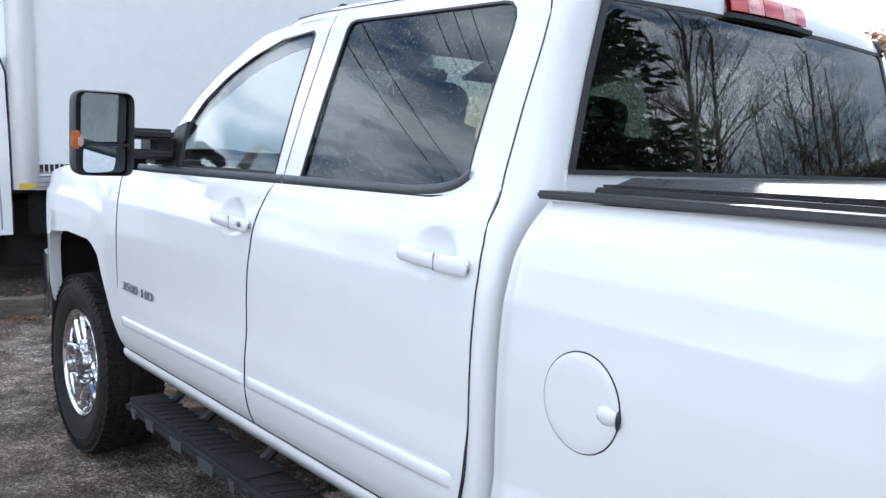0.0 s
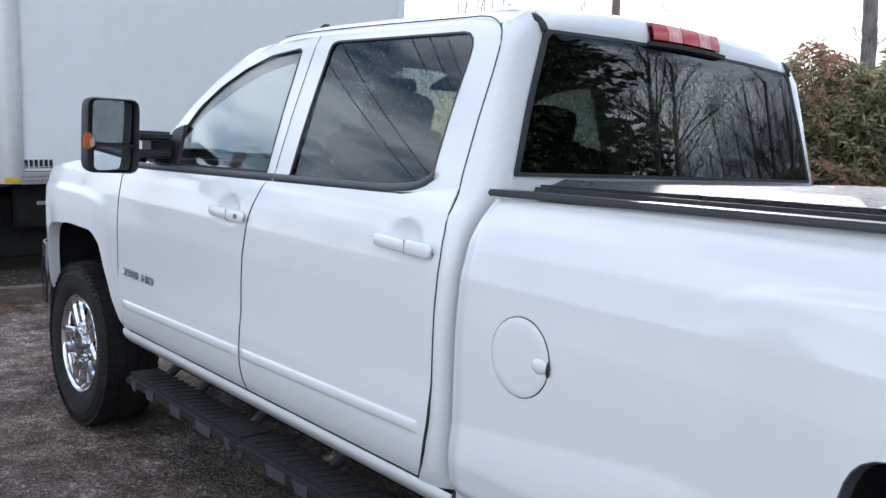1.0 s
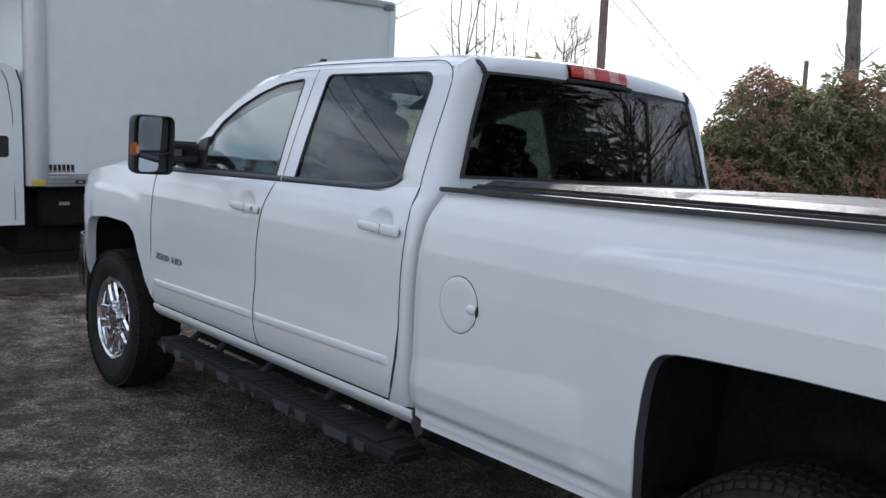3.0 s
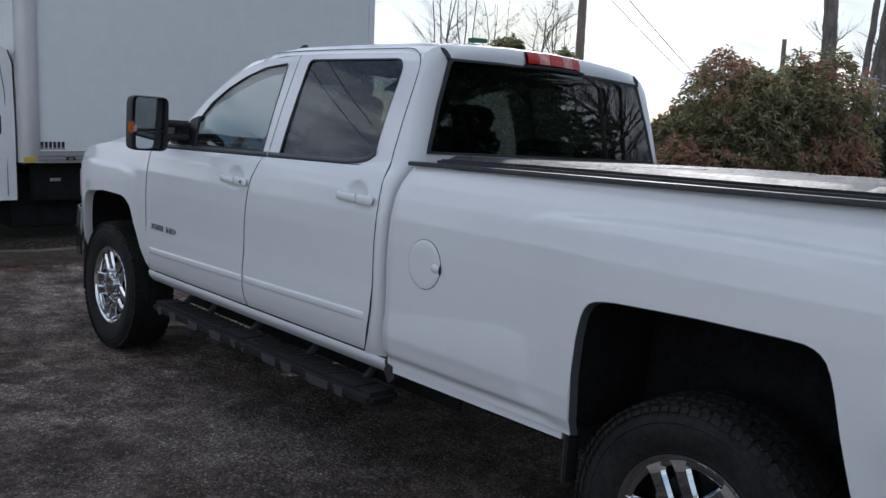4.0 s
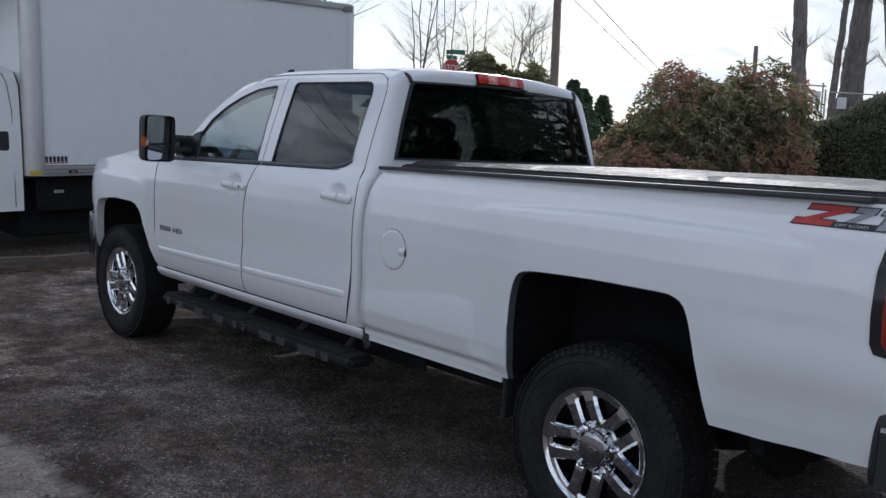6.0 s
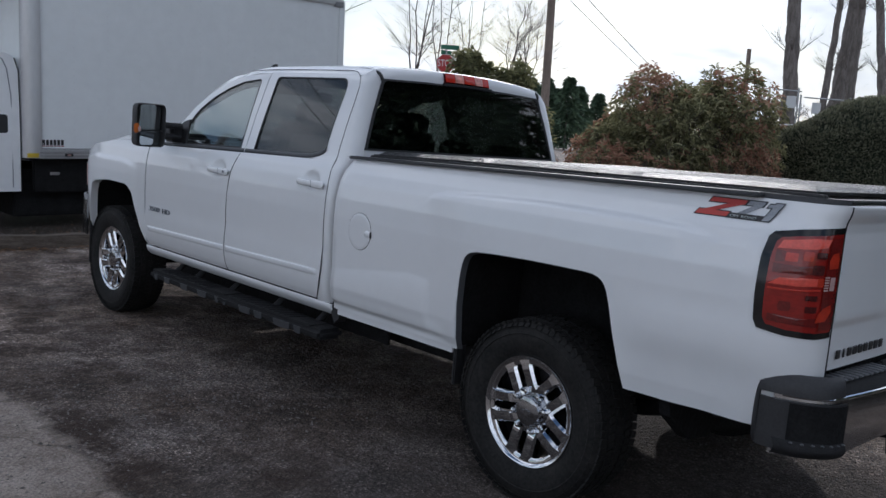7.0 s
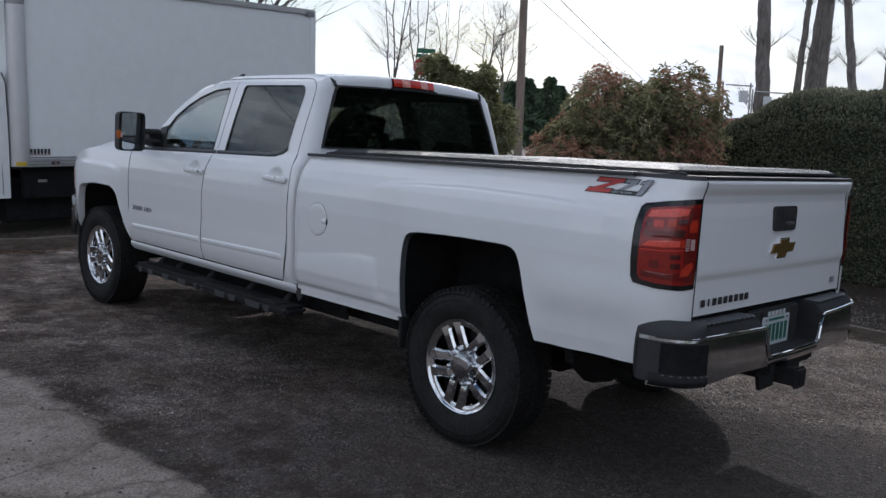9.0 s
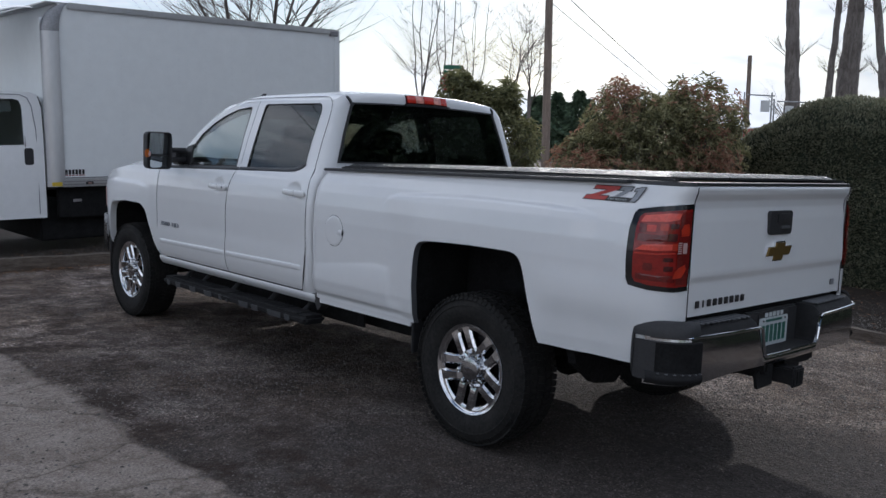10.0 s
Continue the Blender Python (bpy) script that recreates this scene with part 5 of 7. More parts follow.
WIN_F = [(2.520, 1.392), (2.545, 1.817), (2.562, 1.829), (2.74, 1.810), (2.90, 1.762), (3.05, 1.697), (3.19, 1.614), (3.275, 1.530), (3.285, 1.372)]
OUT_F = [(2.472, 1.340), (2.472, 1.860), (2.472, 1.872), (2.74, 1.852), (2.94, 1.800), (3.12, 1.718), (3.27, 1.624), (3.50, 1.430), (3.662, 1.325)]
WIN_R = [(1.652, 1.440), (1.655, 1.50), (1.654, 1.64), (1.650, 1.775), (1.653, 1.806), (1.664, 1.830), (1.684, 1.845), (1.712, 1.850), (2.340, 1.848), (2.360, 1.840), (2.368, 1.822), (2.370, 1.388), (1.84, 1.399), (1.71, 1.412)]
OUT_R = [(1.534, 1.400), (1.538, 1.50), (1.539, 1.64), (1.541, 1.74), (1.546, 1.81), (1.556, 1.845), (1.580, 1.868), (1.610, 1.877), (2.42, 1.877), (2.464, 1.877), (2.464, 1.84), (2.464, 1.340), (1.84, 1.352), (1.68, 1.362)]


def upper_x(y, z):
    w = interp(UPPER, z)
    if y > 2.9:
        w -= 0.05 * smooth(2.9, 3.9, y)
    return w


def pane_x(y, z):
    """The gently barrelled glass of the doors."""
    d = z - 1.40
    return 0.928 - 0.283 * d - 0.088 * d * d - (0.05 * smooth(2.9, 3.9, y) if y > 2.9 else 0.0)


def roof_drop(y):
    """How far the roof falls towards the windscreen."""
    return interp([(2.2, 0.0), (2.5, 0.003), (2.6, 0.006), (2.7, 0.0115), (2.82, 0.021), (2.9, 0.032), (2.98, 0.048)], y)


def flat_letters(words, size, mat):
    curve = bpy.data.curves.new("letters", "FONT")
    curve.body = words
    curve.size = size
    curve.extrude = 0.003
    curve.materials.append(mat)
    tmp = new("letters_source", curve)
    bpy.context.view_layer.update()
    me = bpy.data.meshes.new_from_object(tmp.evaluated_get(bpy.context.evaluated_depsgraph_get()))
    bpy.data.objects.remove(tmp)
    return me


def build_pickup():
    truck = thing("pickup_truck", "white four-door heavy-duty pickup with chrome wheels parked on gravel", "pickup truck")

    for s in (-1, 1):
        # bedside: along the side, then round the rear corner
        def bed_fx(y, z):
            return lower_w(y, z) if z < 1.40 else lower_w(y, 1.40) - 0.35 * (z - 1.40)

        front = lambda z: interp([(0.5, 1.442), (1.0, 1.440), (1.19, 1.437), (1.30, 1.426), (1.36, 1.408), (1.42, 1.385)], z)
        ys = steps(-0.93, -0.505, 26) + [p[0] for p in ARCH] + [0.455] + steps(0.465, 0.76, 50) + steps(0.76, 1.30, 34)[1:]
        ys = sorted(ys + [(a[0] + b[0]) / 2 for a, b in zip(ARCH, ARCH[1:]) if b[0] - a[0] > 0.03])
        zb = lambda y: 0.655 if y < -0.50 else (0.585 if y > 0.452 else rear_arch(y))
        bm = columns(ys, zb, lambda y: 1.09, 64, bed_fx, s)
        columns(ys, lambda y: 1.09, rail_z, 56, bed_fx, s, bm)
        bmesh.ops.remove_doubles(bm, verts=bm.verts[:], dist=0.0001)

        def front_strip(u, v):
            z = 0.585 + (rail_z(1.36) - 0.585) * v
            y = 1.30 + (front(z) - 1.30) * u
            return (s * (bed_fx(y, z) - 0.014 * smooth(0.5, 1.0, u) ** 2), y, z)

        sheet(front_strip, 10, 80, bm)

        def corner(u, v):
            a = u * math.pi / 2
            bottom = 0.655 + 0.175 * smooth(0.30, 0.55, u)
            z = bottom + (rail_z(-1.0) - bottom) * v
            w = bed_fx(-0.93, z)
            lip = interp([(1.36, 0.0), (1.395, 0.002), (1.425, 0.013), (1.45, 0.018), (1.47, 0.014)], z) * math.sin(a) ** 3
            return (s * (w - (w - 0.800) * (1 - math.cos(a)) ** 1.15), -0.93 - 0.254 * math.sin(a) - lip, z)

        sheet(corner, 16, 40, bm)
        gate_gap = tube([(corner(1.0, v)[0] - s * 0.002, corner(1.0, v)[1] - 0.002, corner(1.0, v)[2]) for v in steps(0.04, 0.995, 40)], 0.0026, 6)
        def corner_top(u, v):
            ox, oy, oz = corner(u, 1.0)
            return (ox + (s * 0.785 - ox) * v, oy + (-0.93 - 0.215 * u - oy) * v, oz - 0.001)

        sheet(corner_top, 16, 3, bm)
        cap_line = [(corner(k / 8, 1.0)[0] * 0.994, corner(k / 8, 1.0)[1] + 0.006) for k in range(9)]
        rear_cap = prism(cap_line + [(s * 0.785, -1.100), (s * 0.887, -1.085), (s * 0.887, -0.930)], lambda a, b, d: (a, b, rail_z(-1.0) + 0.0015 + d), 0.018)
        side = part("bedside", bm, M_PAINT, truck, "white bedside with a square wheel arch", thick=0.006)

        part("rail_cap_end", rear_cap, M_RAIL, side)
        part("tailgate_gap", gate_gap, M_DECAL_K, side)
        # the folded edge of the arch and the black liner behind
        bm = bmesh.new()
        arch = ARCH

        def lip(u, v):
            i = round(u * (len(arch) - 1))
            y, z = arch[i]
            return (s * (lower_w(y, z) - 0.003 - 0.030 * v), y * (1 - 0.016 * v), z - 0.004 * v)

        sheet(lip, len(arch) - 1, 2, bm)
        part("arch_lip", bm, M_GREY, side, thick=0.003)
        bm = bmesh.new()

        def liner(u, v):
            i = round(u * (len(arch) - 1))
            y, z = arch[i]
            return (s * (lower_w(y, z) - 0.03 - 0.42 * v), y * 1.02, z + 0.012)

        sheet(liner, len(arch) - 1, 3, bm)
        well = part("wheel_well", bm, M_UNDER, side, "black inner wheel well", thick=0.004)
        part("well_front", block((0.40, 0.02, 0.50), (s * 0.745, 0.492, 0.83), 0.0), M_UNDER, well)
        part("well_wall", block((0.03, 1.02, 0.62), (s * 0.545, -0.03, 0.86), 0.0), M_UNDER, well)

        # sill under the bed and the shut line by the cab
        part("bed_sill", columns(steps(0.50, 1.40, 8), lambda y: 0.555 + 0.0 * y, lambda y: 0.588, 3, lambda y, z: 0.962, s), M_PAINT, side, thick=0.01)
        part("rail_cap", block((0.075, 2.336, 0.017), (s * 0.924, 0.231, 1.4455), 0.005, 2, turn=Matrix.Rotation(radians(-1.28), 4, "X")), M_RAIL, side,
             "grey plastic bed rail cap")
        part("mud_flap_edge", block((0.075, 0.02, 0.20), (s * 0.925, 0.482, 0.500), 0.006), M_BLACK, side)

        # fuel door on the driver's side
        if s < 0:
            cy, cz, r = 1.195, 1.045, 0.094

            def disc(u, v, lift, r0, r1):
                a = u * math.tau
                rr = r0 + (r1 - r0) * v
                y, z = cy + rr * math.cos(a), cz + rr * math.sin(a) * 1.03
                return (s * (bed_fx(y, z) + lift - 0.0025 * smooth(0.93, 1.0, rr / r)), y, z)

            part("gap_ring", sheet(lambda u, v: disc(u, v, 0.0026, r - 0.002, r + 0.0012), 64, 1, close_u=True), M_DECAL_K, side)
            fd = part("fuel_door", sheet(lambda u, v: disc(u, v, 0.0042, 0.001, r - 0.0015), 64, 10, close_u=True), M_PAINT, side, "round white fuel door")
            bm = bmesh.new()
            bmesh.ops.create_uvsphere(bm, u_segments=16, v_segments=10, radius=1.0, matrix=Matrix.Translation((s * (bed_fx(1.11, cz) + 0.001), cy - 0.066, cz - 0.006)) @ Matrix.Diagonal((0.009, 0.026, 0.019, 1)))
            part("finger_notch", bm, M_PAINT, fd)
            bm = bmesh.new()
            bmesh.ops.create_uvsphere(bm, u_segments=14, v_segments=8, radius=1.0, matrix=Matrix.Translation((s * (bed_fx(1.10, cz) + 0.004), cy - 0.0935, cz - 0.008)) @ Matrix.Diagonal((0.006, 0.005, 0.019, 1)))
            part("notch_shadow_gap", bm, M_DECAL_K, fd)

            # trim decal near the rear: slanted blocks in red and grey on a black ground
            def decal(dy, dz, d):
                z = 1.387 + dz
                y = -0.71 - dy
                return (s * (bed_fx(y, z) + d), y, z)

            def flat(points, lift, mat, label=""):
                return part("trim_decal", fill_sheet(points, lambda a, b: decal(a, b, lift), 3, 4), mat, side, label)

            # bold slanted strokes, red then silver, each on a black outline
            def stroke(pts, mat, label="", edge=0.0045):
                ca, cb = sum(p[0] for p in pts) / 4, sum(p[1] for p in pts) / 4
                put = lambda p: [(a + 0.55 * b, b - 0.004 + 0.008 * a) for a, b in p]
                wide = [(a + math.copysign(edge, a - ca), b + math.copysign(edge * 0.8, b - cb)) for a, b in pts]
                flat(put(wide), 0.0020, M_DECAL_K, label)
                flat(put(pts), 0.0036, mat)

            quad = lambda a0, a1, b0, b1: [(a0, b0), (a1, b0), (a1, b1), (a0, b1)]
            stroke(quad(0.004, 0.142, 0.044, 0.060), M_DECAL_R, "red and silver slanted trim decal")
            stroke([(0.000, 0.012), (0.052, 0.012), (0.142, 0.046), (0.090, 0.046)], M_DECAL_R)
            stroke(quad(-0.012, 0.112, -0.004, 0.013), M_DECAL_R)
            stroke(quad(0.150, 0.212, 0.044, 0.060), M_DECAL_S)
            stroke([(0.140, 0.012), (0.174, 0.012), (0.212, 0.046), (0.180, 0.046)], M_DECAL_S)
            stroke(quad(0.230, 0.252, 0.043, 0.055), M_DECAL_S)
            stroke(quad(0.248, 0.276, -0.004, 0.060), M_DECAL_S)
            flat([(a + 0.55 * b, b - 0.004 + 0.008 * a) for a, b in quad(0.116, 0.244, -0.008, 0.012)], 0.0028, M_DECAL_K)
            words = flat_letters("OFF ROAD", 0.0175, M_PLATE)
            ob = new("decal_words", words)
            ob.parent = side
            ob.matrix_basis = Matrix.Translation(decal(0.124, -0.0055, 0.0016)) @ Matrix(((0, 0, -1, 0), (-1, 0, 0, 0), (0, 1, 0, 0), (0, 0, 0, 1))) @ Matrix.Diagonal((1.20, 0.72, 1, 1))

        # tail lamp wrapping round the corner
        def lamp(u, z, lift):
            a = max(0.0, u) * math.pi / 2
            z += 0.012
            w = bed_fx(-0.93, z) + lift
            ex = w - (w - 0.800) * (1 - math.cos(a)) ** 1.15
            return (s * ex, -0.93 - (0.254 + lift) * math.sin(a) + (0.0 if u >= 0 else -u * 0.35), z)

        outline = [(0.97, 0.985), (0.985, 1.10), (0.99, 1.25), (0.99, 1.372), (0.75, 1.368), (0.45, 1.357), (0.22, 1.342), (0.180, 1.325),
                   (0.152, 1.25), (0.152, 1.12), (0.168, 1.032), (0.205, 1.004), (0.45, 0.988), (0.75, 0.980)]
        inner = [(0.952, 1.006), (0.966, 1.10), (0.972, 1.25), (0.968, 1.350), (0.75, 1.344), (0.45, 1.334), (0.295, 1.324), (0.255, 1.308),
                 (0.235, 1.25), (0.235, 1.12), (0.245, 1.042), (0.28, 1.022), (0.45, 1.010), (0.75, 1.002)]
        tail = part("tail_light", ring_sheet(outline, inner, lambda u, z: lamp(u, z, 0.004), 2, 4), M_GLOSS, truck, "red tail lamp in a black frame", thick=0.005)
        part("lens", fill_sheet(inner, lambda u, z: lamp(u, z, 0.002 + 0.004 * math.cos((u - 0.55) * 2.4)), 6, 4), M_RED, tail, "red lens", thick=0.003)
        # flat patches whose paler and darker reds stand for lit shelves and shaded pockets
        for nm, mm, lift, pts in (
                ("inner_column", M_RED_S, 0.0124, [(0.765, 1.014), (0.94, 1.016), (0.948, 1.10), (0.953, 1.25), (0.945, 1.338), (0.80, 1.334), (0.775, 1.315), (0.765, 1.20)]),
                ("upper_shelf", M_RED_P, 0.0124, [(0.275, 1.287), (0.60, 1.292), (0.745, 1.302), (0.775, 1.330), (0.60, 1.330), (0.31, 1.316)]),
                ("middle_shelf", M_RED_P, 0.0124, [(0.25, 1.164), (0.50, 1.163), (0.735, 1.168), (0.70, 1.194), (0.52, 1.193), (0.34, 1.188)]),
                ("shelf_edge", M_RED_L, 0.0126, [(0.25, 1.146), (0.50, 1.145), (0.735, 1.151), (0.735, 1.157), (0.50, 1.152), (0.25, 1.153)]),
                ("upper_chamber", M_RED_S, 0.0122, [(0.27, 1.205), (0.55, 1.204), (0.75, 1.210), (0.75, 1.240), (0.50, 1.232), (0.27, 1.236)]),
                ("lower_chamber", M_RED_S, 0.0122, [(0.28, 1.036), (0.55, 1.028), (0.75, 1.024), (0.75, 1.056), (0.55, 1.052), (0.28, 1.062)]),
                ("upper_bulb", M_RED_O, 0.0126, rounded(0.515, 1.252, 0.615, 1.284, 0.010, 3)),
                ("upper_bulb_pocket", M_RED_M, 0.0126, rounded(0.640, 1.262, 0.755, 1.284, 0.008, 2)),
                ("upper_bulb_pocket", M_RED_M, 0.0126, rounded(0.620, 1.206, 0.745, 1.240, 0.012, 2)),
                ("reflex_window", M_RED_L, 0.0124, rounded(0.36, 1.246, 0.47, 1.276, 0.006, 2)),
                ("lower_bulb_pocket", M_RED_M, 0.0126, rounded(0.590, 1.116, 0.715, 1.134, 0.007, 2)),
                ("lower_bulb_pocket", M_RED_M, 0.0126, rounded(0.600, 1.074, 0.720, 1.096, 0.008, 2)),
                ("lower_bulb_pocket", M_RED_S, 0.0126, rounded(0.36, 1.075, 0.47, 1.108, 0.012, 2)),
                ("brake_bulb", M_RED_O, 0.0128, [(0.80, 1.228), (0.92, 1.232), (0.925, 1.262), (0.90, 1.286), (0.82, 1.280), (0.79, 1.258)]),
                ("brake_bulb", M_RED_O, 0.0128, rounded(0.690, 1.166, 0.760, 1.196, 0.008, 3)),
                ("brake_bulb", M_RED_O, 0.0128, [(0.72, 1.040), (0.84, 1.046), (0.905, 1.082), (0.885, 1.104), (0.80, 1.092), (0.74, 1.070)]),
                ("top_shadow", M_RED_S, 0.0122, [(0.275, 1.240), (0.355, 1.244), (0.355, 1.280), (0.275, 1.282)]),
                ("reversing_lens", M_CLEAR, 0.0134, rounded(0.835, 1.154, 0.900, 1.200, 0.006, 2))):
            part(nm, fill_sheet(pts, lambda u, z: lamp(u, z, lift - 0.0035), 3, 2), mm, tail)
        for i in range(6):
            part("lens_rib", fill_sheet(rounded(0.765, 1.152 + 0.009 * i, 0.822, 1.157 + 0.009 * i, 0.002, 1), lambda u, z: lamp(u, z, 0.0099), 2, 2), M_CLEAR, tail)

        # cab corner behind the rear door
        def pillar(u, v):
            z = 0.60 + (1.880 - 0.60) * v
            y1 = interp(DOOR_BACK, z) - 0.004
            blend = smooth(1.34, 1.42, z)
            w = lower_w(y1, min(z, 1.41)) * (1 - blend) + upper_x(y1, max(z, 1.34)) * blend
            inner = glass_half(z) + 0.006
            yb_ = back_y(inner, z)
            a = u * math.pi / 2
            c = 1 - math.cos(a)
            return (s * (w - (w - inner) * c ** 1.25), y1 + (yb_ - y1) * max(0.0, math.sin(a)) ** 0.8, z)

        part("cab_corner", sheet(pillar, 14, 60), M_PAINT, truck, "white rounded rear corner of the cab", thick=0.005)

        # doors
        for which in ("front", "rear"):
            if which == "rear":
                ya = lambda z: interp(DOOR_BACK, z)
                yb = lambda z: interp(DOOR_MID, z) - 0.003
                hy, hz = 1.660, 1.258
            else:
                ya = lambda z: interp(DOOR_MID, z) + 0.003
                yb = lambda z: 3.655
                hy, hz = 2.657, 1.240

            def skin(u, v):
                yn = ya(1.0) + (yb(1.0) - ya(1.0)) * u
                z = 0.612 + (belt(yn) - 0.012 - 0.612) * v
                y = ya(z) + (yb(z) - ya(z)) * u
                w = lower_w(y, z) - dent(y, z, hy + 0.012, hz + 0.010, 0.080, 0.052, 0.024)
                w += 0.006 * (1 - smooth(0.80, 0.92, z)) * smooth(0.62, 0.70, z)
                return (s * w, y, z)

            bm = sheet(skin, 64, 56)
            o, w = (OUT_R, WIN_R) if which == "rear" else (OUT_F, WIN_F)
            ring_sheet([(a, max(b, belt(a) - 0.012)) for a, b in o], w, lambda y, z: (s * upper_x(y, z), y, z), 3, 6, bm)
            door = part(which + "_door", bm, M_PAINT, truck, "closed white " + which + " door", thick=0.005)
            glass = part("window", fill_sheet(w, lambda y, z: (s * pane_x(y, z), y, z), 12, 8), (M_GLASS_D if s < 0 else M_GLASS_DW) if which == "rear" else (M_GLASS if s < 0 else M_GLASS_W), door,
                         "tinted side window with drops" if which == "rear" else "clear side window", thick=0.004)
            glass.visible_shadow = False
            mid = (sum(p[0] for p in w) / len(w), sum(p[1] for p in w) / len(w))
            grown = lambda k: [(mid[0] + (a - mid[0]) * k, mid[1] + (b - mid[1]) * (2 * k - 1)) for a, b in w]
            part("window_seal", ring_sheet(grown(1.008), grown(0.990), lambda y, z: (s * (upper_x(y, z) + 0.002), y, z), 1, 5), M_BLACK, door, thick=0.005)
            # belt strip
            y0, y1 = (1.642, 2.463) if which == "rear" else (2.473, 3.60)

            def strip(u, v):
                y = y0 + (y1 - y0) * u
                if which == "rear":
                    zz = interp([(1.640, 1.448), (1.655, 1.434), (1.69, 1.415), (1.74, 1.403), (1.84, 1.392), (2.5, 1.376)], y)
                else:
                    zz = belt(y) - 0.002
                a = math.pi * (v - 0.5)
                return (s * (0.9365 + 0.010 * math.cos(a) - 0.6 * (zz - 1.38) * 0.35), y, zz + 0.014 * math.sin(a))

            part("belt_strip", sheet(strip, 30, 6), M_GREY, door, "dark grey belt strip")
            # protective moulding
            m0, m1 = (1.560, 2.543) if which == "rear" else (2.562, 3.615)

            def moulding(u, v):
                y = m0 + (m1 - m0) * u
                zz = interp([(1.5, 0.766), (3.6, 0.735)], y)
                a = math.pi * (v - 0.5)
                taper = min(1.0, u / 0.02, (1 - u) / 0.02)
                z = zz + 0.018 * math.sin(a)
                return (s * (lower_w(y, z) + 0.005 + 0.010 * taper * max(0.0, math.cos(a)) ** 0.5), y, z)

            part("side_moulding", sheet(moulding, 60, 10), M_PAINT, door)
            # handle
            hx = lower_w(hy, hz)
            bm = bmesh.new()

            def bar(u, v):
                a = v * math.tau
                y = hy - 0.125 + 0.25 * u
                fat = min(1.0, (min(u, 1 - u) / 0.06 + 0.15)) ** 0.5
                sx = 0.012 * fat
                sz = (0.021 if u < 0.42 else 0.018) * fat
                k = 3.0
                ca, sa = math.cos(a), math.sin(a)
                ca = math.copysign(abs(ca) ** (2 / k), ca)
                sa = math.copysign(abs(sa) ** (2 / k), sa)
                out = hx + 0.022 - 0.010 * (2 * u - 1) ** 2
                return (s * (out + sx * ca), y, hz - 0.006 + sz * sa + 0.006 * (u - 0.5))

            sheet(bar, 26, 16, bm)
            handle = part("door_handle", bm, M_PAINT, door, "white pull handle")
            part("handle_seam", block((0.0245, 0.0018, 0.0365), (s * (hx + 0.022), hy - 0.032, hz - 0.006), 0.0), M_DECAL_G, handle)
            for dy in (-0.105, 0.105):
                part("handle_foot", block((0.03, 0.03, 0.028), (s * (hx + 0.004), hy + dy, hz - 0.006), 0.008), M_PAINT, handle)
            if which == "front":
                part("key_cylinder", lathe([(s * (hx + 0.0335), 0.0), (s * (hx + 0.0345), 0.008), (s * (hx + 0.030), 0.009)], 16), M_DECAL_G, handle,
                     m=Matrix.Translation((0, hy - 0.095, hz - 0.006)))
                if s < 0:
                    part("window_header", prism([(2.57, 1.836), (2.74, 1.820), (2.90, 1.772), (3.05, 1.706), (3.15, 1.648), (3.09, 1.640), (2.98, 1.690), (2.86, 1.735), (2.72, 1.770), (2.58, 1.790)],
                                              lambda y, z, d: (s * (upper_x(y, z) - 0.030 - d), y, z), 0.008), M_TRIM, door, "dark inner window header")
                # mirror sail
                part("mirror_sail", prism([(3.225, 1.372), (3.262, 1.500), (3.272, 1.535), (3.36, 1.515), (3.47, 1.425), (3.55, 1.362)], lambda y, z, d: (s * (upper_x(y, z) + d), y, z), 0.014), M_BLACK, door)

        # shut lines: round the rear door and over both doors, between the doors, and before the front door
        def skin_x(y, z):
            k = smooth(1.34, 1.42, z)
            low = lower_w(y, min(z, 1.41)) + 0.006 * (1 - smooth(0.80, 0.92, z)) * smooth(0.62, 0.70, z)
            return low * (1 - k) + upper_x(y, max(z, 1.34)) * k

        line = [(s * (skin_x(interp(DOOR_BACK, z), z) + 0.0005), interp(DOOR_BACK, z) - 0.002, z) for z in steps(0.605, 1.85, 50)]
        over = lambda y: 1.8995 - roof_drop(y)
        line += [(s * 0.778, 1.578, 1.868), (s * 0.766, 1.606, 1.883), (s * 0.754, 1.640, 1.894), (s * 0.748, 1.690, 1.899)]
        line += [(s * 0.746, y, over(y) - 0.0006) for y in steps(1.75, 2.74, 18)]
        part("door_seam", tube(line, 0.0023, 6), M_DECAL_K, truck, "dark shut line round the rear door")
        line = [(s * (skin_x(interp(DOOR_MID, z), z) + 0.0005), interp(DOOR_MID, z), z) for z in steps(0.612, 1.36, 40)]
        part("door_seam", tube(line, 0.0022, 6), M_DECAL_K, truck)
        part("door_seam", tube([(s * (upper_x(2.468, z) + 0.0003), 2.468, z) for z in steps(1.41, 1.872, 10)], 0.0016, 6), M_DECAL_G, truck)
        part("door_seam", tube([(s * (lower_w(3.661, z) + 0.0005), 3.661, z) for z in steps(0.63, 1.325, 30)], 0.0018, 6), M_DECAL_G, truck)

        # fender
        def fend_top(y):
            return interp([(3.66, 1.335), (3.95, 1.345), (4.27, 1.325), (4.60, 1.275), (4.80, 1.215), (4.95, 1.15), (5.08, 1.08), (5.20, 1.00)], y)

        ys = [3.668 + 0.012 * i for i in range(28)] + steps(4.01, 4.48, 16)[0:] + [4.50 + 0.012 * i for i in range(1, 19)] + steps(4.73, 5.18, 14)
        zb = lambda y: front_arch(y) if y < 4.72 else interp([(4.72, 0.60), (4.78, 0.86), (5.2, 0.90)], y)
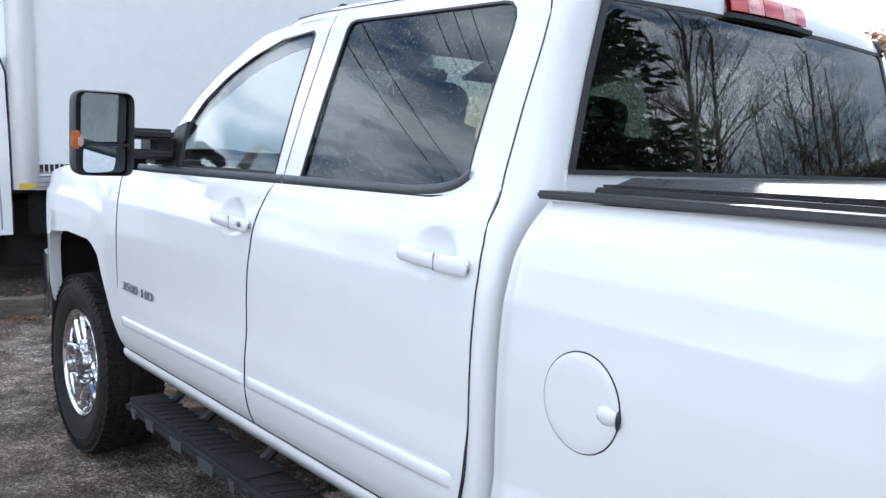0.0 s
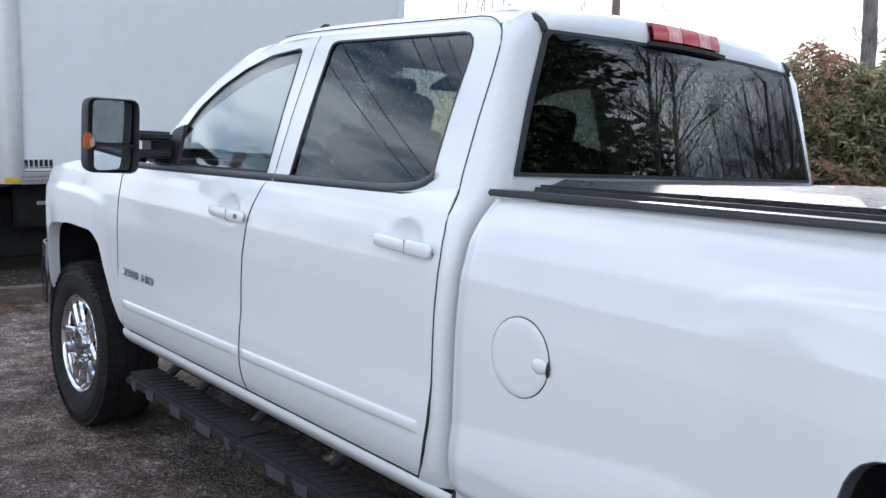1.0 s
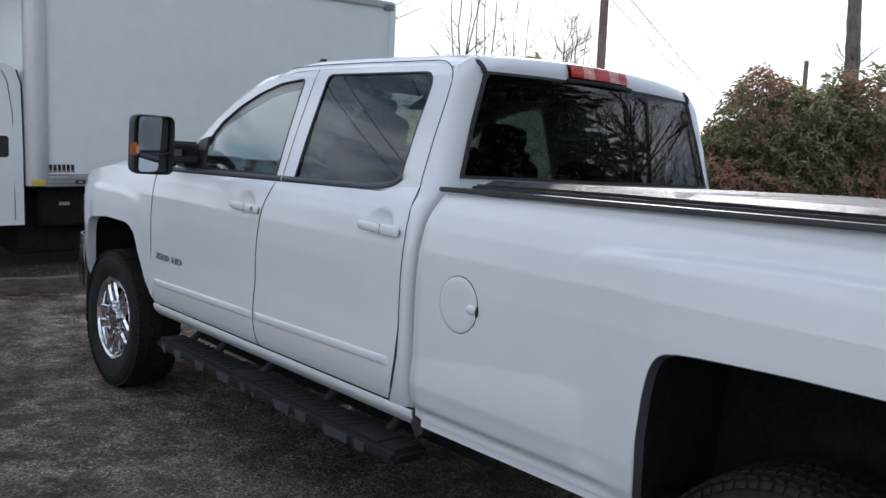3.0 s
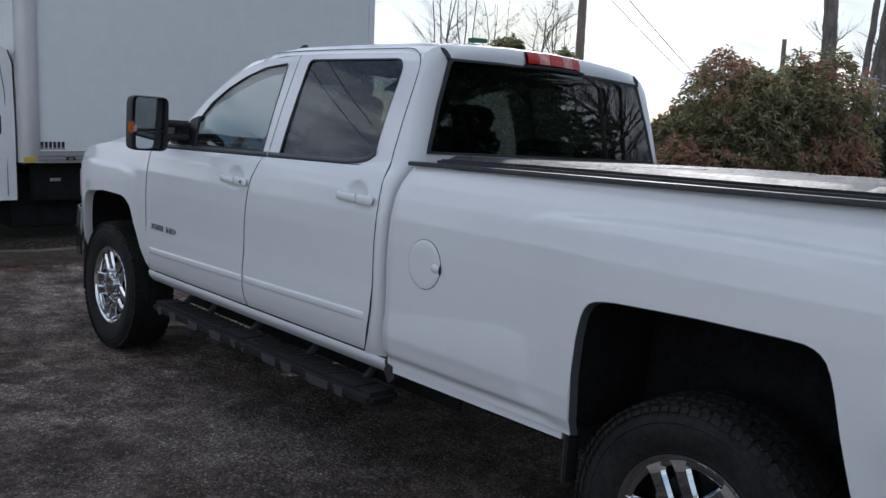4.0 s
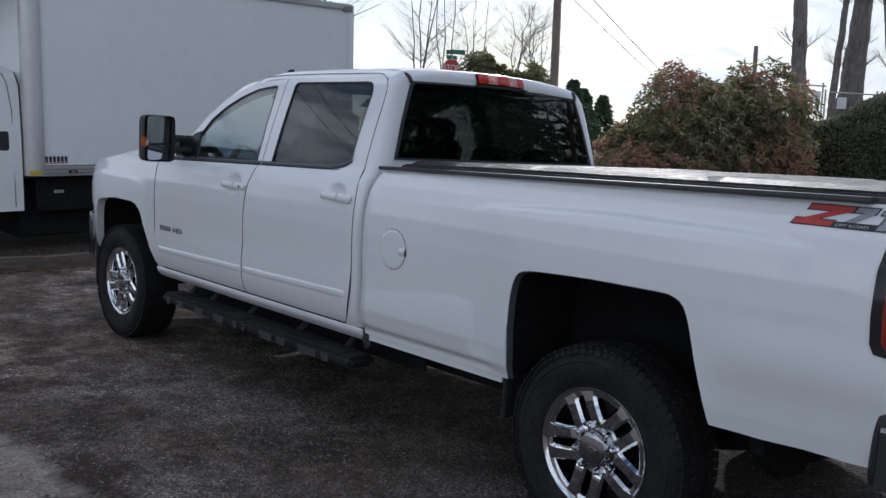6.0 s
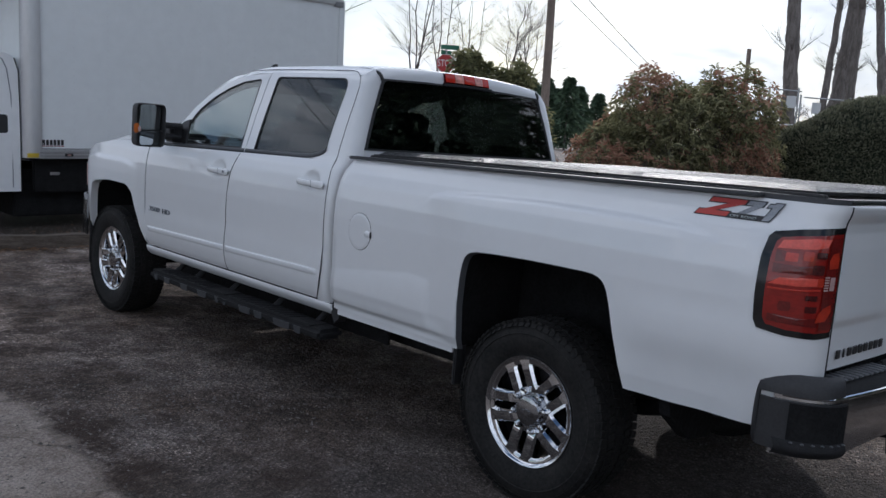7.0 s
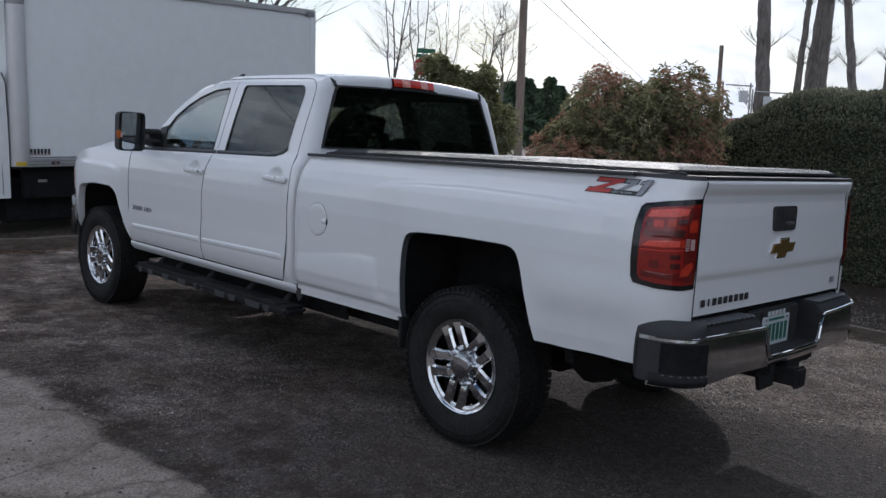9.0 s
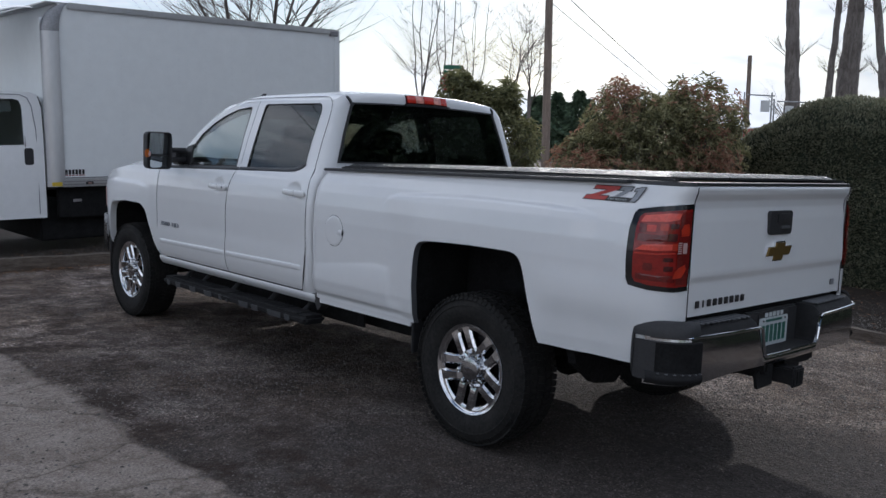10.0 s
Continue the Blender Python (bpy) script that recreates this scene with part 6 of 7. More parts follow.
        fender = part("front_fender", columns(ys, zb, fend_top, 34, lower_w, s), M_PAINT, truck, "white front fender with a square wheel arch", thick=0.006)
        arch = [(y, front_arch(y)) for y in steps(3.66, 4.715, 60)]

        def flip(u, v):
            y, z = arch[round(u * 60)]
            return (s * (lower_w(y, z) - 0.003 - 0.05 * v), y + (4.22 - y) * 0.012 * v, z - 0.004 * v)

        part("arch_lip", sheet(flip, 60, 2), M_PAINT, fender, thick=0.003)

        def fliner(u, v):
            y, z = arch[round(u * 60)]
            return (s * (lower_w(y, z) - 0.05 - 0.42 * v), y + (y - 4.22) * 0.02, z + 0.012)

        part("wheel_well", sheet(fliner, 60, 3), M_UNDER, fender, "black inner wheel well", thick=0.004)
        part("mud_flap_edge", block((0.20, 0.02, 0.34), (s * 0.862, 4.715, 0.47), 0.006), M_BLACK, fender)

        # rocker under the doors
        def rock(u, v):
            y = 1.455 + (3.70 - 1.455) * u
            a = v
            z = 0.535 + 0.066 * a
            return (s * (0.930 + 0.036 * math.sin(a * math.pi * 0.62)), y, z)

        rocker = part("rocker_panel", sheet(rock, 24, 8), M_PAINT, truck, thick=0.006)
        part("rocker_end", prism([(1.462, 0.545), (1.462, 0.600), (1.440, 0.628), (1.395, 0.600), (1.395, 0.530), (1.43, 0.500)], lambda a, b, d: (s * (0.885 + d), a, b), 0.072), M_BLACK, rocker)

        # inside of the doors, dark
        part("door_trim", columns(steps(1.47, 3.66, 20), lambda y: 0.56, lambda y: belt(y) - 0.02, 6, lambda y, z: 0.885 if z > 0.9 else 0.86, s), M_TRIM, truck, thick=0.01)

        # running board in two ribbed lengths with its brackets
        board = part("running_board", block((0.165, 2.03, 0.055), (s * 0.960, 2.465, 0.428), 0.018, 3), M_PAD, truck, "black ribbed plastic running board")
        part("step_pad", block((0.135, 0.98, 0.012), (s * 0.965, 2.965, 0.459), 0.005), M_PAD, board)
        part("step_pad", block((0.135, 0.86, 0.012), (s * 0.965, 1.985, 0.459), 0.005), M_PAD, board)
        for i in range(13):
            for y0 in (2.68, 1.74):
                part("step_rib", block((0.125, 0.012, 0.009), (s * 0.962, y0 + 0.052 * i + 0.02, 0.467), 0.003, 1, turn=Matrix.Rotation(radians(s * 14), 4, "Z")), M_PAD, board)
        # lighter raised patches stand for the sheen on the board's notches
        for y, ln in ((1.66, 0.07), (1.82, 0.17), (2.07, 0.09), (2.22, 0.13), (2.46, 0.04), (2.55, 0.05), (2.74, 0.12), (2.98, 0.10), (3.22, 0.08), (3.38, 0.05)):
            part("step_notch", prism([(y - ln / 2, 0.402), (y + ln / 2 - 0.02, 0.400), (y + ln / 2, 0.438), (y - ln / 2, 0.440)], lambda a, b, d: (s * (1.0395 + d), a, b), 0.006), M_RAIL, board)
        for y, ln in ((1.520, 0.16), (2.475, 0.16)):
            part("board_cap", block((0.172, ln, 0.060), (s * 0.960, y, 0.430), 0.022, 4), M_PAD, board)
        for y in (1.66, 2.10, 2.62, 3.08, 3.36):
            part("step_bracket", tube([(s * 0.90, y, 0.45), (s * 0.84, y, 0.50), (s * 0.80, y, 0.56)], 0.020, 8), M_BLACK, board)

        # towing mirror
        arm = part("mirror", block((0.17, 0.075, 0.040), (s * 1.020, 3.315, 1.482), 0.012, 3), M_BLACK, truck, "tall black towing mirror on two arms")
        part("mirror_arm", block((0.19, 0.06, 0.035), (s * 1.035, 3.305, 1.410), 0.010, 3), M_BLACK, arm)
        part("mirror_base", block((0.10, 0.13, 0.115), (s * 0.955, 3.385, 1.430), 0.02, 3), M_BLACK, arm)
        housing = bmesh.new()

        def shell(u, v):
            # closed rounded box, deeper at the outside
            a = u * math.tau
            k = 9.0
            ca, sa = math.cos(a), math.sin(a)
            ca = math.copysign(abs(ca) ** (2 / k), ca)
            sa = math.copysign(abs(sa) ** (2 / k), sa)
            grow = interp([(0, 0.965), (0.06, 1.0), (0.6, 0.97), (0.9, 0.80), (1.0, 0.02)], v)
            return (s * (1.224 + 0.094 * ca * grow), 3.17 + 0.135 * v + 0.02 * ca * (1 - v), 1.478 + 0.143 * sa * grow)

        sheet(shell, 44, 8, housing, close_u=True)
        hs = part("mirror_housing", housing, M_BLACK, arm, "black mirror housing")
        gy = lambda x: 3.166 + 0.02 * (x - 1.224) / 0.094
        tilt = lambda a: gy(1.300) + 0.006 + 0.15 * (1.300 - a)
        for nm, pts in (("mirror_glass", rounded(1.142, 1.446, 1.300, 1.611, 0.022)), ("wide_angle_glass", rounded(1.142, 1.346, 1.290, 1.437, 0.020))):
            part(nm, prism(pts, lambda a, b, d: (s * a, tilt(a) - d - 0.05 * (b - 1.48), b), 0.003), M_MIRROR, arm, "wet mirror glass")
        part("mirror_bar", block((0.16, 0.012, 0.010), (s * 1.222, gy(1.222) + 0.006, 1.4415), 0.004), M_BLACK, arm)
        part("mirror_back", prism(rounded(1.136, 1.341, 1.312, 1.615, 0.025), lambda a, b, d: (s * a, tilt(a) + 0.020 - d, b), 0.004), M_BLACK, arm)
        part("marker_lamp", block((0.030, 0.030, 0.062), (s * 1.311, 3.200, 1.455), 0.007), M_AMBER, arm, "amber marker lamp")
        part("marker_lens", block((0.018, 0.012, 0.036), (s * 1.304, 3.170, 1.450), 0.006), M_CLEAR, arm)

        # front lamp and bumper end
        part("headlight", columns(steps(4.86, 5.17, 10), lambda y: 0.925, lambda y: min(1.10, fend_top(y) - 0.02), 6, lambda y, z: lower_w(y, z) + 0.006, s), M_CLEAR, truck, "clear headlight", thick=0.006)

    # roof
    def roof_z(x):
        return interp(ROOF, abs(x))

    def roof(u, v):
        w = -1 + 2 * u
        i = abs(w)
        x = 0.772 * (1 - (1 - i) ** 1.25)
        y = 1.545 + (2.98 - 1.545) * v
        drop = roof_drop(y) + 0.014 * (1 - smooth(0.0, 0.14, v))
        side = 0.05 * smooth(2.9, 3.9, y)
        yy = y + (0.0 if v < 0.9 else -0.05 * i ** 3)
        return (math.copysign(max(0.0, x - side * (x > 0.7)), w), yy, roof_z(x) - drop * (1 - 0.75 * smooth(0.6, 1, i) * (1 - smooth(0.2, 0.6, v))) - 0.025 * i ** 4 * smooth(0.75, 1.0, v))

    part("roof", sheet(roof, 40, 26), M_PAINT, truck, "white cab roof", thick=0.006)

    # rounded rear edge of the roof down to the window
    def brow(u, v):
        w = -1 + 2 * u
        i = abs(w)
        xr = 0.772 * (1 - (1 - i) ** 1.25)
        zr = roof_z(xr) - 0.014 * (1 - 0.75 * smooth(0.6, 1, i))
        zg = 1.872 - 0.014 * i ** 2
        xg = (glass_half(zg) + 0.006) * (xr / 0.772)
        yg = back_y(xg, zg) - 0.001
        a = v * math.pi / 2
        k = math.sin(a) ** 0.9
        return (math.copysign(xr + (xg - xr) * k, w), 1.546 + (yg - 1.546) * math.sin(a), zg + (zr - zg) * max(0.0, math.cos(a)) ** 0.8)

    part("roof_brow", sheet(brow, 40, 10), M_PAINT, truck, thick=0.004)
    for s in (-1, 1):
        part("roof_ditch", tube([(s * interp([(1.5, 0.692), (2.9, 0.690)], y), y, 1.919 - (0.012 if y < 1.58 else 0) - roof_drop(y)) for y in steps(1.53, 2.62, 14)] , 0.005, 6), M_PAINT, truck)
        part("roof_ditch_end", tube([(s * 0.690, 1.560, 1.905), (s * 0.688, 1.537, 1.898), (s * 0.685, 1.518, 1.886), (s * 0.681, 1.507, 1.872), (s * 0.676, 1.502, 1.856)], 0.0105, 8), M_BLACK, truck)

        # windscreen pillar
        def pil(u, v):
            y = 2.80 + (3.60 - 2.80) * v
            rise = interp([(2.80, 0.030), (2.93, 0.048), (3.27, 0.048), (3.5, 0.072), (3.6, 0.080)], y)
            zo = interp([(2.80, 1.840), (2.93, 1.803), (3.12, 1.718), (3.27, 1.624), (3.50, 1.430), (3.60, 1.345)], y)
            w = upper_x(y, zo)
            return (s * (w - 0.115 * u), y + 0.060 * u, zo + rise * math.sin(u * math.pi * 0.75))

        part("windscreen_pillar", sheet(pil, 6, 16), M_PAINT, truck, thick=0.005)
    part("roof_antenna", prism([(2.66, 0.0), (2.52, 0.0), (2.525, 0.034), (2.56, 0.030)], lambda a, b, d: (-0.62 + d * 0.022 - 0.011, a * 0.5 + 1.40, 1.917 + b * 0.75), 1.0), M_BLACK, truck, "black fin antenna")

    # back of the cab and its window
    zs = (1.462, 1.66, 1.845)
    glass_o = [(-glass_half(zs[0]), zs[0]), (-glass_half(zs[1]), zs[1]), (-glass_half(zs[2]), zs[2]), (-0.655, 1.860), (-0.35, 1.871), (0.0, 1.874), (0.35, 1.871), (0.655, 1.860),
               (glass_half(zs[2]), zs[2]), (glass_half(zs[1]), zs[1]), (glass_half(zs[0]), zs[0]), (0.0, zs[0])]
    cab_back = part("cab_back", sheet(lambda u, v: (-0.822 + 1.644 * u, back_y(0.8, 0.6 + 0.866 * v), 0.6 + 0.866 * v), 12, 10), M_PAINT, truck, "white rear wall of the cab", thick=0.005)
    rg = part("rear_window", fill_sheet(glass_o, lambda x, z: (x, back_y(x, z) - 0.004, z), 5, 5), M_GLASS_R, truck, "dark privacy glass rear window with water marks", thick=0.004)
    rg.visible_shadow = False
    part("rear_window_seal", ring_sheet([(x * 1.014, 1.665 + (z - 1.665) * 1.015) for x, z in glass_o], [(x * 0.988, 1.665 + (z - 1.665) * 0.965) for x, z in glass_o], lambda x, z: (x, back_y(x, z) - 0.006, z), 1, 5), M_BLACK, rg, thick=0.004)

    # third brake lamp
    def chm(u, v, lift):
        x = -0.198 + 0.396 * u
        z = 1.880 + 0.064 * v
        return (x, 1.497 - lift + 0.006 * (2 * u - 1) ** 2 + 0.020 * max(0.0, v) ** 2, z + 0.003 * math.sin(u * math.pi))

    bl = part("high_brake_light", sheet(lambda u, v: chm(u, v, 0.0), 16, 4), M_RED_D, truck, "red high brake lamp with two clear cargo lenses")
    for u0, u1, mm, nm in ((0.03, 0.21, M_RED_L, "red_lens"), (0.22, 0.40, M_CARGO, "cargo_lens"), (0.41, 0.64, M_RED_L, "red_lens"), (0.65, 0.82, M_CARGO, "cargo_lens"), (0.82, 0.97, M_RED_L, "red_lens")):
        part(nm, sheet(lambda u, v: chm(u0 + (u1 - u0) * u, 0.16 + 0.76 * v, 0.006), 4, 3), mm, bl, thick=0.004)
    part("lamp_gasket", sheet(lambda u, v: chm(-0.03 + 1.06 * u, -0.16 + 0.2 * v, 0.002), 8, 1), M_BLACK, bl, thick=0.016)

    # hood, cowl, windscreen
    def hood(u, v):
        w = -1 + 2 * u
        y = 3.80 + (5.16 - 3.80) * v
        edge = interp([(3.66, 1.335), (3.95, 1.345), (4.27, 1.325), (4.60, 1.275), (4.80, 1.215), (4.95, 1.15), (5.08, 1.08), (5.20, 1.00)], y)
        half = lower_w(y, min(edge, 1.30)) - 0.012
        rise = 0.075 * (1 - w ** 6) + 0.015 * smooth(0.35, 0.5, abs(w)) * (1 - smooth(0.85, 1.0, abs(w)))
        return (w * half, y + 0.05 * v * (1 - w * w), edge + rise * (1 - 0.55 * v) + 0.002)

    part("hood", sheet(hood, 36, 26), M_PAINT, truck, "white hood", thick=0.006)
    ws = part("windscreen", sheet(lambda u, v: ((-1 + 2 * u) * (0.86 - 0.19 * v), 3.72 - 0.73 * v + 0.10 * (1 - (2 * u - 1) ** 2), 1.375 + (0.490 + 0.045 * (1 - (2 * u - 1) ** 2)) * v + 0.03 * math.sin(v * math.pi)), 20, 10), M_GLASS, truck, "clear windscreen", thick=0.004)
    ws.visible_shadow = False
    part("cowl", block((1.62, 0.16, 0.03), (0, 3.84, 1.355), 0.01), M_BLACK, truck)
    grille = part("grille", block((1.40, 0.06, 0.36), (0, 5.16, 0.93), 0.02), M_BLACK, truck, "black grille with chrome bars")
    for z in (0.80, 0.93, 1.06):
        part("grille_bar", block((1.42, 0.05, 0.035), (0, 5.185, z), 0.012), M_CHROME, grille)

    def front_bumper(u, v):
        w = -1 + 2 * u
        x = 0.978 * math.sin(w * 1.25) / math.sin(1.25)
        y = 4.735 + 0.525 * max(0.0, math.cos(w * math.pi / 2)) ** 0.55 if abs(w) < 1 else 4.735
        return (x, y + 0.012 * math.sin(v * math.pi), 0.53 + 0.32 * v)

    part("front_bumper", sheet(front_bumper, 40, 6), M_CHROME_D, truck, "chrome front bumper", thick=0.012)

    # tailgate
    def gate(u, v):
        x = -0.796 + 1.592 * u
        z = 0.872 + (1.468 - 0.872) * v
        y = interp([(0.80, -1.118), (0.86, -1.154), (1.00, -1.151), (1.022, -1.151), (1.052, -1.162), (1.07, -1.163), (1.30, -1.150), (1.36, -1.142), (1.395, -1.146), (1.425, -1.163), (1.450, -1.169), (1.462, -1.163), (1.470, -1.14)], z)
        return (x, y + 0.005 * (abs(2 * u - 1) ** 4), z)

    gate_ob = part("tailgate", sheet(gate, 30, 90), M_PAINT, truck, "closed white tailgate with a spoiler lip", thick=0.006)
    part("gate_sill", block((1.56, 0.05, 0.13), (0, -1.095, 0.845), 0.008), M_UNDER, gate_ob)
    gate_ob.location.y = -0.034
    edge_line = [gate(0.0, v / 30) for v in range(31)]
    for s in (-1, 1):
        part("gate_side", prism([(p[1] + 0.001, p[2]) for p in edge_line] + [(-1.095, 1.466), (-1.095, 0.874)], lambda a, b, d: (s * (0.7955 - d), a, b), 0.012), M_PAINT, gate_ob)
    bezel = part("tailgate_handle", prism(rounded(-0.108, 1.222, 0.132, 1.342, 0.020), lambda a, b, d: (a, -1.148 - d, b), 0.016), M_BLACK, gate_ob, "black tailgate handle with a lock")
    part("handle_pull", block((0.130, 0.012, 0.055), (0.030, -1.163, 1.306), 0.008), M_BLACK, bezel)
    part("handle_lock", block((0.095, 0.010, 0.016), (0.055, -1.166, 1.258), 0.003), M_GREY, bezel)
    tie = [(-0.115, -0.022), (-0.047, -0.022), (-0.052, -0.050), (0.030, -0.050), (0.036, -0.022), (0.095, -0.022), (0.118, 0.026), (0.050, 0.026), (0.054, 0.052), (-0.030, 0.052), (-0.034, 0.026), (-0.094, 0.026)]
    part("badge_rim", prism([(a * 1.08, b * 1.15) for a, b in tie], lambda a, b, d: (a * 1.1 + 0.006, -1.156 - d, 1.137 + b * 0.84), 0.010), M_CHROME, gate_ob)
    part("badge", prism(tie, lambda a, b, d: (a * 1.1 + 0.006, -1.166 - d, 1.137 + b * 0.84), 0.005), M_GOLD, gate_ob, "gold badge in a chrome rim")
    for i in range(9):
        part("lettering_bar", block((0.032 if i != 1 else 0.011, 0.006, 0.034), (-0.722 + 0.051 * i, -1.157, 0.926), 0.003, 1), M_DECAL_K, gate_ob)
    part("trim_badge", block((0.045, 0.006, 0.034), (0.690, -1.156, 0.932), 0.003, 1), M_DECAL_G, gate_ob)
    part("gate_cap", block((1.590, 0.066, 0.012), (0, -1.135, 1.4735), 0.005, 2), M_RAIL, gate_ob)

    # badge on the front doors: letters
    doors = [o for o in truck.children if o.name.startswith("front_door")]
    for words, shift in (("3500", 0.0), ("HD", 0.196)):
        letters = flat_letters(words, 0.072, M_DECAL_G)
        for s, d in zip((-1, 1), doors):
            ob = new("door_badge", letters)
            ob.parent = d
            start = 3.585 if s < 0 else 3.255
            ob.matrix_basis = Matrix.Translation((s * 1.0155, start + s * shift, 0.868)) @ Matrix(((0, 0, s, 0), (s, 0, 0, 0), (0, 1, 0, 0), (0, 0, 0, 1))) @ Matrix.Diagonal((1.12, 0.66, 1, 1))
            ob["label"] = "dark grey model number letters"

    # folding tonneau cover
    cover = thing("tonneau_cover", "wet black folding tonneau cover over the truck bed", "bed cover", (0, 0.1, 1.47))
    for y0, y1, h in ((0.502, 1.315, 0.0), (-0.328, 0.498, 0.0), (-1.090, -0.332, 0.0)):
        def lid(u, v):
            x = -0.850 + 1.700 * u
            y = y0 + (y1 - y0) * v
            edge = min(1.0, min(u, 1 - u) / 0.02, min(v, 1 - v) / 0.012)
            return (x, y - 0.1, rail_z(y) + 0.026 - 1.47 + 0.016 * edge ** 0.5 + 0.002 * math.sin(u * 9) * math.sin(v * 5))
        part("cover_panel", sheet(lid, 40, 20), M_COVER, cover, thick=0.012)
    for s in (-1, 1):
        part("cover_rail", block((0.030, 2.45, 0.016), (s * 0.866, -0.01, -0.012), 0.004, turn=Matrix.Rotation(radians(-1.2), 4, "X")), M_BLACK, cover)
    bm = bmesh.new()
    rnd = random.Random(4)
    for i in range(1500):
        x, y = rnd.uniform(-0.84, 0.84), rnd.uniform(-1.12, 1.30)
        r = rnd.choice((0.002, 0.003, 0.004, 0.006))
        m = Matrix.Translation((x, y - 0.1, rail_z(y) + 0.0425 - 1.47)) @ Matrix.Diagonal((r * rnd.uniform(1, 1.8), r * rnd.uniform(1, 1.8), r * 0.45, 1))
        bmesh.ops.create_icosphere(bm, subdivisions=1, radius=1.0, matrix=m)
    wd = part("water_drops", bm, M_DROP, cover, "drops of rain water", sharp=9)
    wd["kind"] = "stuff"

    # rear bumper
    def top_z(x):
        a = abs(x)
        return 0.800 if a > 0.325 else (0.800 - 0.145 * smooth(0.325, 0.275, a))

    def plan(w):
        """Outer line of the bumper seen from above, w from -1 to 1."""
        a = abs(w)
        if a < 0.80:
            x = a / 0.80 * 0.80
            y = -1.318 + 0.050 * (x / 0.80) ** 2
        else:
            k = (a - 0.80) / 0.20 * math.pi / 2
            x = 0.80 + 0.180 * math.sin(k)
            y = -1.268 + 0.228 * (1 - math.cos(k))
        return math.copysign(x, w), y

    def bumper_face(u, v):
        x, y = plan(-0.965 + 1.93 * u)
        z0 = 0.604 - 0.024 * smooth(0.45, 0.85, abs(x))
        z1 = top_z(x)
        return (x, y + 0.012 * (1 - math.sin(v * math.pi)), z0 + (z1 - z0) * v)

    bump = part("rear_bumper", sheet(bumper_face, 120, 8), M_CHROME_D, truck, "chrome rear bumper with black step pads", thick=0.008)
    part("bumper_edge", tube([(plan(w)[0], plan(w)[1] - 0.001, top_z(plan(w)[0]) - 0.002) for w in steps(-0.955, 0.955, 120)], 0.008, 8), M_CHROME, bump)

    def pad(u, v):
        w = -1.0 + 2.0 * u
        x, y = plan(w)
        yi = -1.075
        low = smooth(0.30, 0.34, abs(x))
        z = top_z(x) + (0.004 + 0.026 * low) * smooth(0.0, 0.12, v) + (0.012 * low if 0.12 < v < 0.8 else 0.0)
        xx = x if abs(x) < 0.8 else x * (1 - 0.02 * v)
        return (xx, y + 0.012 + (yi - y) * v if y < yi else y + 0.01 * v, z)

    part("step_pad", sheet(pad, 120, 10), M_PAD, bump, "black ribbed step pad", thick=0.006)
    for s in (-1, 1):
        for i in range(10):
            part("pad_rib", block((0.026, 0.085, 0.008), (s * (0.37 + 0.042 * i), -1.224 + 0.0022 * i, 0.847), 0.003, 1), M_GREY, bump)

        # black corner; a dark sheet on its face stands for the foot hole's shade
        def cor(u, v):
            w0 = 0.785 if s < 0 else 0.90
            x, y = plan(s * (w0 + (1 - w0) * u))
            z0 = 0.584 + 0.02 * u
            return (x + s * 0.008, y - 0.008, z0 + (0.778 - z0) * v)

        part("corner_step", sheet(cor, 14, 6), M_BLACK, bump, "black plastic corner step", thick=0.012)

        def hole(u, v):
            x, y = plan(s * ((0.795 if s < 0 else 0.905) + (0.150 if s < 0 else 0.04) * u))
            return (x + s * 0.0095, y - 0.0145, 0.628 + 0.146 * v)

        part("foot_hole", sheet(hole, 12, 3), M_UNDER, bump, "dark sheet for the shaded foot hole in the corner step", thick=0.002)

        def ledge(u, v):
            x, y = plan(s * ((0.79 if s < 0 else 0.90) + (0.18 if s < 0 else 0.07) * u))
            a = v * math.pi
            return (x + s * (0.010 + 0.012 * math.sin(a)), y - 0.012 - 0.016 * math.sin(a), 0.588 + 0.056 * v)

        ledge_ob = part("foot_ledge", sheet(ledge, 14, 6), M_PAD, bump)
        for i in range(7 if s < 0 else 0):
            x, y = plan(s * (0.805 + 0.022 * i))
            part("ledge_rib", block((0.012, 0.012, 0.005), (x + s * 0.014, y - 0.022, 0.638), 0.002, 1), M_GREY, ledge_ob)

        def skirt(u, v):
            w0 = 0.80 if s < 0 else 0.90
            x, y = plan(s * (w0 + (1 - w0) * u))
            a = v * math.pi / 2
            return (x + s * 0.010 - s * 0.035 * (1 - math.cos(a)), y - 0.004 + 0.035 * (1 - math.cos(a)), 0.798 + 0.068 * math.sin(a))

        part("corner_cap", sheet(skirt, 16, 5), M_BLACK, bump, thick=0.012)

        def wrap(u, v):
            a = v * math.pi
            return (s * ((0.992 if s < 0 else 0.955) - 0.030 * u ** 2 - 0.020 * (1 - math.sin(a) ** 0.4)), -1.046 + 0.030 * u, 0.602 + 0.260 * v)

        part("corner_side", sheet(wrap, 8, 12), M_BLACK, bump, thick=0.010)
    part("plate_recess", block((0.54, 0.03, 0.22), (0, -1.186, 0.735), 0.01), M_BLACK, bump)
    plate = part("number_plate", prism(rounded(-0.150, 0.652, 0.150, 0.804, 0.012), lambda a, b, d: (a, -1.205 - d, b), 0.003), M_PLATE, bump, "white and green number plate")
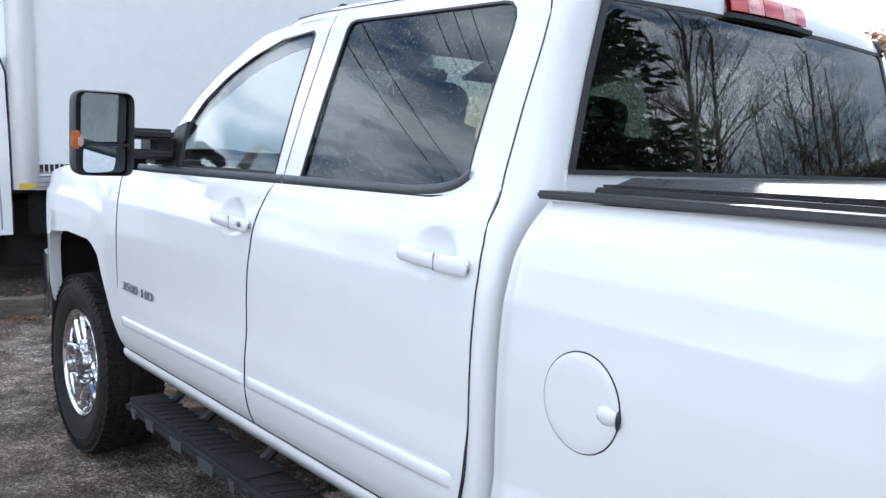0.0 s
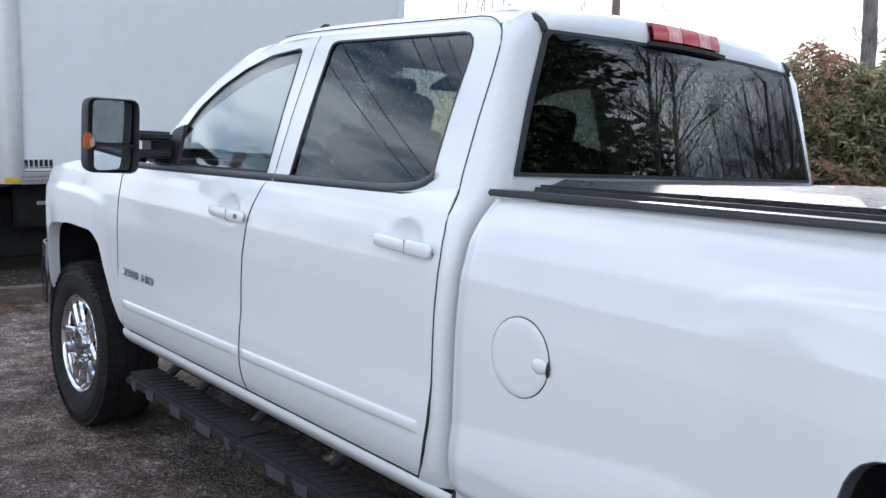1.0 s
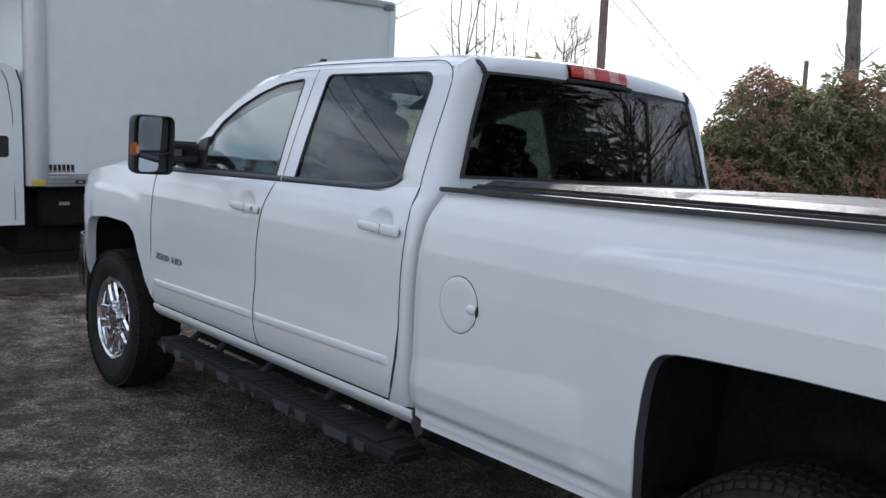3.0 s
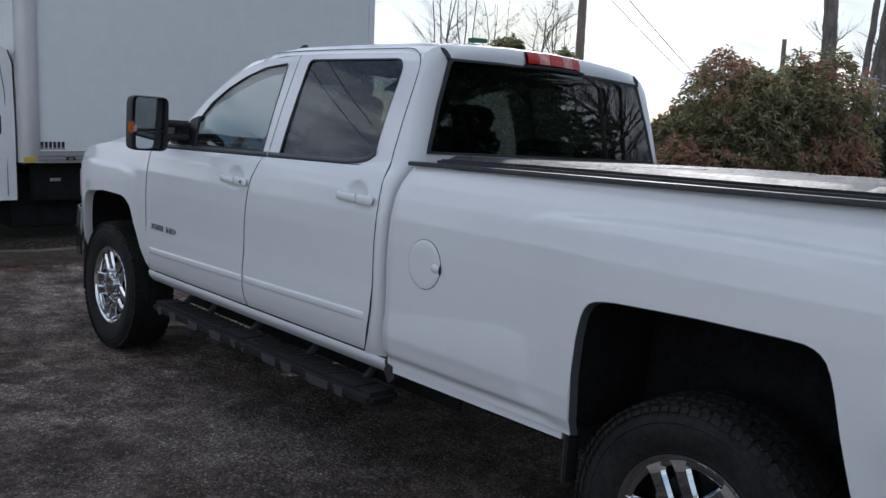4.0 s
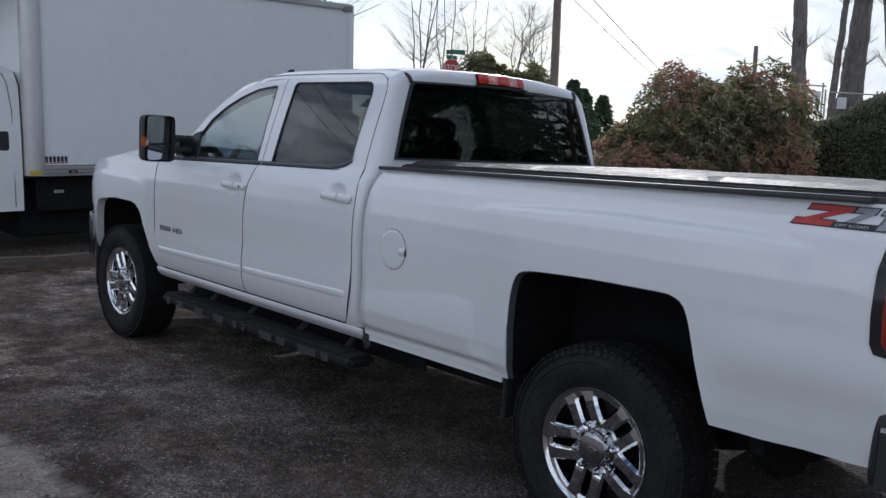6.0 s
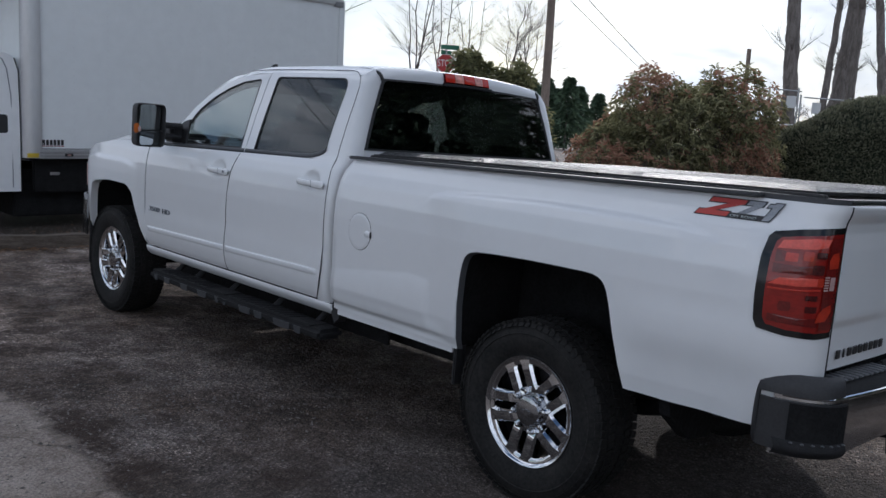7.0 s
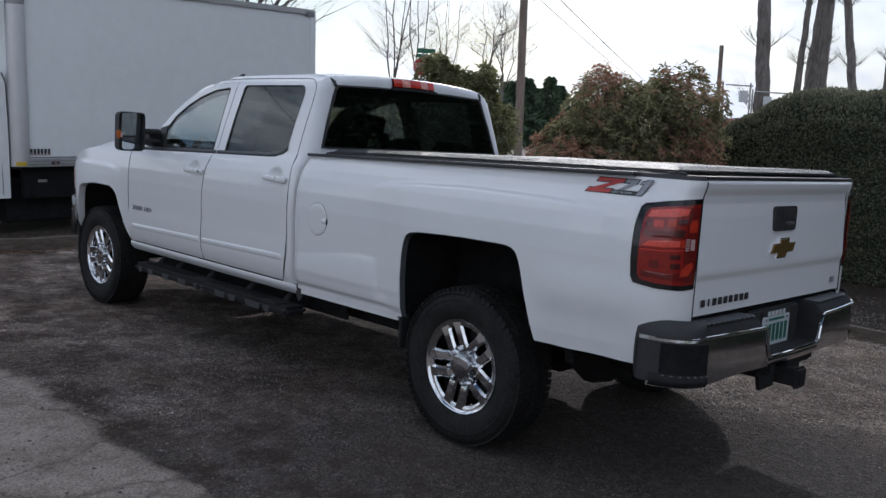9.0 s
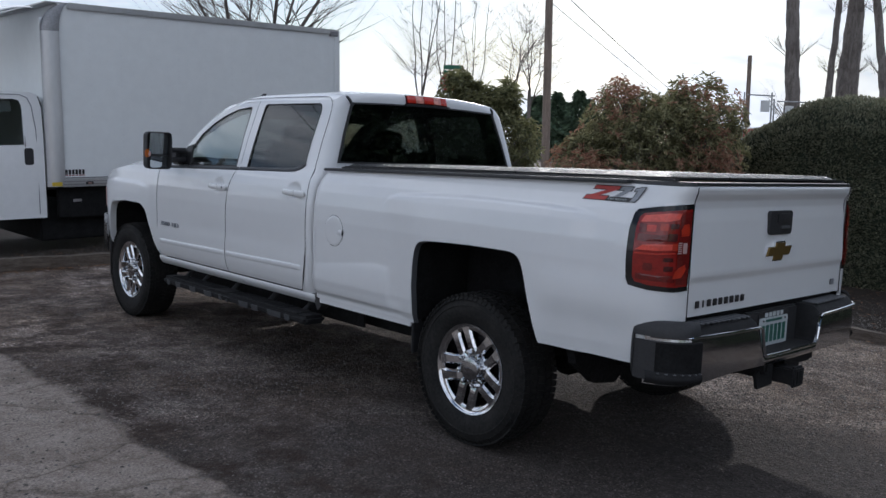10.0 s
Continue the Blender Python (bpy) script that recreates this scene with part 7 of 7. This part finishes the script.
    part("plate_frame", prism(rounded(-0.158, 0.644, 0.158, 0.832, 0.014), lambda a, b, d: (a, -1.2015 - d, b), 0.004), M_DECAL_K, plate, "black plate frame")
    for i in range(5):
        part("plate_bar", block((0.030, 0.002, 0.022), (-0.080 + 0.040 * i, -1.2068, 0.818), 0.0), M_PLATE, plate)
    for i in range(6):
        part("plate_bar", block((0.030, 0.002, 0.088), (-0.110 + 0.044 * i, -1.2092, 0.722), 0.0), M_PLATE_G, plate)
    part("plate_bar", block((0.17, 0.002, 0.012), (0.0, -1.2092, 0.788), 0.0), M_PLATE_G, plate)
    for x in (-0.115, 0.115):
        part("plate_bolt", block((0.012, 0.008, 0.012), (x, -1.210, 0.790), 0.003, 1), M_CHROME_D, plate)

    # hitch
    hitch = part("hitch_receiver", block((0.085, 0.34, 0.085), (0.0, -1.19, 0.522), 0.008), M_PAD, truck, "black square tow hitch receiver")
    part("receiver_mouth", block((0.105, 0.030, 0.105), (0.0, -1.350, 0.522), 0.010), M_PAD, hitch)
    # dark plate on the mouth stands for the shade inside the opening
    part("receiver_hole", block((0.060, 0.004, 0.060), (0.0, -1.3665, 0.522), 0.0), M_UNDER, hitch)
    part("hitch_bar", block((0.62, 0.10, 0.085), (0.16, -1.17, 0.560), 0.015), M_PAD, hitch)
    for s in (-1, 1):
        part("chain_loop", prism([(s * 0.06, 0.475), (s * 0.205, 0.470), (s * 0.230, 0.540), (s * 0.15, 0.61), (s * 0.06, 0.60)], lambda a, b, d: (a, -1.235 - d, b - 0.005), 0.018), M_PAD, hitch)
    part("wire_socket", block((0.075, 0.09, 0.06), (-0.17, -1.245, 0.575), 0.012), M_PAD, hitch)
    part("tail_pipe", tube([(0.55, 0.1, 0.55), (0.62, -0.7, 0.56), (0.80, -1.10, 0.60), (0.88, -1.20, 0.64)], 0.045, 16), M_CHROME_D, truck, "dull steel tail pipe")

    # underbody
    for s in (-1, 1):
        part("frame_rail", block((0.09, 5.9, 0.16), (s * 0.46, 2.05, 0.61), 0.01), M_UNDER, truck)
        part("leaf_spring", tube([(s * 0.52, -0.75, 0.56), (s * 0.52, -0.3, 0.44), (s * 0.52, 0.0, 0.41), (s * 0.52, 0.4, 0.44), (s * 0.52, 0.85, 0.54)], 0.035, 8), M_UNDER, truck)
        part("shock_absorber", tube([(s * 0.60, -0.08, 0.36), (s * 0.56, -0.28, 0.80)], 0.032, 10), M_UNDER, truck)
    part("rear_axle", tube([(-0.80, 0, 0.41), (-0.25, 0, 0.41), (-0.15, 0, 0.41), (0.15, 0, 0.41), (0.25, 0, 0.41), (0.80, 0, 0.41)], [0.055, 0.06, 0.15, 0.15, 0.06, 0.055], 14), M_UNDER, truck)
    part("front_axle", tube([(-0.80, 4.26, 0.41), (0.80, 4.26, 0.41)], 0.06, 12), M_UNDER, truck)
    part("drive_shaft", tube([(0, 0.1, 0.45), (0, 3.0, 0.55)], 0.045, 10), M_UNDER, truck)
    part("bed_floor", block((1.06, 2.40, 0.05), (0, 0.12, 0.88), 0.01), M_UNDER, truck)
    part("bed_front_wall", block((1.80, 0.04, 0.72), (0, 1.36, 1.04), 0.01), M_UNDER, truck)
    part("cab_floor", block((1.74, 2.35, 0.05), (0, 2.60, 0.60), 0.01), M_UNDER, truck)
    part("engine_mass", block((1.00, 1.25, 0.50), (0, 4.35, 0.84), 0.05), M_UNDER, truck)
    part("fuel_tank", block((0.50, 1.30, 0.27), (-0.34, 1.15, 0.50), 0.04), M_UNDER, truck)
    part("exhaust_pipe", tube([(0.30, 3.6, 0.46), (0.34, 1.6, 0.44), (0.40, 0.5, 0.46)], 0.07, 10), M_UNDER, truck)
    part("spare_tyre", lathe([(-0.10, 0.22), (-0.12, 0.33), (-0.09, 0.385), (0.09, 0.385), (0.12, 0.33), (0.10, 0.22)], 32, axis="z"), M_RUBBER, truck, m=Matrix.Translation((0, -0.72, 0.60)))
    for s in (-1, 1):
        part("rear_splash_guard", prism([(0.40, 0.68), (0.92, 0.68), (0.88, 0.56), (0.72, 0.44), (0.55, 0.42), (0.42, 0.52)], lambda a, b, d: (s * a, -0.60 - d, b), 0.05), M_UNDER, truck)
    # plates added to block sunlight and the view of lit ground underneath
    part("under_shield", block((0.02, 2.40, 0.18), (-0.70, 2.45, 0.475), 0.005, 1), M_UNDER, truck)
    part("under_shield", block((0.02, 0.94, 0.20), (0.86, 1.89, 0.50), 0.005, 1), M_UNDER, truck)
    part("under_shield", block((0.02, 1.37, 0.20), (0.86, 3.035, 0.50), 0.005, 1), M_UNDER, truck)
    part("under_shield", block((0.02, 0.65, 0.20), (0.70, 0.825, 0.46), 0.005, 1), M_UNDER, truck)
    part("gear_box", block((0.60, 1.9, 0.32), (-0.05, 2.9, 0.50), 0.06), M_UNDER, truck)

    # interior
    part("headlining", sheet(lambda u, v: ((-1 + 2 * u) * 0.69, 1.52 + 1.36 * v, 1.885 + 0.035 * (1 - (2 * u - 1) ** 2) - 0.07 * smooth(0.6, 1, v)), 10, 10), M_LINER, truck, thick=0.01)
    dash = part("dashboard", block((1.60, 0.42, 0.34), (0, 3.52, 1.18), 0.06, 4), M_TRIM, truck, "dark dashboard")
    part("instrument_hood", block((0.42, 0.20, 0.10), (-0.40, 3.40, 1.375), 0.04, 3), M_TRIM, dash)
    wheel = bmesh.new()
    tilt = Matrix.Translation((-0.40, 3.08, 1.31)) @ Matrix.Rotation(radians(66), 4, "X")
    tube([tilt @ Vector((0.195 * math.cos(a), 0.195 * math.sin(a), 0)) for a in [i * math.tau / 28 for i in range(29)]], 0.016, 8, wheel, cap=False)
    for a in (0.15, math.pi - 0.15, -math.pi / 2):
        tube([tilt @ Vector((0, 0, 0)), tilt @ Vector((0.195 * math.cos(a), 0.195 * math.sin(a), 0))], 0.022, 6, wheel)
    part("steering_wheel", wheel, M_TRIM, truck, "dark steering wheel")
    for x, y, nm in ((-0.42, 2.62, "front_seat"), (0.42, 2.62, "front_seat"), (-0.46, 1.72, "rear_seat"), (0.46, 1.72, "rear_seat"), (0.0, 1.72, "rear_seat")):
        wd_ = 0.54 if nm == "front_seat" else (0.50 if x else 0.36)
        seat = part(nm, block((wd_, 0.52, 0.16), (x, y + 0.22, 0.98), 0.05, 3), M_CLOTH, truck, "dark cloth seat")
        lean = Matrix.Rotation(radians(-14 if nm == "front_seat" else -9), 4, "X")
        part("backrest", block((wd_, 0.16, 0.64 if nm == "front_seat" else 0.46), (x, y - 0.06, 1.26 if nm == "front_seat" else 1.19), 0.05, 3, turn=lean.inverted()), M_CLOTH, seat)
        at = Matrix.Translation((x, y - 0.16, 1.62 if nm == "front_seat" else 1.455)) @ lean.inverted()

        def cushion(u, v):
            a, b = u * math.tau, (v - 0.5) * math.pi
            soft = lambda c: math.copysign(abs(c) ** 0.55, c)
            return at @ Vector(((0.15 if x else 0.12) * soft(math.cos(a)) * soft(math.cos(b)), 0.060 * soft(math.sin(a)) * soft(math.cos(b)), 0.092 * soft(math.sin(b))))

        part("headrest", sheet(cushion, 28, 16, close_u=True), M_CLOTH, seat, sharp=9)
    for s in (-1, 1):
        part("pillar_trim", tube([(s * 0.845, 3.60, 1.38), (s * 0.790, 3.33, 1.60), (s * 0.715, 3.00, 1.79)], 0.024, 8), M_TRIM, truck)
        part("rear_pillar_trim", tube([(s * 0.80, 1.57, 1.40), (s * 0.75, 1.58, 1.62), (s * 0.68, 1.61, 1.86)], 0.045, 8), M_TRIM, truck)
        part("sun_visor", block((0.44, 0.16, 0.018), (s * 0.36, 2.88, 1.80), 0.006, turn=Matrix.Rotation(radians(-24), 4, "X")), M_LINER, truck)
    part("inner_mirror", block((0.24, 0.03, 0.07), (0.0, 3.02, 1.77), 0.02), M_TRIM, truck)
    return truck


def build_wheel(truck, s, y, first=None):
    """A tyre with a blocky tread on a chrome wheel of five paired spokes; outer face at x = s * 0.985."""
    R, half = 0.414, 0.1325
    hub = new("wheel")
    hub.parent = truck
    hub.matrix_basis = Matrix.Translation((s * 0.8525, y, R - 0.006)) @ (Matrix() if s > 0 else Matrix.Rotation(math.pi, 4, "Z"))
    hub["label"] = "chrome wheel with five paired spokes on a black tyre"
    if first is not None:
        for c in first.children:
            o = c.copy()
            scene.collection.objects.link(o)
            o.parent = hub
            for cc in c.children:
                oo = cc.copy()
                scene.collection.objects.link(oo)
                oo.parent = o
        return hub
    prof = [(-0.095, 0.245), (-0.120, 0.262), (-0.1325, 0.305), (-0.134, 0.345), (-0.124, 0.385), (-0.108, 0.402), (-0.08, 0.406), (0.08, 0.406),
            (0.108, 0.402), (0.122, 0.388), (0.131, 0.362), (0.1335, 0.345), (0.1345, 0.335), (0.1335, 0.31), (0.129, 0.29), (0.122, 0.266), (0.112, 0.250), (0.100, 0.244)]
    tyre = part("tyre", lathe(prof, 72), M_RUBBER, hub, "black all-terrain tyre", sharp=0.9)
    bm = bmesh.new()
    n = 70
    for k in range(n):
        a = k * math.tau / n
        for row, (x, wdt, off) in enumerate(((-0.106, 0.040, 0.0), (-0.056, 0.040, 0.5), (0.0, 0.046, 0.0), (0.056, 0.040, 0.5), (0.106, 0.040, 0.0))):
            b = a + off * math.tau / n
            r = 0.409 if abs(x) < 0.1 else 0.405
            m = Matrix.Rotation(b, 4, "X") @ Matrix.Translation((x, 0, r)) @ Matrix.Rotation(radians(12 if row % 2 else -12), 4, "Z") @ Matrix.Diagonal((wdt, 0.0285, 0.009, 1))
            bmesh.ops.create_cube(bm, size=1.0, matrix=m)
        for x in (-0.124, 0.124):
            m = Matrix.Rotation(a, 4, "X") @ Matrix.Translation((x, 0, 0.389)) @ Matrix.Rotation(radians(48 if x > 0 else -48), 4, "Y") @ Matrix.Diagonal((0.030, 0.022 if k % 2 else 0.028, 0.0035, 1))
            bmesh.ops.create_cube(bm, size=1.0, matrix=m)
    tread = part("tread", bm, M_RUBBER, tyre, sharp=0.4)
    tread["kind"] = "stuff"
    part("sidewall_ring", lathe([(0.1335, 0.352), (0.1365, 0.349), (0.1365, 0.346), (0.1335, 0.343)], 72), M_RUBBER, tyre)
    rim = part("rim", lathe([(0.060, 0.205), (0.088, 0.206), (0.1005, 0.209), (0.1045, 0.216), (0.107, 0.232), (0.116, 0.241), (0.118, 0.247), (0.110, 0.2505), (0.100, 0.246)], 72), M_CHROME, hub, "chrome rim")
    part("wheel_barrel", lathe([(-0.09, 0.235), (0.0, 0.215), (0.072, 0.223)], 48), M_RIM_DARK, rim)
    part("brake_drum", lathe([(-0.02, 0.0), (-0.01, 0.17), (-0.06, 0.20)], 40), M_RIM_DARK, rim)
    FACET = [(-1.12, -1.0), (-1.02, 0.45), (-0.66, 1.0), (0.66, 1.0), (1.02, 0.45), (1.12, -1.0), (-1.12, -1.0)]
    for k in range(5):
        base = math.pi + 0.12 + k * math.tau / 5
        for d in (-1, 1):
            def spoke(u, v):
                r = 0.070 + (0.229 - 0.070) * u
                shift = d * interp([(0, 0.043), (0.5, 0.044), (0.85, 0.046), (1.0, 0.050)], u)
                wid = interp([(0, 0.027), (0.5, 0.0280), (0.80, 0.030), (0.93, 0.042), (1.0, 0.056)], u)
                ca, sa = FACET[int(round(v * (len(FACET) - 1)))]
                xo = interp([(0, 0.092), (0.25, 0.103), (0.75, 0.108), (1.0, 0.106)], u)
                c, s_ = math.cos(base), math.sin(base)
                off = shift + wid * ca
                return (xo - 0.022 + 0.022 * sa, c * r - s_ * off, s_ * r + c * off)
            part("spoke", sheet(spoke, 14, len(FACET) - 1), M_CHROME, rim, sharp=0.28)
    cap = part("hub_cap", lathe([(0.07, 0.070), (0.108, 0.068), (0.117, 0.062), (0.121, 0.048), (0.123, 0.025), (0.124, 0.0)], 40), M_CHROME_D, rim, "round silver hub cap")
    tie = [(-0.026, -0.006), (-0.010, -0.006), (-0.011, -0.012), (0.008, -0.012), (0.009, -0.006), (0.022, -0.006), (0.027, 0.006), (0.012, 0.006), (0.012, 0.012), (-0.007, 0.012), (-0.008, 0.006), (-0.022, 0.006)]
    part("cap_badge", prism(tie, lambda a, b, d: (0.1225 + d, a, b), 0.003), M_CHROME, rim)
    part("lug_ring", lathe([(0.050, 0.112), (0.080, 0.106), (0.086, 0.095), (0.084, 0.060)], 40), M_CHROME_D, rim)
    for k in range(8):
        a = k * math.tau / 8 + 0.2
        part("lug_nut", lathe([(0.080, 0.0150), (0.110, 0.0140), (0.120, 0.009), (0.122, 0.0)], 8), M_CHROME, rim, m=Matrix.Translation((0, 0.090 * math.cos(a), 0.090 * math.sin(a))))
    return hub


M_DROP = material("water_drop", (0.35, 0.37, 0.39), 0.03, vary=0.05, scale=50, coat=1.0)
pickup = build_pickup()
first_wheel = build_wheel(pickup, -1, 0.0)
for s_, y_ in ((1, 0.0), (-1, 4.26), (1, 4.26)):
    build_wheel(pickup, s_, y_, first_wheel)
